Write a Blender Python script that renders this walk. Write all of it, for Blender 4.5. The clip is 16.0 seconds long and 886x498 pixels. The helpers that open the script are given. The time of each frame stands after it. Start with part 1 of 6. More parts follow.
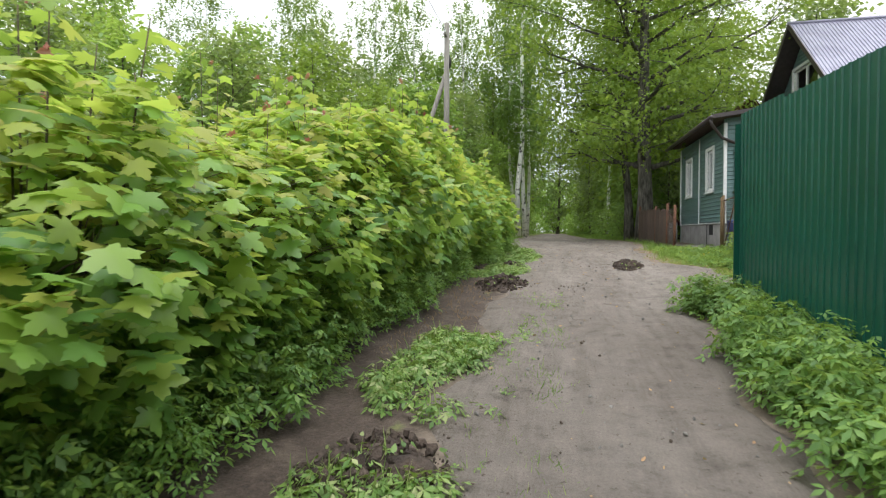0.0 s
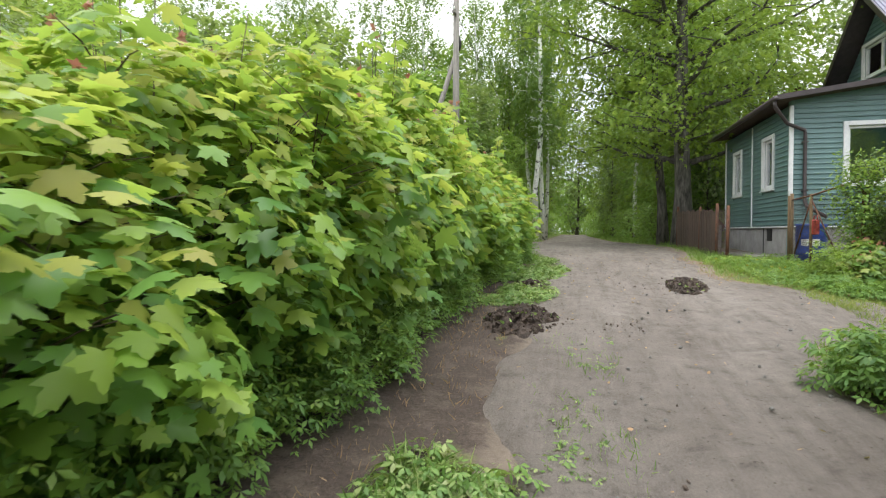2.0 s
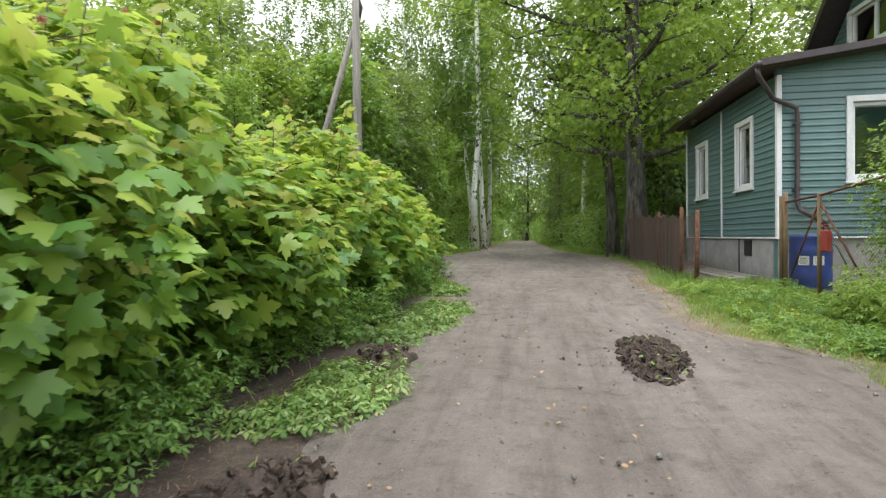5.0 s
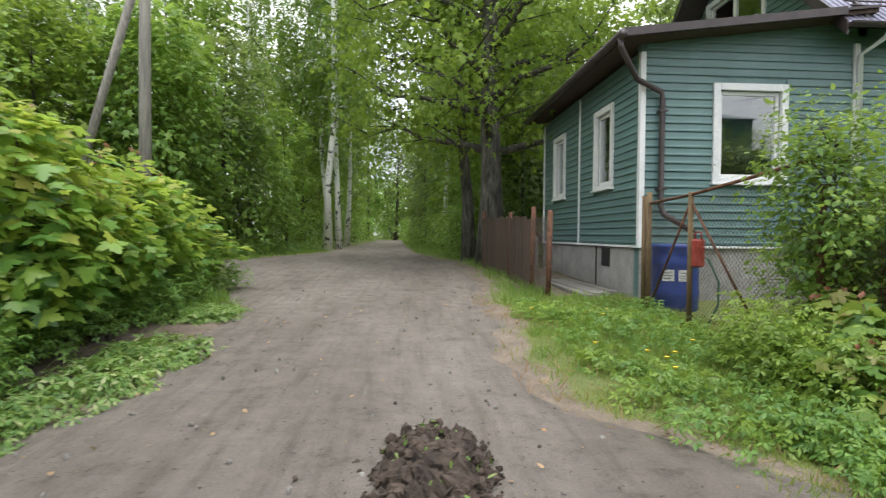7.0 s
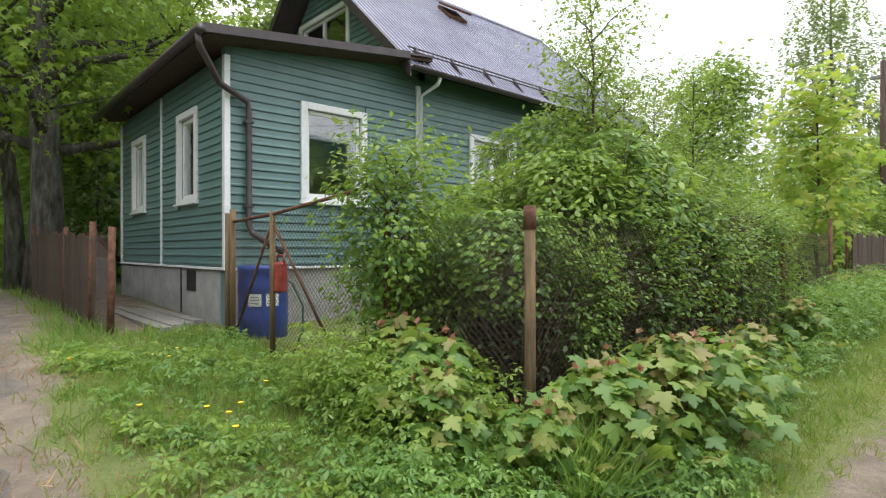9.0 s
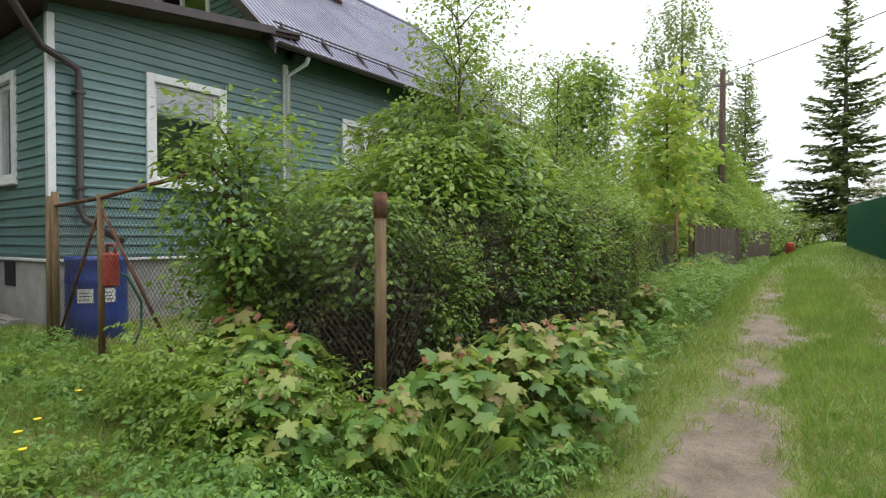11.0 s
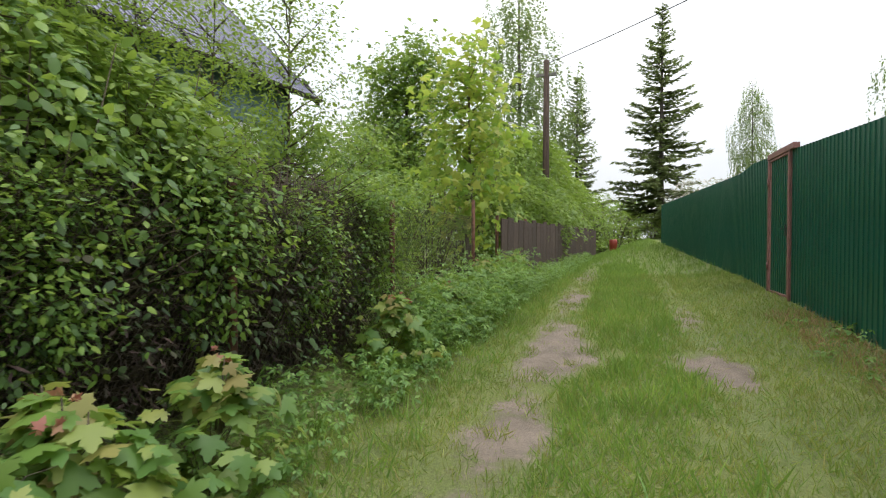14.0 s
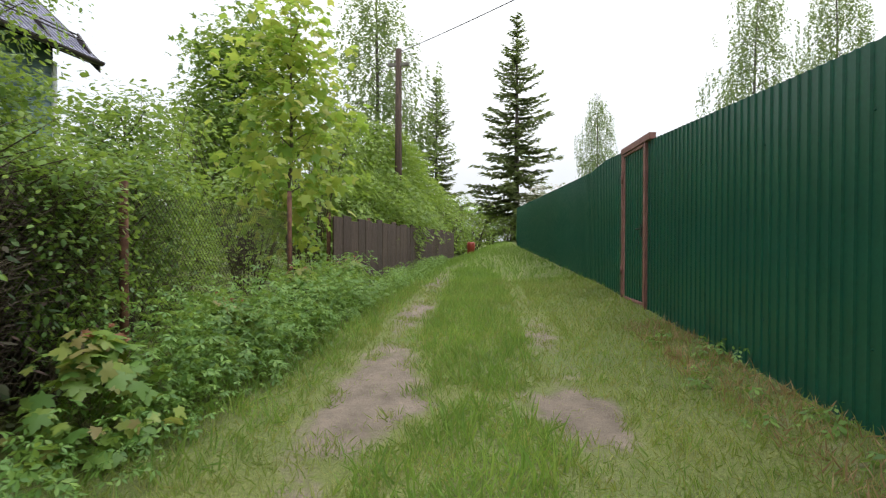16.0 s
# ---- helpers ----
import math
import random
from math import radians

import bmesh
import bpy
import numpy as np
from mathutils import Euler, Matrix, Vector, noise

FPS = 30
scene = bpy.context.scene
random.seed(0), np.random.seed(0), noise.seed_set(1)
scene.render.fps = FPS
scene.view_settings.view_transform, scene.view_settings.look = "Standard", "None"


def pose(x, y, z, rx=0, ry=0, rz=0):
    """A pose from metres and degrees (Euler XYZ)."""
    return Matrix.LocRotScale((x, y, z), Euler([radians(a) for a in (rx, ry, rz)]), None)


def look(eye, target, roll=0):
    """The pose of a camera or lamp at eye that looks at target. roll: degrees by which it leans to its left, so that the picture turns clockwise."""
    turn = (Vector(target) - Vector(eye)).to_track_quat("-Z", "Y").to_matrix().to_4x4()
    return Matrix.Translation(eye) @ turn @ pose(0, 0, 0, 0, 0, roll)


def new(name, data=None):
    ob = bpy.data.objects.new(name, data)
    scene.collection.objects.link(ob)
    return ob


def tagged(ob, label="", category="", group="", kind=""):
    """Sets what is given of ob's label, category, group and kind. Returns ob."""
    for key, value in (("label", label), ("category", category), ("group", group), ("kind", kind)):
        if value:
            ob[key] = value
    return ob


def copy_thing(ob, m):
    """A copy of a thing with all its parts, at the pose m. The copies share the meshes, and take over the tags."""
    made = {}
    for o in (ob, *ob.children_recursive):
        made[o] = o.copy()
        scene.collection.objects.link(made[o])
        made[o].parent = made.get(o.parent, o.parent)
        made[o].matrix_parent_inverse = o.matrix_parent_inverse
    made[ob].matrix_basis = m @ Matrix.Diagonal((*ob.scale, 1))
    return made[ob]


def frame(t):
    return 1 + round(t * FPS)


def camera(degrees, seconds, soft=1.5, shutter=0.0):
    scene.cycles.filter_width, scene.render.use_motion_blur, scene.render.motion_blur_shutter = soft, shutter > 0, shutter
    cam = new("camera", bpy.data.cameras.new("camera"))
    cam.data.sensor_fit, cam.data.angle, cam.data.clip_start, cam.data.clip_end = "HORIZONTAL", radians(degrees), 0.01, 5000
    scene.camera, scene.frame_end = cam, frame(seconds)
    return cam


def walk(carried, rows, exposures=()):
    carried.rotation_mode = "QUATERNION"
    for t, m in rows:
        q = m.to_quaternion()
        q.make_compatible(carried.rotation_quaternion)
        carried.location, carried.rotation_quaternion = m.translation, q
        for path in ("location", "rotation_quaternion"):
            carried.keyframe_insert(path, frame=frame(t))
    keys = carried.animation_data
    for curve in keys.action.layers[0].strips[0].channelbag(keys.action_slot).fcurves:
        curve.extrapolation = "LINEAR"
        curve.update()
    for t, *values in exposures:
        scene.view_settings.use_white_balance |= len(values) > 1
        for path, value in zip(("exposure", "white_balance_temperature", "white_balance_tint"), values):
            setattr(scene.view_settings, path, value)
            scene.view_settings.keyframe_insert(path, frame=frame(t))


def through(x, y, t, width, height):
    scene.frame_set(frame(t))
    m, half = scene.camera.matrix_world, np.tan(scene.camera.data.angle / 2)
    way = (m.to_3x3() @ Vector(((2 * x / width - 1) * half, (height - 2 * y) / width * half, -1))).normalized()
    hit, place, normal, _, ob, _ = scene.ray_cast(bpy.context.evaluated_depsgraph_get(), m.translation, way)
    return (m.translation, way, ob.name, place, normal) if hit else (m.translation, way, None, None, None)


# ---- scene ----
cam = camera(76.9, 16.0, soft=1.15, shutter=0.2)
PATH = [
    (0, (0.13, 1.062, 0.936), (-0.261, 3.023, 0.877), -0.1),
    (0.5, (0.077, 1.714, 0.963), (-0.337, 3.67, 0.902), 0.0),
    (1, (0.004, 2.294, 1.011), (-0.421, 4.247, 0.951), -0.0),
    (1.5, (-0.098, 2.906, 1.043), (-0.542, 4.855, 0.982), -0.0),
    (2, (-0.131, 3.553, 1.091), (-0.578, 5.501, 1.032), -0.2),
    (2.5, (-0.124, 4.256, 1.098), (-0.578, 6.203, 1.04), -0.2),
    (3, (-0.05, 4.918, 1.114), (-0.493, 6.868, 1.059), -0.4),
    (3.5, (0.034, 5.637, 1.136), (-0.409, 7.586, 1.084), -0.5),
    (4, (0.219, 6.335, 1.179), (-0.179, 8.294, 1.129), -0.6),
    (4.2, (0.258, 6.581, 1.206), (-0.124, 8.543, 1.161), -0.8),
    (6.3, (1.071, 9.258, 1.359), (0.94, 11.253, 1.305), 0.0),
    (6.5, (1.138, 9.517, 1.346), (1.037, 11.513, 1.289), -0.0),
    (7, (1.4, 10.089, 1.335), (1.542, 12.083, 1.286), 0.5),
    (7.5, (1.744, 10.396, 1.385), (2.186, 12.347, 1.348), 0.5),
    (8, (1.959, 10.635, 1.428), (2.826, 12.437, 1.405), 0.3),
    (8.5, (2.0, 10.654, 1.431), (3.192, 12.26, 1.438), 0.2),
    (9, (2.015, 10.652, 1.431), (3.358, 12.134, 1.436), -0.1),
    (9.2, (2.032, 10.665, 1.436), (3.412, 12.112, 1.439), -0.1),
    (11.3, (2.477, 10.603, 1.43), (4.11, 11.758, 1.4), -0.2),
    (11.5, (2.65, 10.557, 1.404), (4.295, 11.695, 1.379), -0.4),
    (12, (3.186, 10.497, 1.409), (4.918, 11.495, 1.37), -0.4),
    (12.5, (3.614, 10.432, 1.406), (5.43, 11.27, 1.371), -0.3),
    (13, (4.095, 10.367, 1.367), (5.925, 11.173, 1.33), -0.2),
    (13.5, (4.624, 10.386, 1.326), (6.478, 11.135, 1.283), -0.1),
    (14, (5.144, 10.441, 1.361), (6.998, 11.19, 1.321), 0.1),
    (14.5, (5.697, 10.434, 1.381), (7.561, 11.159, 1.34), 0.1),
    (15, (6.113, 10.355, 1.367), (8.023, 10.946, 1.339), -0.1),
    (15.5, (6.51, 10.32, 1.337), (8.459, 10.767, 1.312), -0.0),
    (16, (6.855, 10.381, 1.338), (8.834, 10.67, 1.31), 0.1),
]
walk(cam, [(t, look(eye, target, roll)) for t, eye, target, roll in PATH], exposures=[(0.0, 0.32), (2.0, 0.48), (4.2, 0.54), (6.5, 0.40), (8.5, 0.42), (9.2, 0.34), (11.5, 0.06), (16.0, 0.0)])
SKY_STRENGTH, SUN_STRENGTH = 1.15, 1.5

# ---- world and light ----
world = bpy.data.worlds.new("overcast_sky")
scene.world = world
world.use_nodes = True
wn, wl = world.node_tree.nodes, world.node_tree.links
wn.clear()
w_out, w_bg = wn.new("ShaderNodeOutputWorld"), wn.new("ShaderNodeBackground")
w_sky, w_mix = wn.new("ShaderNodeTexSky"), wn.new("ShaderNodeMix")
w_sky.sky_type, w_sky.sun_disc = "NISHITA", False
w_sky.sun_elevation, w_sky.sun_rotation = radians(74), radians(153)
w_scale = wn.new("ShaderNodeVectorMath")
w_scale.operation = "SCALE"
w_scale.inputs["Scale"].default_value = 0.12
w_mix.data_type = "RGBA"
w_mix.inputs[0].default_value = 0.86
w_cloud = wn.new("ShaderNodeTexNoise")
w_cloud.inputs["Scale"].default_value = 2.2
w_cloud.inputs["Detail"].default_value = 5
w_ramp = wn.new("ShaderNodeValToRGB")
w_ramp.color_ramp.elements[0].position, w_ramp.color_ramp.elements[0].color = 0.3, (0.80, 0.84, 0.90, 1)
w_ramp.color_ramp.elements[1].position, w_ramp.color_ramp.elements[1].color = 0.6, (1.0, 1.0, 1.0, 1)
w_coord = wn.new("ShaderNodeTexCoord")
wl.new(w_coord.outputs["Generated"], w_cloud.inputs["Vector"])
wl.new(w_cloud.outputs["Fac"], w_ramp.inputs[0])
wl.new(w_sky.outputs[0], w_scale.inputs[0])
wl.new(w_scale.outputs[0], w_mix.inputs[6])
wl.new(w_ramp.outputs[0], w_mix.inputs[7])
# an overcast sky is brightest overhead
w_sep, w_lift = wn.new("ShaderNodeSeparateXYZ"), wn.new("ShaderNodeMapRange")
w_lift.inputs["From Min"].default_value, w_lift.inputs["From Max"].default_value = 0.05, 1.0
w_lift.inputs["To Min"].default_value, w_lift.inputs["To Max"].default_value = 0.88, 2.1
w_zen = wn.new("ShaderNodeVectorMath")
w_zen.operation = "SCALE"
wl.new(w_coord.outputs["Generated"], w_sep.inputs[0])
wl.new(w_sep.outputs["Z"], w_lift.inputs["Value"])
wl.new(w_mix.outputs[2], w_zen.inputs[0])
wl.new(w_lift.outputs[0], w_zen.inputs["Scale"])
wl.new(w_zen.outputs[0], w_bg.inputs[0])
w_bg.inputs[1].default_value = SKY_STRENGTH
wl.new(w_bg.outputs[0], w_out.inputs[0])
sun = new("sun", bpy.data.lights.new("sun", "SUN"))
sun.data.energy, sun.data.angle, sun.data.color = SUN_STRENGTH, radians(40), (1.0, 0.985, 0.96)
sun.matrix_world = look((3.2, -6.3, 24.6), (0, 0, 0))


# ---- materials ----
def shader(name):
    m = bpy.data.materials.new(name)
    m.use_nodes = True
    nt = m.node_tree
    return m, nt, nt.nodes["Principled BSDF"]


def ramp_node(nt, source, stops):
    r = nt.nodes.new("ShaderNodeValToRGB")
    while len(r.color_ramp.elements) < len(stops):
        r.color_ramp.elements.new(0.5)
    for e, (p, c) in zip(r.color_ramp.elements, stops):
        e.position, e.color = p, (*c, 1)
    nt.links.new(source, r.inputs[0])
    return r.outputs[0]


def noise_node(nt, scale, detail=4, rough=0.6, coords="Object", stretch=None):
    tc = nt.nodes.new("ShaderNodeTexCoord")
    n = nt.nodes.new("ShaderNodeTexNoise")
    n.inputs["Scale"].default_value, n.inputs["Detail"].default_value, n.inputs["Roughness"].default_value = scale, detail, rough
    if stretch:
        mp = nt.nodes.new("ShaderNodeMapping")
        mp.inputs["Scale"].default_value = stretch
        nt.links.new(tc.outputs[coords], mp.inputs[0])
        nt.links.new(mp.outputs[0], n.inputs["Vector"])
    else:
        nt.links.new(tc.outputs[coords], n.inputs["Vector"])
    return n.outputs["Fac"]


def mix_node(nt, fac, a, b, blend="MIX"):
    m = nt.nodes.new("ShaderNodeMix")
    m.data_type, m.blend_type = "RGBA", blend
    for sock, v in ((m.inputs[0], fac), (m.inputs[6], a), (m.inputs[7], b)):
        if isinstance(v, (int, float)):
            sock.default_value = v
        elif isinstance(v, tuple):
            sock.default_value = (*v, 1)
        else:
            nt.links.new(v, sock)
    return m.outputs[2]


def bump_node(nt, bs, height, strength, dist=0.01):
    b = nt.nodes.new("ShaderNodeBump")
    b.inputs["Strength"].default_value, b.inputs["Distance"].default_value = strength, dist
    nt.links.new(height, b.inputs["Height"])
    nt.links.new(b.outputs[0], bs.inputs["Normal"])


def surface(name, dark, light, scale=6, rough=0.8, metal=0.0, bump=0.3, fine=60, stretch=None, spread=(0.35, 0.65), vary=0.0, dist=0.01):
    """A two-scale mottled surface between two colours."""
    m, nt, bs = shader(name)
    a = noise_node(nt, scale, 5, 0.65, stretch=stretch)
    b = noise_node(nt, fine, 4, 0.7, stretch=stretch)
    col = ramp_node(nt, a, [(spread[0], dark), (spread[1], light)])
    g = ramp_node(nt, b, [(0.3, (0.72, 0.72, 0.72)), (0.7, (1.15, 1.15, 1.15))])
    col = mix_node(nt, 0.7, col, g, "MULTIPLY")
    if vary:
        oi = nt.nodes.new("ShaderNodeObjectInfo")
        v = ramp_node(nt, oi.outputs["Random"], [(0, (1 - vary,) * 3), (1, (1 + vary,) * 3)])
        col = mix_node(nt, 1.0, col, v, "MULTIPLY")
    nt.links.new(col, bs.inputs["Base Color"])
    bs.inputs["Roughness"].default_value, bs.inputs["Metallic"].default_value = rough, metal
    if bump:
        bump_node(nt, bs, b, bump, dist)
    return m


def leaf_material(name, colours, through=0.4, rough=0.42, glow=(0.43, 0.56, 0.08)):
    """Leaves vary singly in colour, shine a little and let light through."""
    m, nt, bs = shader(name)
    geo = nt.nodes.new("ShaderNodeNewGeometry")
    colours = [(r * 1.07, g * 0.96, b * 1.15 + 0.006) for r, g, b in colours]
    n = len(colours)
    col = ramp_node(nt, geo.outputs["Random Per Island"], [(i / max(1, n - 1), c) for i, c in enumerate(colours)])
    big = noise_node(nt, 1.1, 3)
    tone = ramp_node(nt, big, [(0.3, (0.72, 0.78, 0.75)), (0.7, (1.2, 1.18, 1.05))])
    col = mix_node(nt, 1.0, col, tone, "MULTIPLY")
    nt.links.new(col, bs.inputs["Base Color"])
    bs.inputs["Roughness"].default_value = rough
    bs.inputs["Specular IOR Level"].default_value = 0.42
    tr = nt.nodes.new("ShaderNodeBsdfTranslucent")
    tcol = mix_node(nt, 0.55, col, glow)
    nt.links.new(tcol, tr.inputs[0])
    mx = nt.nodes.new("ShaderNodeMixShader")
    mx.inputs[0].default_value = through
    nt.links.new(bs.outputs[0], mx.inputs[1])
    nt.links.new(tr.outputs[0], mx.inputs[2])
    nt.links.new(mx.outputs[0], nt.nodes["Material Output"].inputs[0])
    return m


MAPLE = leaf_material("maple_leaf", [(0.085, 0.22, 0.045), (0.125, 0.285, 0.05), (0.17, 0.345, 0.055), (0.24, 0.41, 0.06), (0.34, 0.48, 0.07)], 0.42, 0.34)
# young growth, kept bright to paint light onto the maple tops as well
MAPLE_YOUNG = leaf_material("young_maple_leaf", [(0.15, 0.32, 0.05), (0.24, 0.41, 0.06), (0.34, 0.48, 0.075), (0.44, 0.51, 0.09), (0.46, 0.47, 0.12)], 0.58, 0.42)
SEEDLING = leaf_material("maple_seedling_leaf", [(0.08, 0.19, 0.04), (0.12, 0.25, 0.045), (0.18, 0.31, 0.05), (0.27, 0.35, 0.07), (0.30, 0.25, 0.09)], 0.4, 0.45)
RED_TIP = leaf_material("red_shoot_leaf", [(0.38, 0.15, 0.10), (0.40, 0.22, 0.12), (0.36, 0.30, 0.12)], 0.35, glow=(0.5, 0.22, 0.14))
NETTLE = leaf_material("herb_leaf", [(0.075, 0.185, 0.035), (0.105, 0.235, 0.04), (0.145, 0.29, 0.05), (0.20, 0.35, 0.06)], 0.35, 0.5)
SHRUB = leaf_material("shrub_leaf", [(0.065, 0.145, 0.03), (0.10, 0.21, 0.036), (0.16, 0.30, 0.046), (0.27, 0.41, 0.06)], 0.40)
# shrub leaves with shade put into the green, plus some brown ones
SHRUB_SHADED = leaf_material("shaded_shrub_leaf", [(0.03, 0.06, 0.018), (0.05, 0.10, 0.022), (0.06, 0.05, 0.025)], 0.2, 0.75)
SHRUB_LIGHT = leaf_material("light_shrub_leaf", [(0.13, 0.24, 0.035), (0.19, 0.32, 0.045), (0.26, 0.40, 0.06)], 0.45)
OAK_LEAF = leaf_material("oak_leaf", [(0.12, 0.24, 0.03), (0.17, 0.30, 0.035), (0.22, 0.36, 0.045), (0.28, 0.42, 0.055)], 0.5)
BIRCH_LEAF = leaf_material("birch_leaf", [(0.090, 0.192, 0.038), (0.128, 0.256, 0.051), (0.179, 0.320, 0.064)], 0.4)
FOREST_LEAF = leaf_material("forest_leaf", [(0.13, 0.27, 0.055), (0.19, 0.36, 0.07), (0.27, 0.45, 0.085)], 0.5)
GREY_LEAF = leaf_material("greyish_leaf", [(0.12, 0.20, 0.08), (0.17, 0.26, 0.10), (0.23, 0.32, 0.13)], 0.42)
SPRUCE_LEAF = leaf_material("spruce_needles", [(0.13, 0.19, 0.07), (0.19, 0.26, 0.09), (0.27, 0.32, 0.12)], 0.4, 0.6, glow=(0.25, 0.32, 0.10))
GRASS = leaf_material("grass_blade", [(0.095, 0.22, 0.035), (0.135, 0.28, 0.045), (0.18, 0.34, 0.055), (0.27, 0.40, 0.075)], 0.38, 0.5)
GRASS_DRY = leaf_material("yellowed_grass_blade", [(0.16, 0.27, 0.045), (0.22, 0.32, 0.055), (0.29, 0.35, 0.08), (0.36, 0.34, 0.12)], 0.3, 0.6)
WILTED = leaf_material("wilted_weed", [(0.08, 0.18, 0.035), (0.13, 0.26, 0.05), (0.19, 0.33, 0.07), (0.33, 0.40, 0.16)], 0.3, 0.5)
STRAW = leaf_material("dry_straw", [(0.282, 0.179, 0.090), (0.384, 0.256, 0.128), (0.486, 0.358, 0.192)], 0.15, 0.8)
DEAD_NEEDLE = leaf_material("dead_brown_needles", [(0.05, 0.034, 0.022), (0.085, 0.056, 0.036), (0.05, 0.055, 0.026)], 0.1, 0.8, glow=(0.1, 0.07, 0.04))
BLOSSOM = leaf_material("white_blossom", [(0.55, 0.57, 0.50), (0.68, 0.68, 0.62)], 0.3)
YELLOW_FLOWER = surface("dandelion_yellow", (0.7, 0.45, 0.02), (0.8, 0.6, 0.03), 20, 0.7)

BARK = surface("grey_brown_bark", (0.05, 0.042, 0.035), (0.16, 0.14, 0.12), 5, 0.95, bump=0.9, fine=22, stretch=(1, 1, 0.25), dist=0.03)
OAK_BARK = surface("furrowed_oak_bark", (0.035, 0.032, 0.027), (0.16, 0.15, 0.13), 9, 0.95, bump=1.0, fine=18, stretch=(1, 1, 0.22), dist=0.04)
TWIG = surface("twig_bark", (0.06, 0.045, 0.03), (0.14, 0.11, 0.07), 9, 0.9)
GREEN_STEM = surface("green_stem", (0.09, 0.15, 0.04), (0.16, 0.20, 0.07), 9, 0.7)
SIDING = surface("green_painted_siding", (0.106, 0.186, 0.184), (0.136, 0.230, 0.228), 2.2, 0.36, bump=0.1, fine=45, stretch=(1, 1, 3), vary=0.07)
WHITE = surface("white_plastic", (0.70, 0.71, 0.72), (0.82, 0.82, 0.82), 4, 0.35, bump=0.03)
FENCE_GREEN = surface("green_coated_steel", (0.006, 0.072, 0.047), (0.011, 0.095, 0.062), 1.3, 0.30, bump=0.05, fine=25, vary=0.05)
ROOF = surface("violet_grey_steel_roof", (0.235, 0.23, 0.315), (0.32, 0.315, 0.41), 1.5, 0.33, metal=0.2, bump=0.05, fine=30)
BROWN_METAL = surface("dark_brown_gutter", (0.040, 0.029, 0.030), (0.066, 0.050, 0.051), 5, 0.35, bump=0.05)
CONCRETE = surface("grey_plaster", (0.25, 0.24, 0.235), (0.38, 0.37, 0.36), 3, 0.9, bump=0.4, fine=40)
RUST = surface("rusty_steel", (0.07, 0.03, 0.018), (0.20, 0.095, 0.055), 12, 0.85, metal=0.2, bump=0.5, fine=80)
PINK_STEEL = surface("faded_red_painted_steel", (0.20, 0.085, 0.075), (0.31, 0.14, 0.125), 6, 0.6, bump=0.2)
OLD_WOOD = surface("weathered_brown_wood", (0.045, 0.028, 0.021), (0.11, 0.072, 0.054), 5, 0.9, bump=0.6, fine=30, stretch=(5, 5, 0.5), vary=0.2)
POST_WOOD = surface("yellow_brown_post", (0.095, 0.062, 0.03), (0.20, 0.135, 0.068), 6, 0.85, bump=0.5, fine=30, stretch=(5, 5, 0.5))
GREY_WOOD = surface("grey_weathered_pole", (0.17, 0.16, 0.145), (0.32, 0.30, 0.27), 4, 0.9, bump=0.5, fine=25, stretch=(6, 6, 0.3))
BLUE = surface("blue_barrel_plastic", (0.012, 0.035, 0.20), (0.025, 0.07, 0.30), 4, 0.4, bump=0.05)
LABEL = surface("white_paper_label", (0.55, 0.55, 0.54), (0.75, 0.75, 0.74), 15, 0.7)
RED_PLASTIC = surface("faded_red_plastic", (0.30, 0.035, 0.025), (0.42, 0.07, 0.05), 8, 0.5)
HOSE = surface("green_hose", (0.02, 0.08, 0.05), (0.03, 0.12, 0.07), 8, 0.4)
WIRE = surface("rusty_wire", (0.06, 0.045, 0.035), (0.13, 0.10, 0.08), 20, 0.6, metal=0.5, bump=0)
CABLE = surface("black_cable", (0.015, 0.015, 0.016), (0.03, 0.03, 0.03), 8, 0.6, bump=0)
SOIL = surface("dark_moist_soil", (0.030, 0.021, 0.016), (0.105, 0.076, 0.058), 9, 0.95, bump=1.0, fine=50, dist=0.02)
DRY_SOIL = surface("drying_brown_soil", (0.07, 0.053, 0.042), (0.15, 0.115, 0.092), 9, 0.95, bump=0.8, fine=50)
STONE = surface("pebble_stone", (0.16, 0.15, 0.14), (0.36, 0.34, 0.31), 9, 0.85, vary=0.25)
ROOM_DARK = surface("dim_room_wall", (0.10, 0.11, 0.10), (0.17, 0.18, 0.17), 2, 0.9)
CURTAIN = surface("pale_curtain", (0.5, 0.5, 0.5), (0.66, 0.65, 0.64), 5, 0.9, stretch=(8, 8, 0.3))
GREY_SHED = surface("grey_shed_board", (0.20, 0.20, 0.20), (0.32, 0.31, 0.30), 4, 0.85)
PALE_WALL = surface("pale_house_wall", (0.50, 0.50, 0.48), (0.62, 0.62, 0.60), 3, 0.8)


def birch_bark():
    m, nt, bs = shader("birch_bark")
    a = noise_node(nt, 2.4, 4, 0.7, stretch=(1.6, 1.6, 1.3))
    b = noise_node(nt, 9, 5, 0.75, stretch=(0.7, 0.7, 4.0))
    c1 = ramp_node(nt, a, [(0.40, (0.05, 0.046, 0.042)), (0.45, (0.86, 0.855, 0.83))])
    c2 = ramp_node(nt, b, [(0.36, (0.08, 0.07, 0.06)), (0.41, (1, 1, 1))])
    nt.links.new(mix_node(nt, 0.9, c1, c2, "MULTIPLY"), bs.inputs["Base Color"])
    bs.inputs["Roughness"].default_value = 0.75
    bump_node(nt, bs, b, 0.4, 0.02)
    return m


BIRCH = birch_bark()


def glass():
    m, nt, bs = shader("window_glass")
    bs.inputs["Base Color"].default_value = (0.9, 0.95, 0.95, 1)
    bs.inputs["Roughness"].default_value = 0.02
    bs.inputs["Transmission Weight"].default_value = 1.0
    bs.inputs["IOR"].default_value = 2.3
    return m


GLASS = glass()


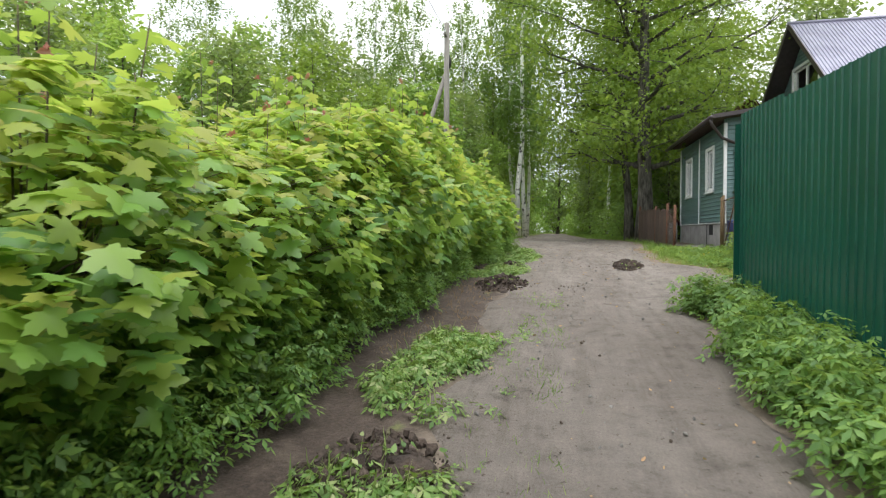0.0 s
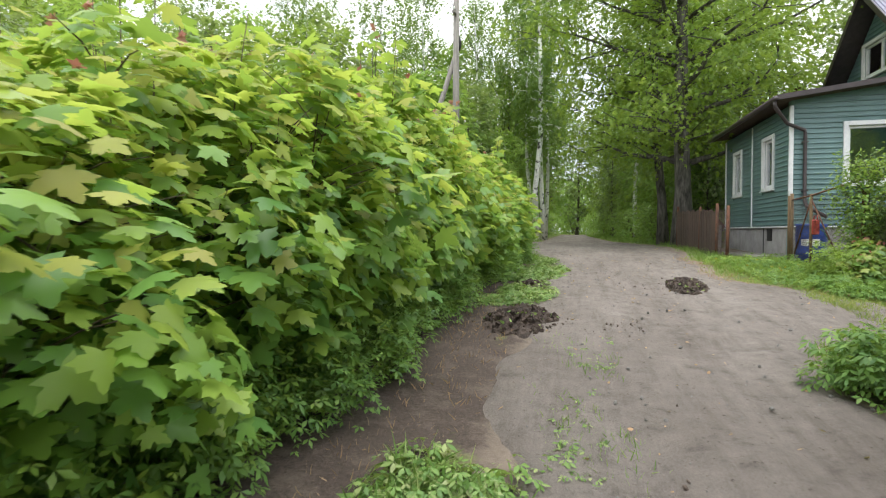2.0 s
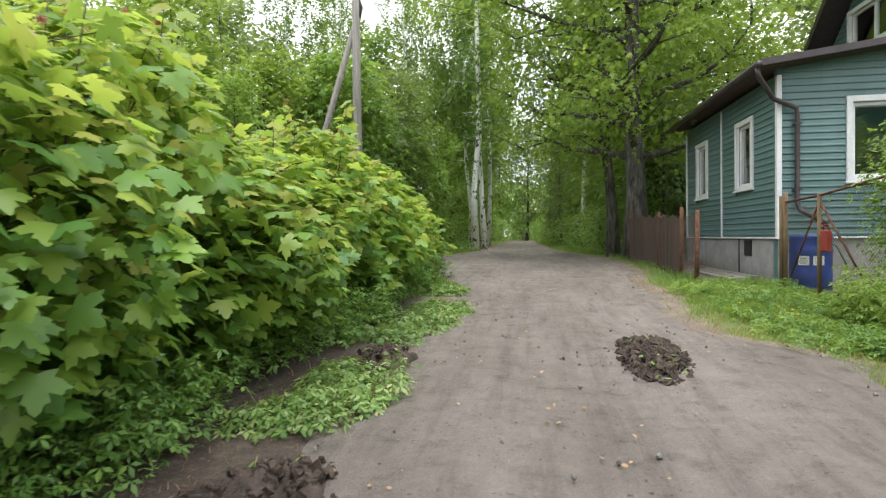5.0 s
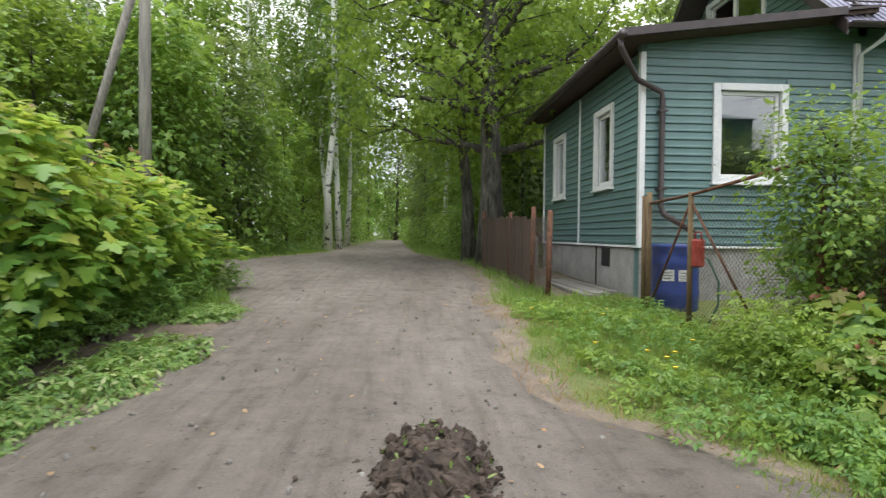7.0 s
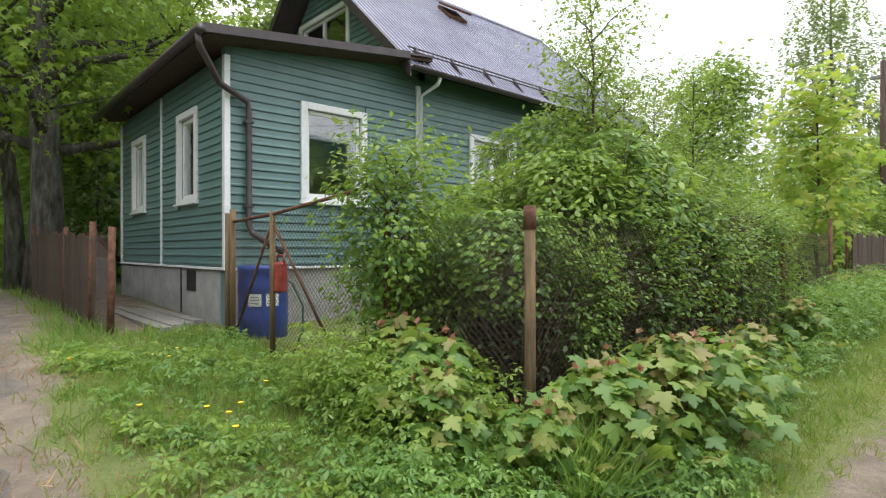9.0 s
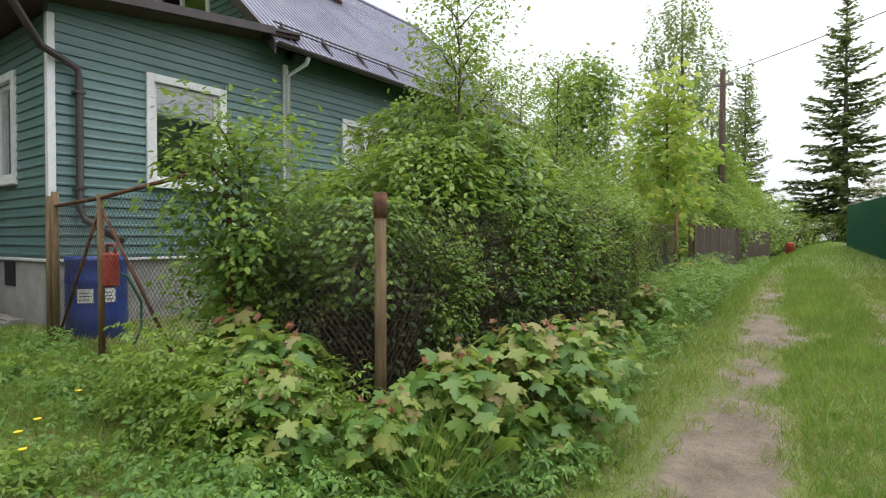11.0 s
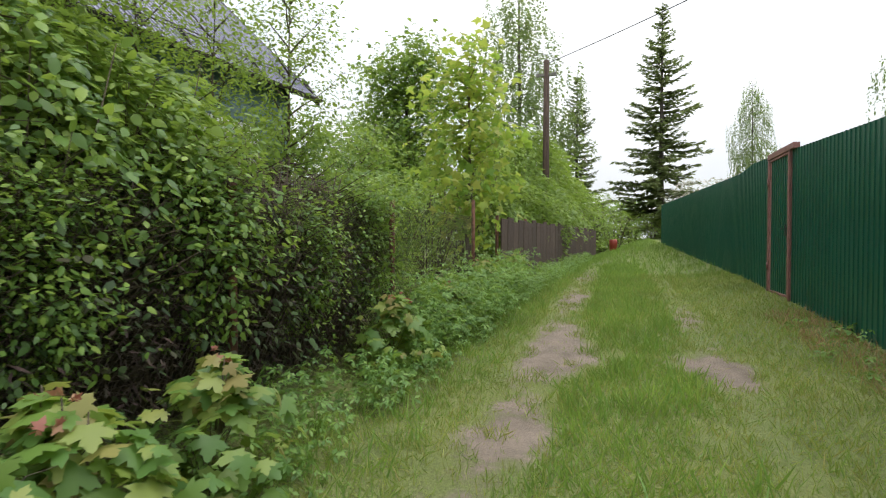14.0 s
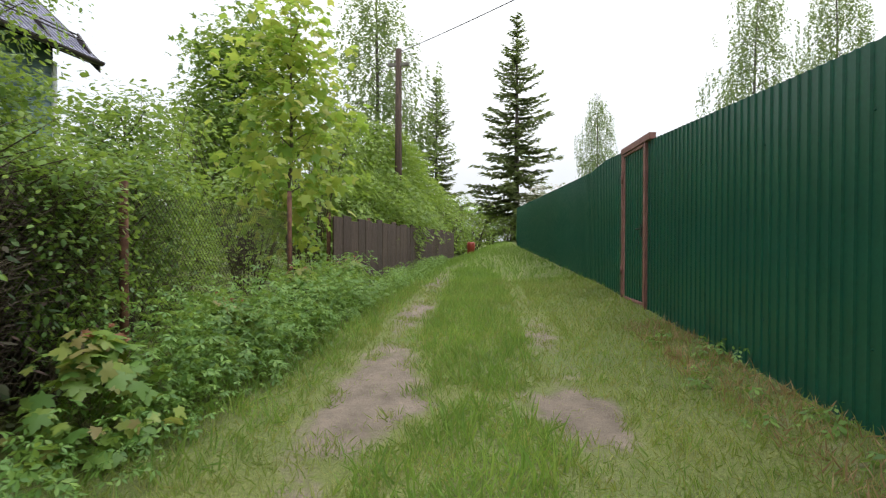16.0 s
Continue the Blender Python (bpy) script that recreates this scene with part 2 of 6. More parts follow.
def ground_material():
    m, nt, bs = shader("grassy_soil")
    at = nt.nodes.new("ShaderNodeAttribute")
    at.attribute_name = "bare"
    n1, n2, n3 = noise_node(nt, 3.5, 6, 0.7), noise_node(nt, 45, 5, 0.7), noise_node(nt, 0.7, 4)
    turf = ramp_node(nt, n2, [(0.3, (0.09, 0.105, 0.035)), (0.55, (0.155, 0.185, 0.055)), (0.75, (0.25, 0.235, 0.10))])
    turf = mix_node(nt, 0.6, turf, ramp_node(nt, n3, [(0.3, (0.7, 0.8, 0.7)), (0.7, (1.25, 1.15, 0.9))]), "MULTIPLY")
    dirt = ramp_node(nt, n1, [(0.3, (0.13, 0.10, 0.075)), (0.7, (0.285, 0.228, 0.178))])
    dirt = mix_node(nt, 0.7, dirt, ramp_node(nt, n2, [(0.3, (0.7, 0.7, 0.7)), (0.7, (1.12, 1.12, 1.12))]), "MULTIPLY")
    mm = nt.nodes.new("ShaderNodeMath")
    mm.operation = "MULTIPLY_ADD"
    nt.links.new(n1, mm.inputs[0])
    mm.inputs[1].default_value = 0.9
    nt.links.new(at.outputs["Fac"], mm.inputs[2])
    dug = nt.nodes.new("ShaderNodeAttribute")
    dug.attribute_name = "dug"
    dd = nt.nodes.new("ShaderNodeMath")
    dd.operation = "MULTIPLY_ADD"
    nt.links.new(n1, dd.inputs[0])
    dd.inputs[1].default_value = 1.1
    nt.links.new(dug.outputs["Fac"], dd.inputs[2])
    moist = ramp_node(nt, n2, [(0.3, (0.035, 0.025, 0.019)), (0.55, (0.075, 0.054, 0.042)), (0.75, (0.13, 0.097, 0.077))])
    dirt = mix_node(nt, ramp_node(nt, dd.outputs[0], [(0.75, (0, 0, 0)), (1.15, (1, 1, 1))]), dirt, moist)
    k = ramp_node(nt, mm.outputs[0], [(0.82, (0, 0, 0)), (1.08, (1, 1, 1))])
    nt.links.new(mix_node(nt, k, turf, dirt), bs.inputs["Base Color"])
    bs.inputs["Roughness"].default_value = 0.95
    bump_node(nt, bs, n2, 0.7, 0.03)
    return m


def road_material():
    m, nt, bs = shader("packed_dirt_road")
    big, mid, fine = noise_node(nt, 0.55, 4, 0.6, stretch=(1.6, 0.5, 1)), noise_node(nt, 5, 6, 0.7), noise_node(nt, 70, 5, 0.75)
    col = ramp_node(nt, big, [(0.3, (0.172, 0.146, 0.124)), (0.7, (0.268, 0.236, 0.208))])
    col = mix_node(nt, 0.8, col, ramp_node(nt, mid, [(0.28, (0.46, 0.43, 0.40)), (0.45, (0.92, 0.91, 0.90)), (0.68, (1.16, 1.15, 1.14))]), "MULTIPLY")
    col = mix_node(nt, 0.8, col, ramp_node(nt, fine, [(0.3, (0.72, 0.72, 0.72)), (0.7, (1.18, 1.18, 1.18))]), "MULTIPLY")
    streak = noise_node(nt, 3.0, 5, 0.7, stretch=(2.4, 0.22, 1))
    col = mix_node(nt, 0.75, col, ramp_node(nt, streak, [(0.32, (0.66, 0.63, 0.60)), (0.5, (1.0, 1.0, 1.0)), (0.7, (1.14, 1.13, 1.12))]), "MULTIPLY")
    crumbs = noise_node(nt, 26, 3, 0.6)
    col = mix_node(nt, 1.0, col, ramp_node(nt, crumbs, [(0.28, (0.45, 0.40, 0.36)), (0.36, (1, 1, 1)), (0.70, (1, 1, 1)), (0.78, (1.3, 1.28, 1.25))]), "MULTIPLY")
    at = nt.nodes.new("ShaderNodeAttribute")
    at.attribute_name = "green"
    mm = nt.nodes.new("ShaderNodeMath")
    mm.operation = "MULTIPLY_ADD"
    nt.links.new(mid, mm.inputs[0])
    mm.inputs[1].default_value = 1.2
    nt.links.new(at.outputs["Fac"], mm.inputs[2])
    k = ramp_node(nt, mm.outputs[0], [(1.0, (0, 0, 0)), (1.5, (1, 1, 1))])
    col = mix_node(nt, k, col, (0.17, 0.19, 0.07))
    nt.links.new(col, bs.inputs["Base Color"])
    bs.inputs["Roughness"].default_value = 0.92
    s = nt.nodes.new("ShaderNodeMath")
    s.operation = "MULTIPLY_ADD"
    nt.links.new(mid, s.inputs[0])
    s.inputs[1].default_value = 2.0
    nt.links.new(fine, s.inputs[2])
    bump_node(nt, bs, s.outputs[0], 0.9, 0.03)
    return m


GROUND, ROAD = ground_material(), road_material()

# ---- mesh helpers ----


def link_mesh(name, verts, faces, mat, parent=None, label="", smooth=False):
    me = bpy.data.meshes.new(name)
    me.from_pydata([tuple(v) for v in verts], [], faces)
    me.materials.append(mat)
    if smooth:
        me.polygons.foreach_set("use_smooth", [True] * len(me.polygons))
    me.update()
    ob = new(name, me)
    ob.parent = parent
    if label:
        ob["label"] = label
    return ob


def part(name, bm, material, parent=None, label="", smooth=False):
    me = bpy.data.meshes.new(name)
    if smooth:
        for f in bm.faces:
            f.smooth = True
    bm.to_mesh(me)
    bm.free()
    me.materials.append(material)
    ob = new(name, me)
    ob.parent = parent
    if label:
        ob["label"] = label
    return ob


def empty(name, m, label, category, group="", kind=""):
    ob = new(name)
    ob.matrix_basis = m
    ob.empty_display_size = 0.1
    return tagged(ob, label, category, group, kind)


def box(bm, x0, y0, z0, x1, y1, z1, bevel=0.0):
    r = bmesh.ops.create_cube(bm, size=1)
    bmesh.ops.transform(bm, verts=r["verts"], matrix=Matrix.Translation(((x0 + x1) / 2, (y0 + y1) / 2, (z0 + z1) / 2)) @ Matrix.Diagonal((abs(x1 - x0), abs(y1 - y0), abs(z1 - z0), 1)))
    if bevel:
        es = list({e for v in r["verts"] for e in v.link_edges})
        bmesh.ops.bevel(bm, geom=es, offset=bevel, segments=1, affect="EDGES")
    return bm


def boxed(*a, bevel=0.0):
    return box(bmesh.new(), *a, bevel=bevel)


class Tubes:
    """Collects tapered tubes into one mesh."""

    def __init__(self):
        self.v, self.f = [], []

    def add(self, pts, radii, sides=6):
        pts = [Vector(p) for p in pts]
        base, n = len(self.v), len(pts)
        for i, p in enumerate(pts):
            d = (pts[min(i + 1, n - 1)] - pts[max(i - 1, 0)])
            d = d.normalized() if d.length > 1e-9 else Vector((0, 0, 1))
            a = d.cross(Vector((1, 0, 0)) if abs(d.x) < 0.8 else Vector((0, 1, 0))).normalized()
            b = d.cross(a)
            r = radii[i] if hasattr(radii, "__len__") else radii
            for k in range(sides):
                w = 2 * math.pi * k / sides
                self.v.append(p + a * (r * math.cos(w)) + b * (r * math.sin(w)))
        for i in range(n - 1):
            for k in range(sides):
                k2 = (k + 1) % sides
                self.f.append((base + i * sides + k, base + i * sides + k2, base + (i + 1) * sides + k2, base + (i + 1) * sides + k))
        self.f.append(tuple(base + (n - 1) * sides + k for k in range(sides)))
        self.f.append(tuple(base + k for k in reversed(range(sides))))

    def link(self, name, mat, parent=None, label="", smooth=True):
        return link_mesh(name, self.v, self.f, mat, parent, label, smooth)


def tube(name, pts, radii, mat, parent=None, sides=8, label=""):
    t = Tubes()
    t.add(pts, radii, sides)
    return t.link(name, mat, parent, label)


# leaf outlines, stalk at the origin, tip towards +y, folded a little along the midrib
def fan(outline, centre):
    v = [centre] + outline
    n = len(outline)
    return np.array([(x, y, -0.35 * abs(x) * 0.6 - 0.18 * y * y) for x, y in v]), [(0, i + 1, (i + 1) % n + 1) for i in range(n)]


half = [(0.16, -0.09), (0.44, -0.14), (0.34, 0.07), (0.52, 0.10), (0.60, 0.20), (0.80, 0.33), (0.60, 0.38), (0.55, 0.52), (0.24, 0.44), (0.31, 0.66), (0.18, 0.72), (0.13, 0.88)]
MAPLE_SHAPE = fan([(0, 0)] + half + [(0, 1.0)] + [(-x, y) for x, y in reversed(half)], (0, 0.33))
half = [(0.36, -0.06), (0.30, 0.14), (0.62, 0.42), (0.26, 0.50)]
MAPLE_FAR = fan([(0, 0)] + half + [(0, 1.0)] + [(-x, y) for x, y in reversed(half)], (0, 0.33))
half = [(0.26, 0.22), (0.24, 0.58)]
OVATE = fan([(0, 0)] + half + [(0, 1.0)] + [(-x, y) for x, y in reversed(half)], (0, 0.4))
SIMPLE = (np.array([(0, 0, 0), (0.28, 0.45, -0.10), (0, 1, -0.12), (-0.28, 0.45, -0.10)]), [(0, 1, 2), (0, 2, 3)])
TUFT = (np.array([(0, 0, 0), (0.34, 0.3, -0.1), (0.12, 0.5, 0.0), (0.3, 0.9, -0.2), (-0.05, 0.62, 0), (-0.36, 0.8, -0.15), (-0.15, 0.4, 0), (-0.4, 0.2, -0.1)]), [(0, 1, 2), (0, 2, 4), (2, 3, 4), (0, 4, 6), (4, 5, 6), (0, 6, 7)])
BLADE = (np.array([(-0.03, 0, 0), (0.03, 0, 0), (-0.024, 0.55, 0.06), (0.024, 0.55, 0.06), (0, 1, 0.26)]), [(0, 1, 3), (0, 3, 2), (2, 3, 4)])
SHORT_BLADE = (BLADE[0] * np.array([[1.3, 1, 1]]), BLADE[1])
TRIFOL = (np.array([(0, 0.1, 0), (0.17, 0.55, -0.05), (0, 1.0, -0.16), (-0.17, 0.55, -0.05), (0.03, 0.1, 0), (0.42, 0.06, -0.06), (0.66, 0.36, -0.16), (0.30, 0.36, -0.05), (-0.03, 0.1, 0), (-0.42, 0.06, -0.06), (-0.66, 0.36, -0.16), (-0.30, 0.36, -0.05)]), [(0, 1, 2), (0, 2, 3), (4, 5, 6), (4, 6, 7), (8, 10, 9), (8, 11, 10)])
STEM = (BLADE[0] * np.array([[0.28, 1, 1.5]]), BLADE[1])
NEEDLE = (np.array([(0, 0, 0), (0.10, 0.4, -0.03), (0, 1, -0.1), (-0.10, 0.4, -0.03)]), [(0, 1, 2), (0, 2, 3)])


def unit(a):
    return a / np.maximum(np.linalg.norm(a, axis=1, keepdims=True), 1e-9)


def leaf_mesh(name, pos, normal, tip, size, shape, mat, parent=None, label=""):
    """Many leaves in one mesh: places, leaf normals, tip directions, lengths."""
    pos, size = np.asarray(pos, float), np.asarray(size, float)
    n = unit(np.asarray(normal, float))
    t = np.asarray(tip, float)
    t = unit(t - (t * n).sum(1, keepdims=True) * n)
    s = np.cross(t, n)
    tv, tf = shape
    k = len(tv)
    v = pos[:, None, :] + size[:, None, None] * (tv[None, :, 0:1] * s[:, None, :] + tv[None, :, 1:2] * t[:, None, :] + tv[None, :, 2:3] * n[:, None, :])
    f = (np.array(tf)[None, :, :] + (np.arange(len(pos)) * k)[:, None, None]).reshape(-1)
    me = bpy.data.meshes.new(name)
    me.vertices.add(len(pos) * k)
    me.vertices.foreach_set("co", v.reshape(-1).astype(np.float32))
    me.loops.add(len(f))
    me.loops.foreach_set("vertex_index", f.astype(np.int32))
    me.polygons.add(len(f) // 3)
    me.polygons.foreach_set("loop_start", np.arange(0, len(f), 3, dtype=np.int32))
    me.update(calc_edges=True)
    me.materials.append(mat)
    ob = new(name, me)
    ob.parent = parent
    if parent:
        ob["kind"] = "stuff"
    if label:
        ob["label"] = label
    return ob


def smooth(a, b, x):
    t = np.clip((x - a) / (b - a), 0, 1)
    return t * t * (3 - 2 * t)


# ---- the lie of the land ----
def fence_y(x):
    return 8.5 + 0.085 * (x - 10)


def road_rise(y):
    return np.where(y < 12, 0.25 + 0.053 * (y - 12), np.where(y < 22, 0.25 + 0.03 * (y - 12), 0.55 + 0.004 * np.minimum(y - 22, 60)))


def lane_rise(x):
    return np.where(x < 10, 0.16 + 0.035 * (x - 10), np.where(x < 16, 0.16 + 0.045 * (x - 10), 0.43 + 0.025 * np.minimum(x - 16, 40)))


def land(x, y):
    x, y = np.asarray(x, float), np.asarray(y, float)
    w = smooth(2, 6, x) * (1 - smooth(12.0, 14.5, y))
    z = road_rise(np.clip(y, -6, 200)) * (1 - w) + lane_rise(np.clip(x, 2, 80)) * w
    z = z + 0.14 * np.exp(-((y - fence_y(x)) / 0.55) ** 2) * smooth(4, 7, x) * (1 - smooth(40, 60, x))
    return z + 0.012 * np.sin(2.1 * x + 0.7 * y) * np.sin(1.3 * y - 0.4 * x)


def road_left(y):
    y = np.asarray(y, float)
    e = np.interp(y, [-8, 2, 5, 9, 11, 13, 15, 17.2, 19, 21, 24, 28, 33, 40, 70], [-0.65, -0.65, -0.6, -0.7, -0.7, -0.6, -0.5, -0.75, -1.5, -3.0, -4.4, -3.0, -1.8, -1.5, -1.3])
    return e + 0.10 * np.sin(2.3 * y) + 0.06 * np.sin(5.1 * y + 1)


def road_right(y):
    y = np.asarray(y, float)
    e = np.interp(y, [-8, 2, 4, 5.5, 7, 8, 9, 9.6, 10.5, 12, 12.7, 13.3, 15, 19, 21, 26, 33, 70], [1.35, 1.35, 1.42, 1.55, 1.68, 1.8, 2.0, 3.0, 4.3, 4.3, 3.2, 2.4, 2.4, 2.7, 2.95, 3.0, 1.9, 1.3])
    return e + 0.10 * np.sin(1.9 * y + 2) + 0.05 * np.sin(6.3 * y)


def axis(lo, hi, step, far):
    mid = np.arange(lo, hi + step / 2, step)
    out = step * np.cumsum(1.22 ** np.arange(1, 60))
    out = out[out < far]
    return np.concatenate([(lo - out)[::-1], mid, hi + out])


def rut(x, y):
    """How bare the lane is: two ruts with bare patches."""
    left = 11.42 + 0.07 * (x - 8)
    right = 9.95 + 0.09 * (x - 10.5)
    b = 0.40 * np.exp(-((y - left) / 0.42) ** 2) + 0.34 * np.exp(-((y - right) / 0.34) ** 2)
    b = b * smooth(2.5, 4.5, x) * (1 - 0.4 * smooth(22, 40, x))
    for px_, py_, rx_, ry_, k in ((11.5, 11.5, 0.8, 0.42, 0.40), (10.7, 9.95, 0.5, 0.38, 0.50), (10.9, 10.75, 0.35, 0.6, 0.34), (8.7, 11.35, 0.55, 0.30, 0.34), (6.6, 11.3, 0.9, 0.42, 0.42), (10.4, 11.3, 0.5, 0.42, 0.36), (14.5, 11.9, 0.9, 0.3, 0.3), (18.5, 12.2, 1.3, 0.3, 0.3), (13.2, 10.2, 0.9, 0.25, 0.25), (4.5, 10.8, 1.6, 1.0, 0.35)):
        b = b + k * np.exp(-((x - px_) / rx_) ** 2 - ((y - py_) / ry_) ** 2)
    b = b + 0.35 * np.exp(-((y - fence_y(x) - 0.25) / 0.3) ** 2) * smooth(3, 5, x) * (1 - smooth(12, 14, x))
    return b


def build_ground():
    xs, ys = axis(-7, 20, 0.16, 900), axis(-3, 27, 0.16, 900)
    X, Y = np.meshgrid(xs, ys)
    Z = land(X, Y)
    ruts = np.clip(rut(X, Y), 0, 1)
    Z = Z - 0.05 * ruts * (Y < 14)
    # undercut below the road sheet
    inside = smooth(0.0, 0.25, X - road_left(Y)) * smooth(0.0, 0.25, road_right(Y) - X) * ((Y > -7.5) & (Y < 69))
    Z = Z - 0.03 * inside
    yard = 0.8 * ((X > 3.4) & (X < 4.8) & (Y > 17.2) & (Y < 24))
    bare = np.clip(ruts + 0.9 * np.exp(-((X + 1.05) / 0.35) ** 2) * (Y < 18) + yard, 0, 1)
    bare = np.maximum(bare, 0.8 * smooth(0.5, -0.1, X - road_right(Y)) * smooth(-0.5, 0.1, X - road_left(Y)) * (Y < 60))
    bare = np.maximum(bare, 0.75 * (X < -1.2) * (X > -3.2) * (Y < 18))
    nx, ny = len(xs), len(ys)
    verts = np.stack([X, Y, Z], -1).reshape(-1, 3)
    i = (np.arange(ny - 1)[:, None] * nx + np.arange(nx - 1)[None, :]).reshape(-1)
    faces = np.stack([i, i + 1, i + nx + 1, i + nx], 1).tolist()
    ob = link_mesh("ground", verts, faces, GROUND, smooth=True)
    a = ob.data.attributes.new("bare", "FLOAT", "POINT")
    a.data.foreach_set("value", bare.reshape(-1).astype(np.float32))
    dug = ob.data.attributes.new("dug", "FLOAT", "POINT")
    strip = smooth(-2.4, -2.0, X) * (1 - smooth(-0.75, -0.3, X)) * (1 - smooth(15, 17, Y))
    dug.data.foreach_set("value", (0.46 * strip).reshape(-1).astype(np.float32))
    tagged(ob, "uneven ground of turf and bare brown soil", "ground", kind="structure")


def build_road():
    ys = np.concatenate([np.arange(-8, 22, 0.06), np.arange(22, 70, 0.15)])
    us = np.linspace(0, 1, 71)
    lump = lambda x, y, k, q: noise.noise(Vector((x * k, y * k, q)))
    V, Gr = [], []
    for y in ys:
        l, r = float(road_left(y)), float(road_right(y))
        x = l + (r - l) * us
        z = land(x, np.full_like(x, y)) + 0.018 - 0.05 * (np.abs(us - 0.5) * 2) ** 8
        z = z + 0.012 * np.sin(3.1 * x + 1.7 * y) * np.sin(2.3 * y) - 0.02 * np.exp(-((us - 0.33) / 0.09) ** 2) - 0.02 * np.exp(-((us - 0.72) / 0.09) ** 2)
        if y < 22:
            z = z + np.array([0.020 * lump(v, y, 2.1, 0.0) + 0.014 * lump(v, y, 6.0, 3.0) + 0.008 * lump(v, 0.6 * y, 13.0, 5.0) for v in x]) * np.clip(12 * us * (1 - us), 0, 1)
        V += list(zip(x, np.full_like(x, y), z))
        Gr += list(0.55 * np.exp(-((x - 0.05 - 0.05 * np.sin(y)) / 0.16) ** 2) * (1 - float(smooth(5.5, 7.5, y))) + 0.25 * np.exp(-((us) / 0.05) ** 2) + 0.25 * np.exp(-((us - 1) / 0.05) ** 2))
    n = len(us)
    F = [(j * n + k, j * n + k + 1, (j + 1) * n + k + 1, (j + 1) * n + k) for j in range(len(ys) - 1) for k in range(n - 1)]
    ob = link_mesh("road", V, F, ROAD, smooth=True)
    a = ob.data.attributes.new("green", "FLOAT", "POINT")
    a.data.foreach_set("value", np.array(Gr, np.float32))
    tagged(ob, "packed grey-brown dirt road with worn wheel tracks", "road", kind="structure")


build_ground()
build_road()


# ---- sheet-metal fence ----
def sheet_profile(length, pitch=0.115, depth=0.012):
    """Trapezoid ribs along a sheet, seen from above."""
    pts, x = [], 0.0
    while x < length - 1e-6:
        for u, d in ((0, 0), (0.62, 0), (0.70, depth), (0.92, depth), (1.0, 0)):
            p = (min(x + u * pitch, length), d)
            if not pts or p[0] > pts[-1][0] + 1e-6:
                pts.append(p)
        x += pitch
    return pts


def sheet_mesh(length, height, name="sheet", slope=0.0):
    pts = sheet_profile(length)
    n, v, f = len(pts), [], []
    for z in (0, height):
        for off in (0, -0.004):
            v += [(x, d + off, z + slope * x) for x, d in pts]
    for k in range(n - 1):
        f += [(k, k + 1, 2 * n + k + 1, 2 * n + k), (n + k + 1, n + k, 3 * n + k, 3 * n + k + 1), (2 * n + k, 2 * n + k + 1, 3 * n + k + 1, 3 * n + k), (k + 1, k, n + k, n + k + 1)]
    f += [(0, 2 * n, 3 * n, n), (n - 1, 2 * n - 1, 4 * n - 1, 3 * n - 1)]
    me = bpy.data.meshes.new(name)
    me.from_pydata(v, [], f)
    me.materials.append(FENCE_GREEN)
    me.update()
    return me


PANELS = {}
SCREW = bpy.data.meshes.new("screw")
bm = bmesh.new()
bmesh.ops.create_cone(bm, cap_ends=True, segments=6, radius1=0.009, radius2=0.006, depth=0.008, matrix=Matrix.Rotation(radians(-90), 4, "X"))
bm.to_mesh(SCREW)
bm.free()
SCREW.materials.append(FENCE_GREEN)


def fence_run(thing, start, direction, count, zs):
    """Panels from start along direction; the ribs face its left."""
    turn = math.degrees(math.atan2(direction[1], direction[0]))
    for i in range(count):
        x, y = start[0] + direction[0] * 1.15 * i, start[1] + direction[1] * 1.15 * i
        slope = round((zs(x + direction[0] * 1.15, y + direction[1] * 1.15) - zs(x, y)) / 1.15, 3)
        slope = slope if abs(slope) < 0.06 else 0.025
        if slope not in PANELS:
            PANELS[slope] = sheet_mesh(1.15, 2.12, "panel", slope)
        s = new("panel", PANELS[slope])
        s.parent = thing
        s.matrix_basis = pose(x, y, zs(x, y), 0, 0, turn)
        if i < 14:
            for u in (0.17, 0.52, 0.86):
                for h in (0.42, 1.72):
                    c = new("screw", SCREW)
                    c.parent = s
                    c.matrix_basis = pose(u * 1.15 + 0.03, 0.004, h + slope * u + 0.05 * math.sin(5 * u + i))


CORNER = (2.1, float(fence_y(2.1)))
road_fence = empty("metal_fence", pose(0, 0, 0), "tall dark green corrugated steel fence beside the dirt road", "fence")
fence_run(road_fence, (2.17, CORNER[1] - 1.15 * 10), (0.0, 1.0), 10, lambda x, y: float(land(1.2, y)) + 0.10)
lane_fence = empty("metal_fence", pose(0, 0, 0), "tall dark green corrugated steel fence along the grassy lane", "fence")
ld = Vector((1, 0.085, 0)).normalized()
GATE_X, GATE_W = 14.18, 1.02
n_before = int((GATE_X - CORNER[0]) / ld.x / 1.15)
fence_run(lane_fence, (GATE_X - ld.x * (1.15 * n_before + 0.05), float(fence_y(GATE_X)) - ld.y * (1.15 * n_before + 0.05)), ld[:2], n_before, lambda x, y: float(lane_rise(x)) + 0.13)
fence_run(lane_fence, (GATE_X + ld.x * (GATE_W + 0.1), float(fence_y(GATE_X + GATE_W))), ld[:2], 19, lambda x, y: float(lane_rise(x)) + (0.13 if x < 17.5 else 0.04))
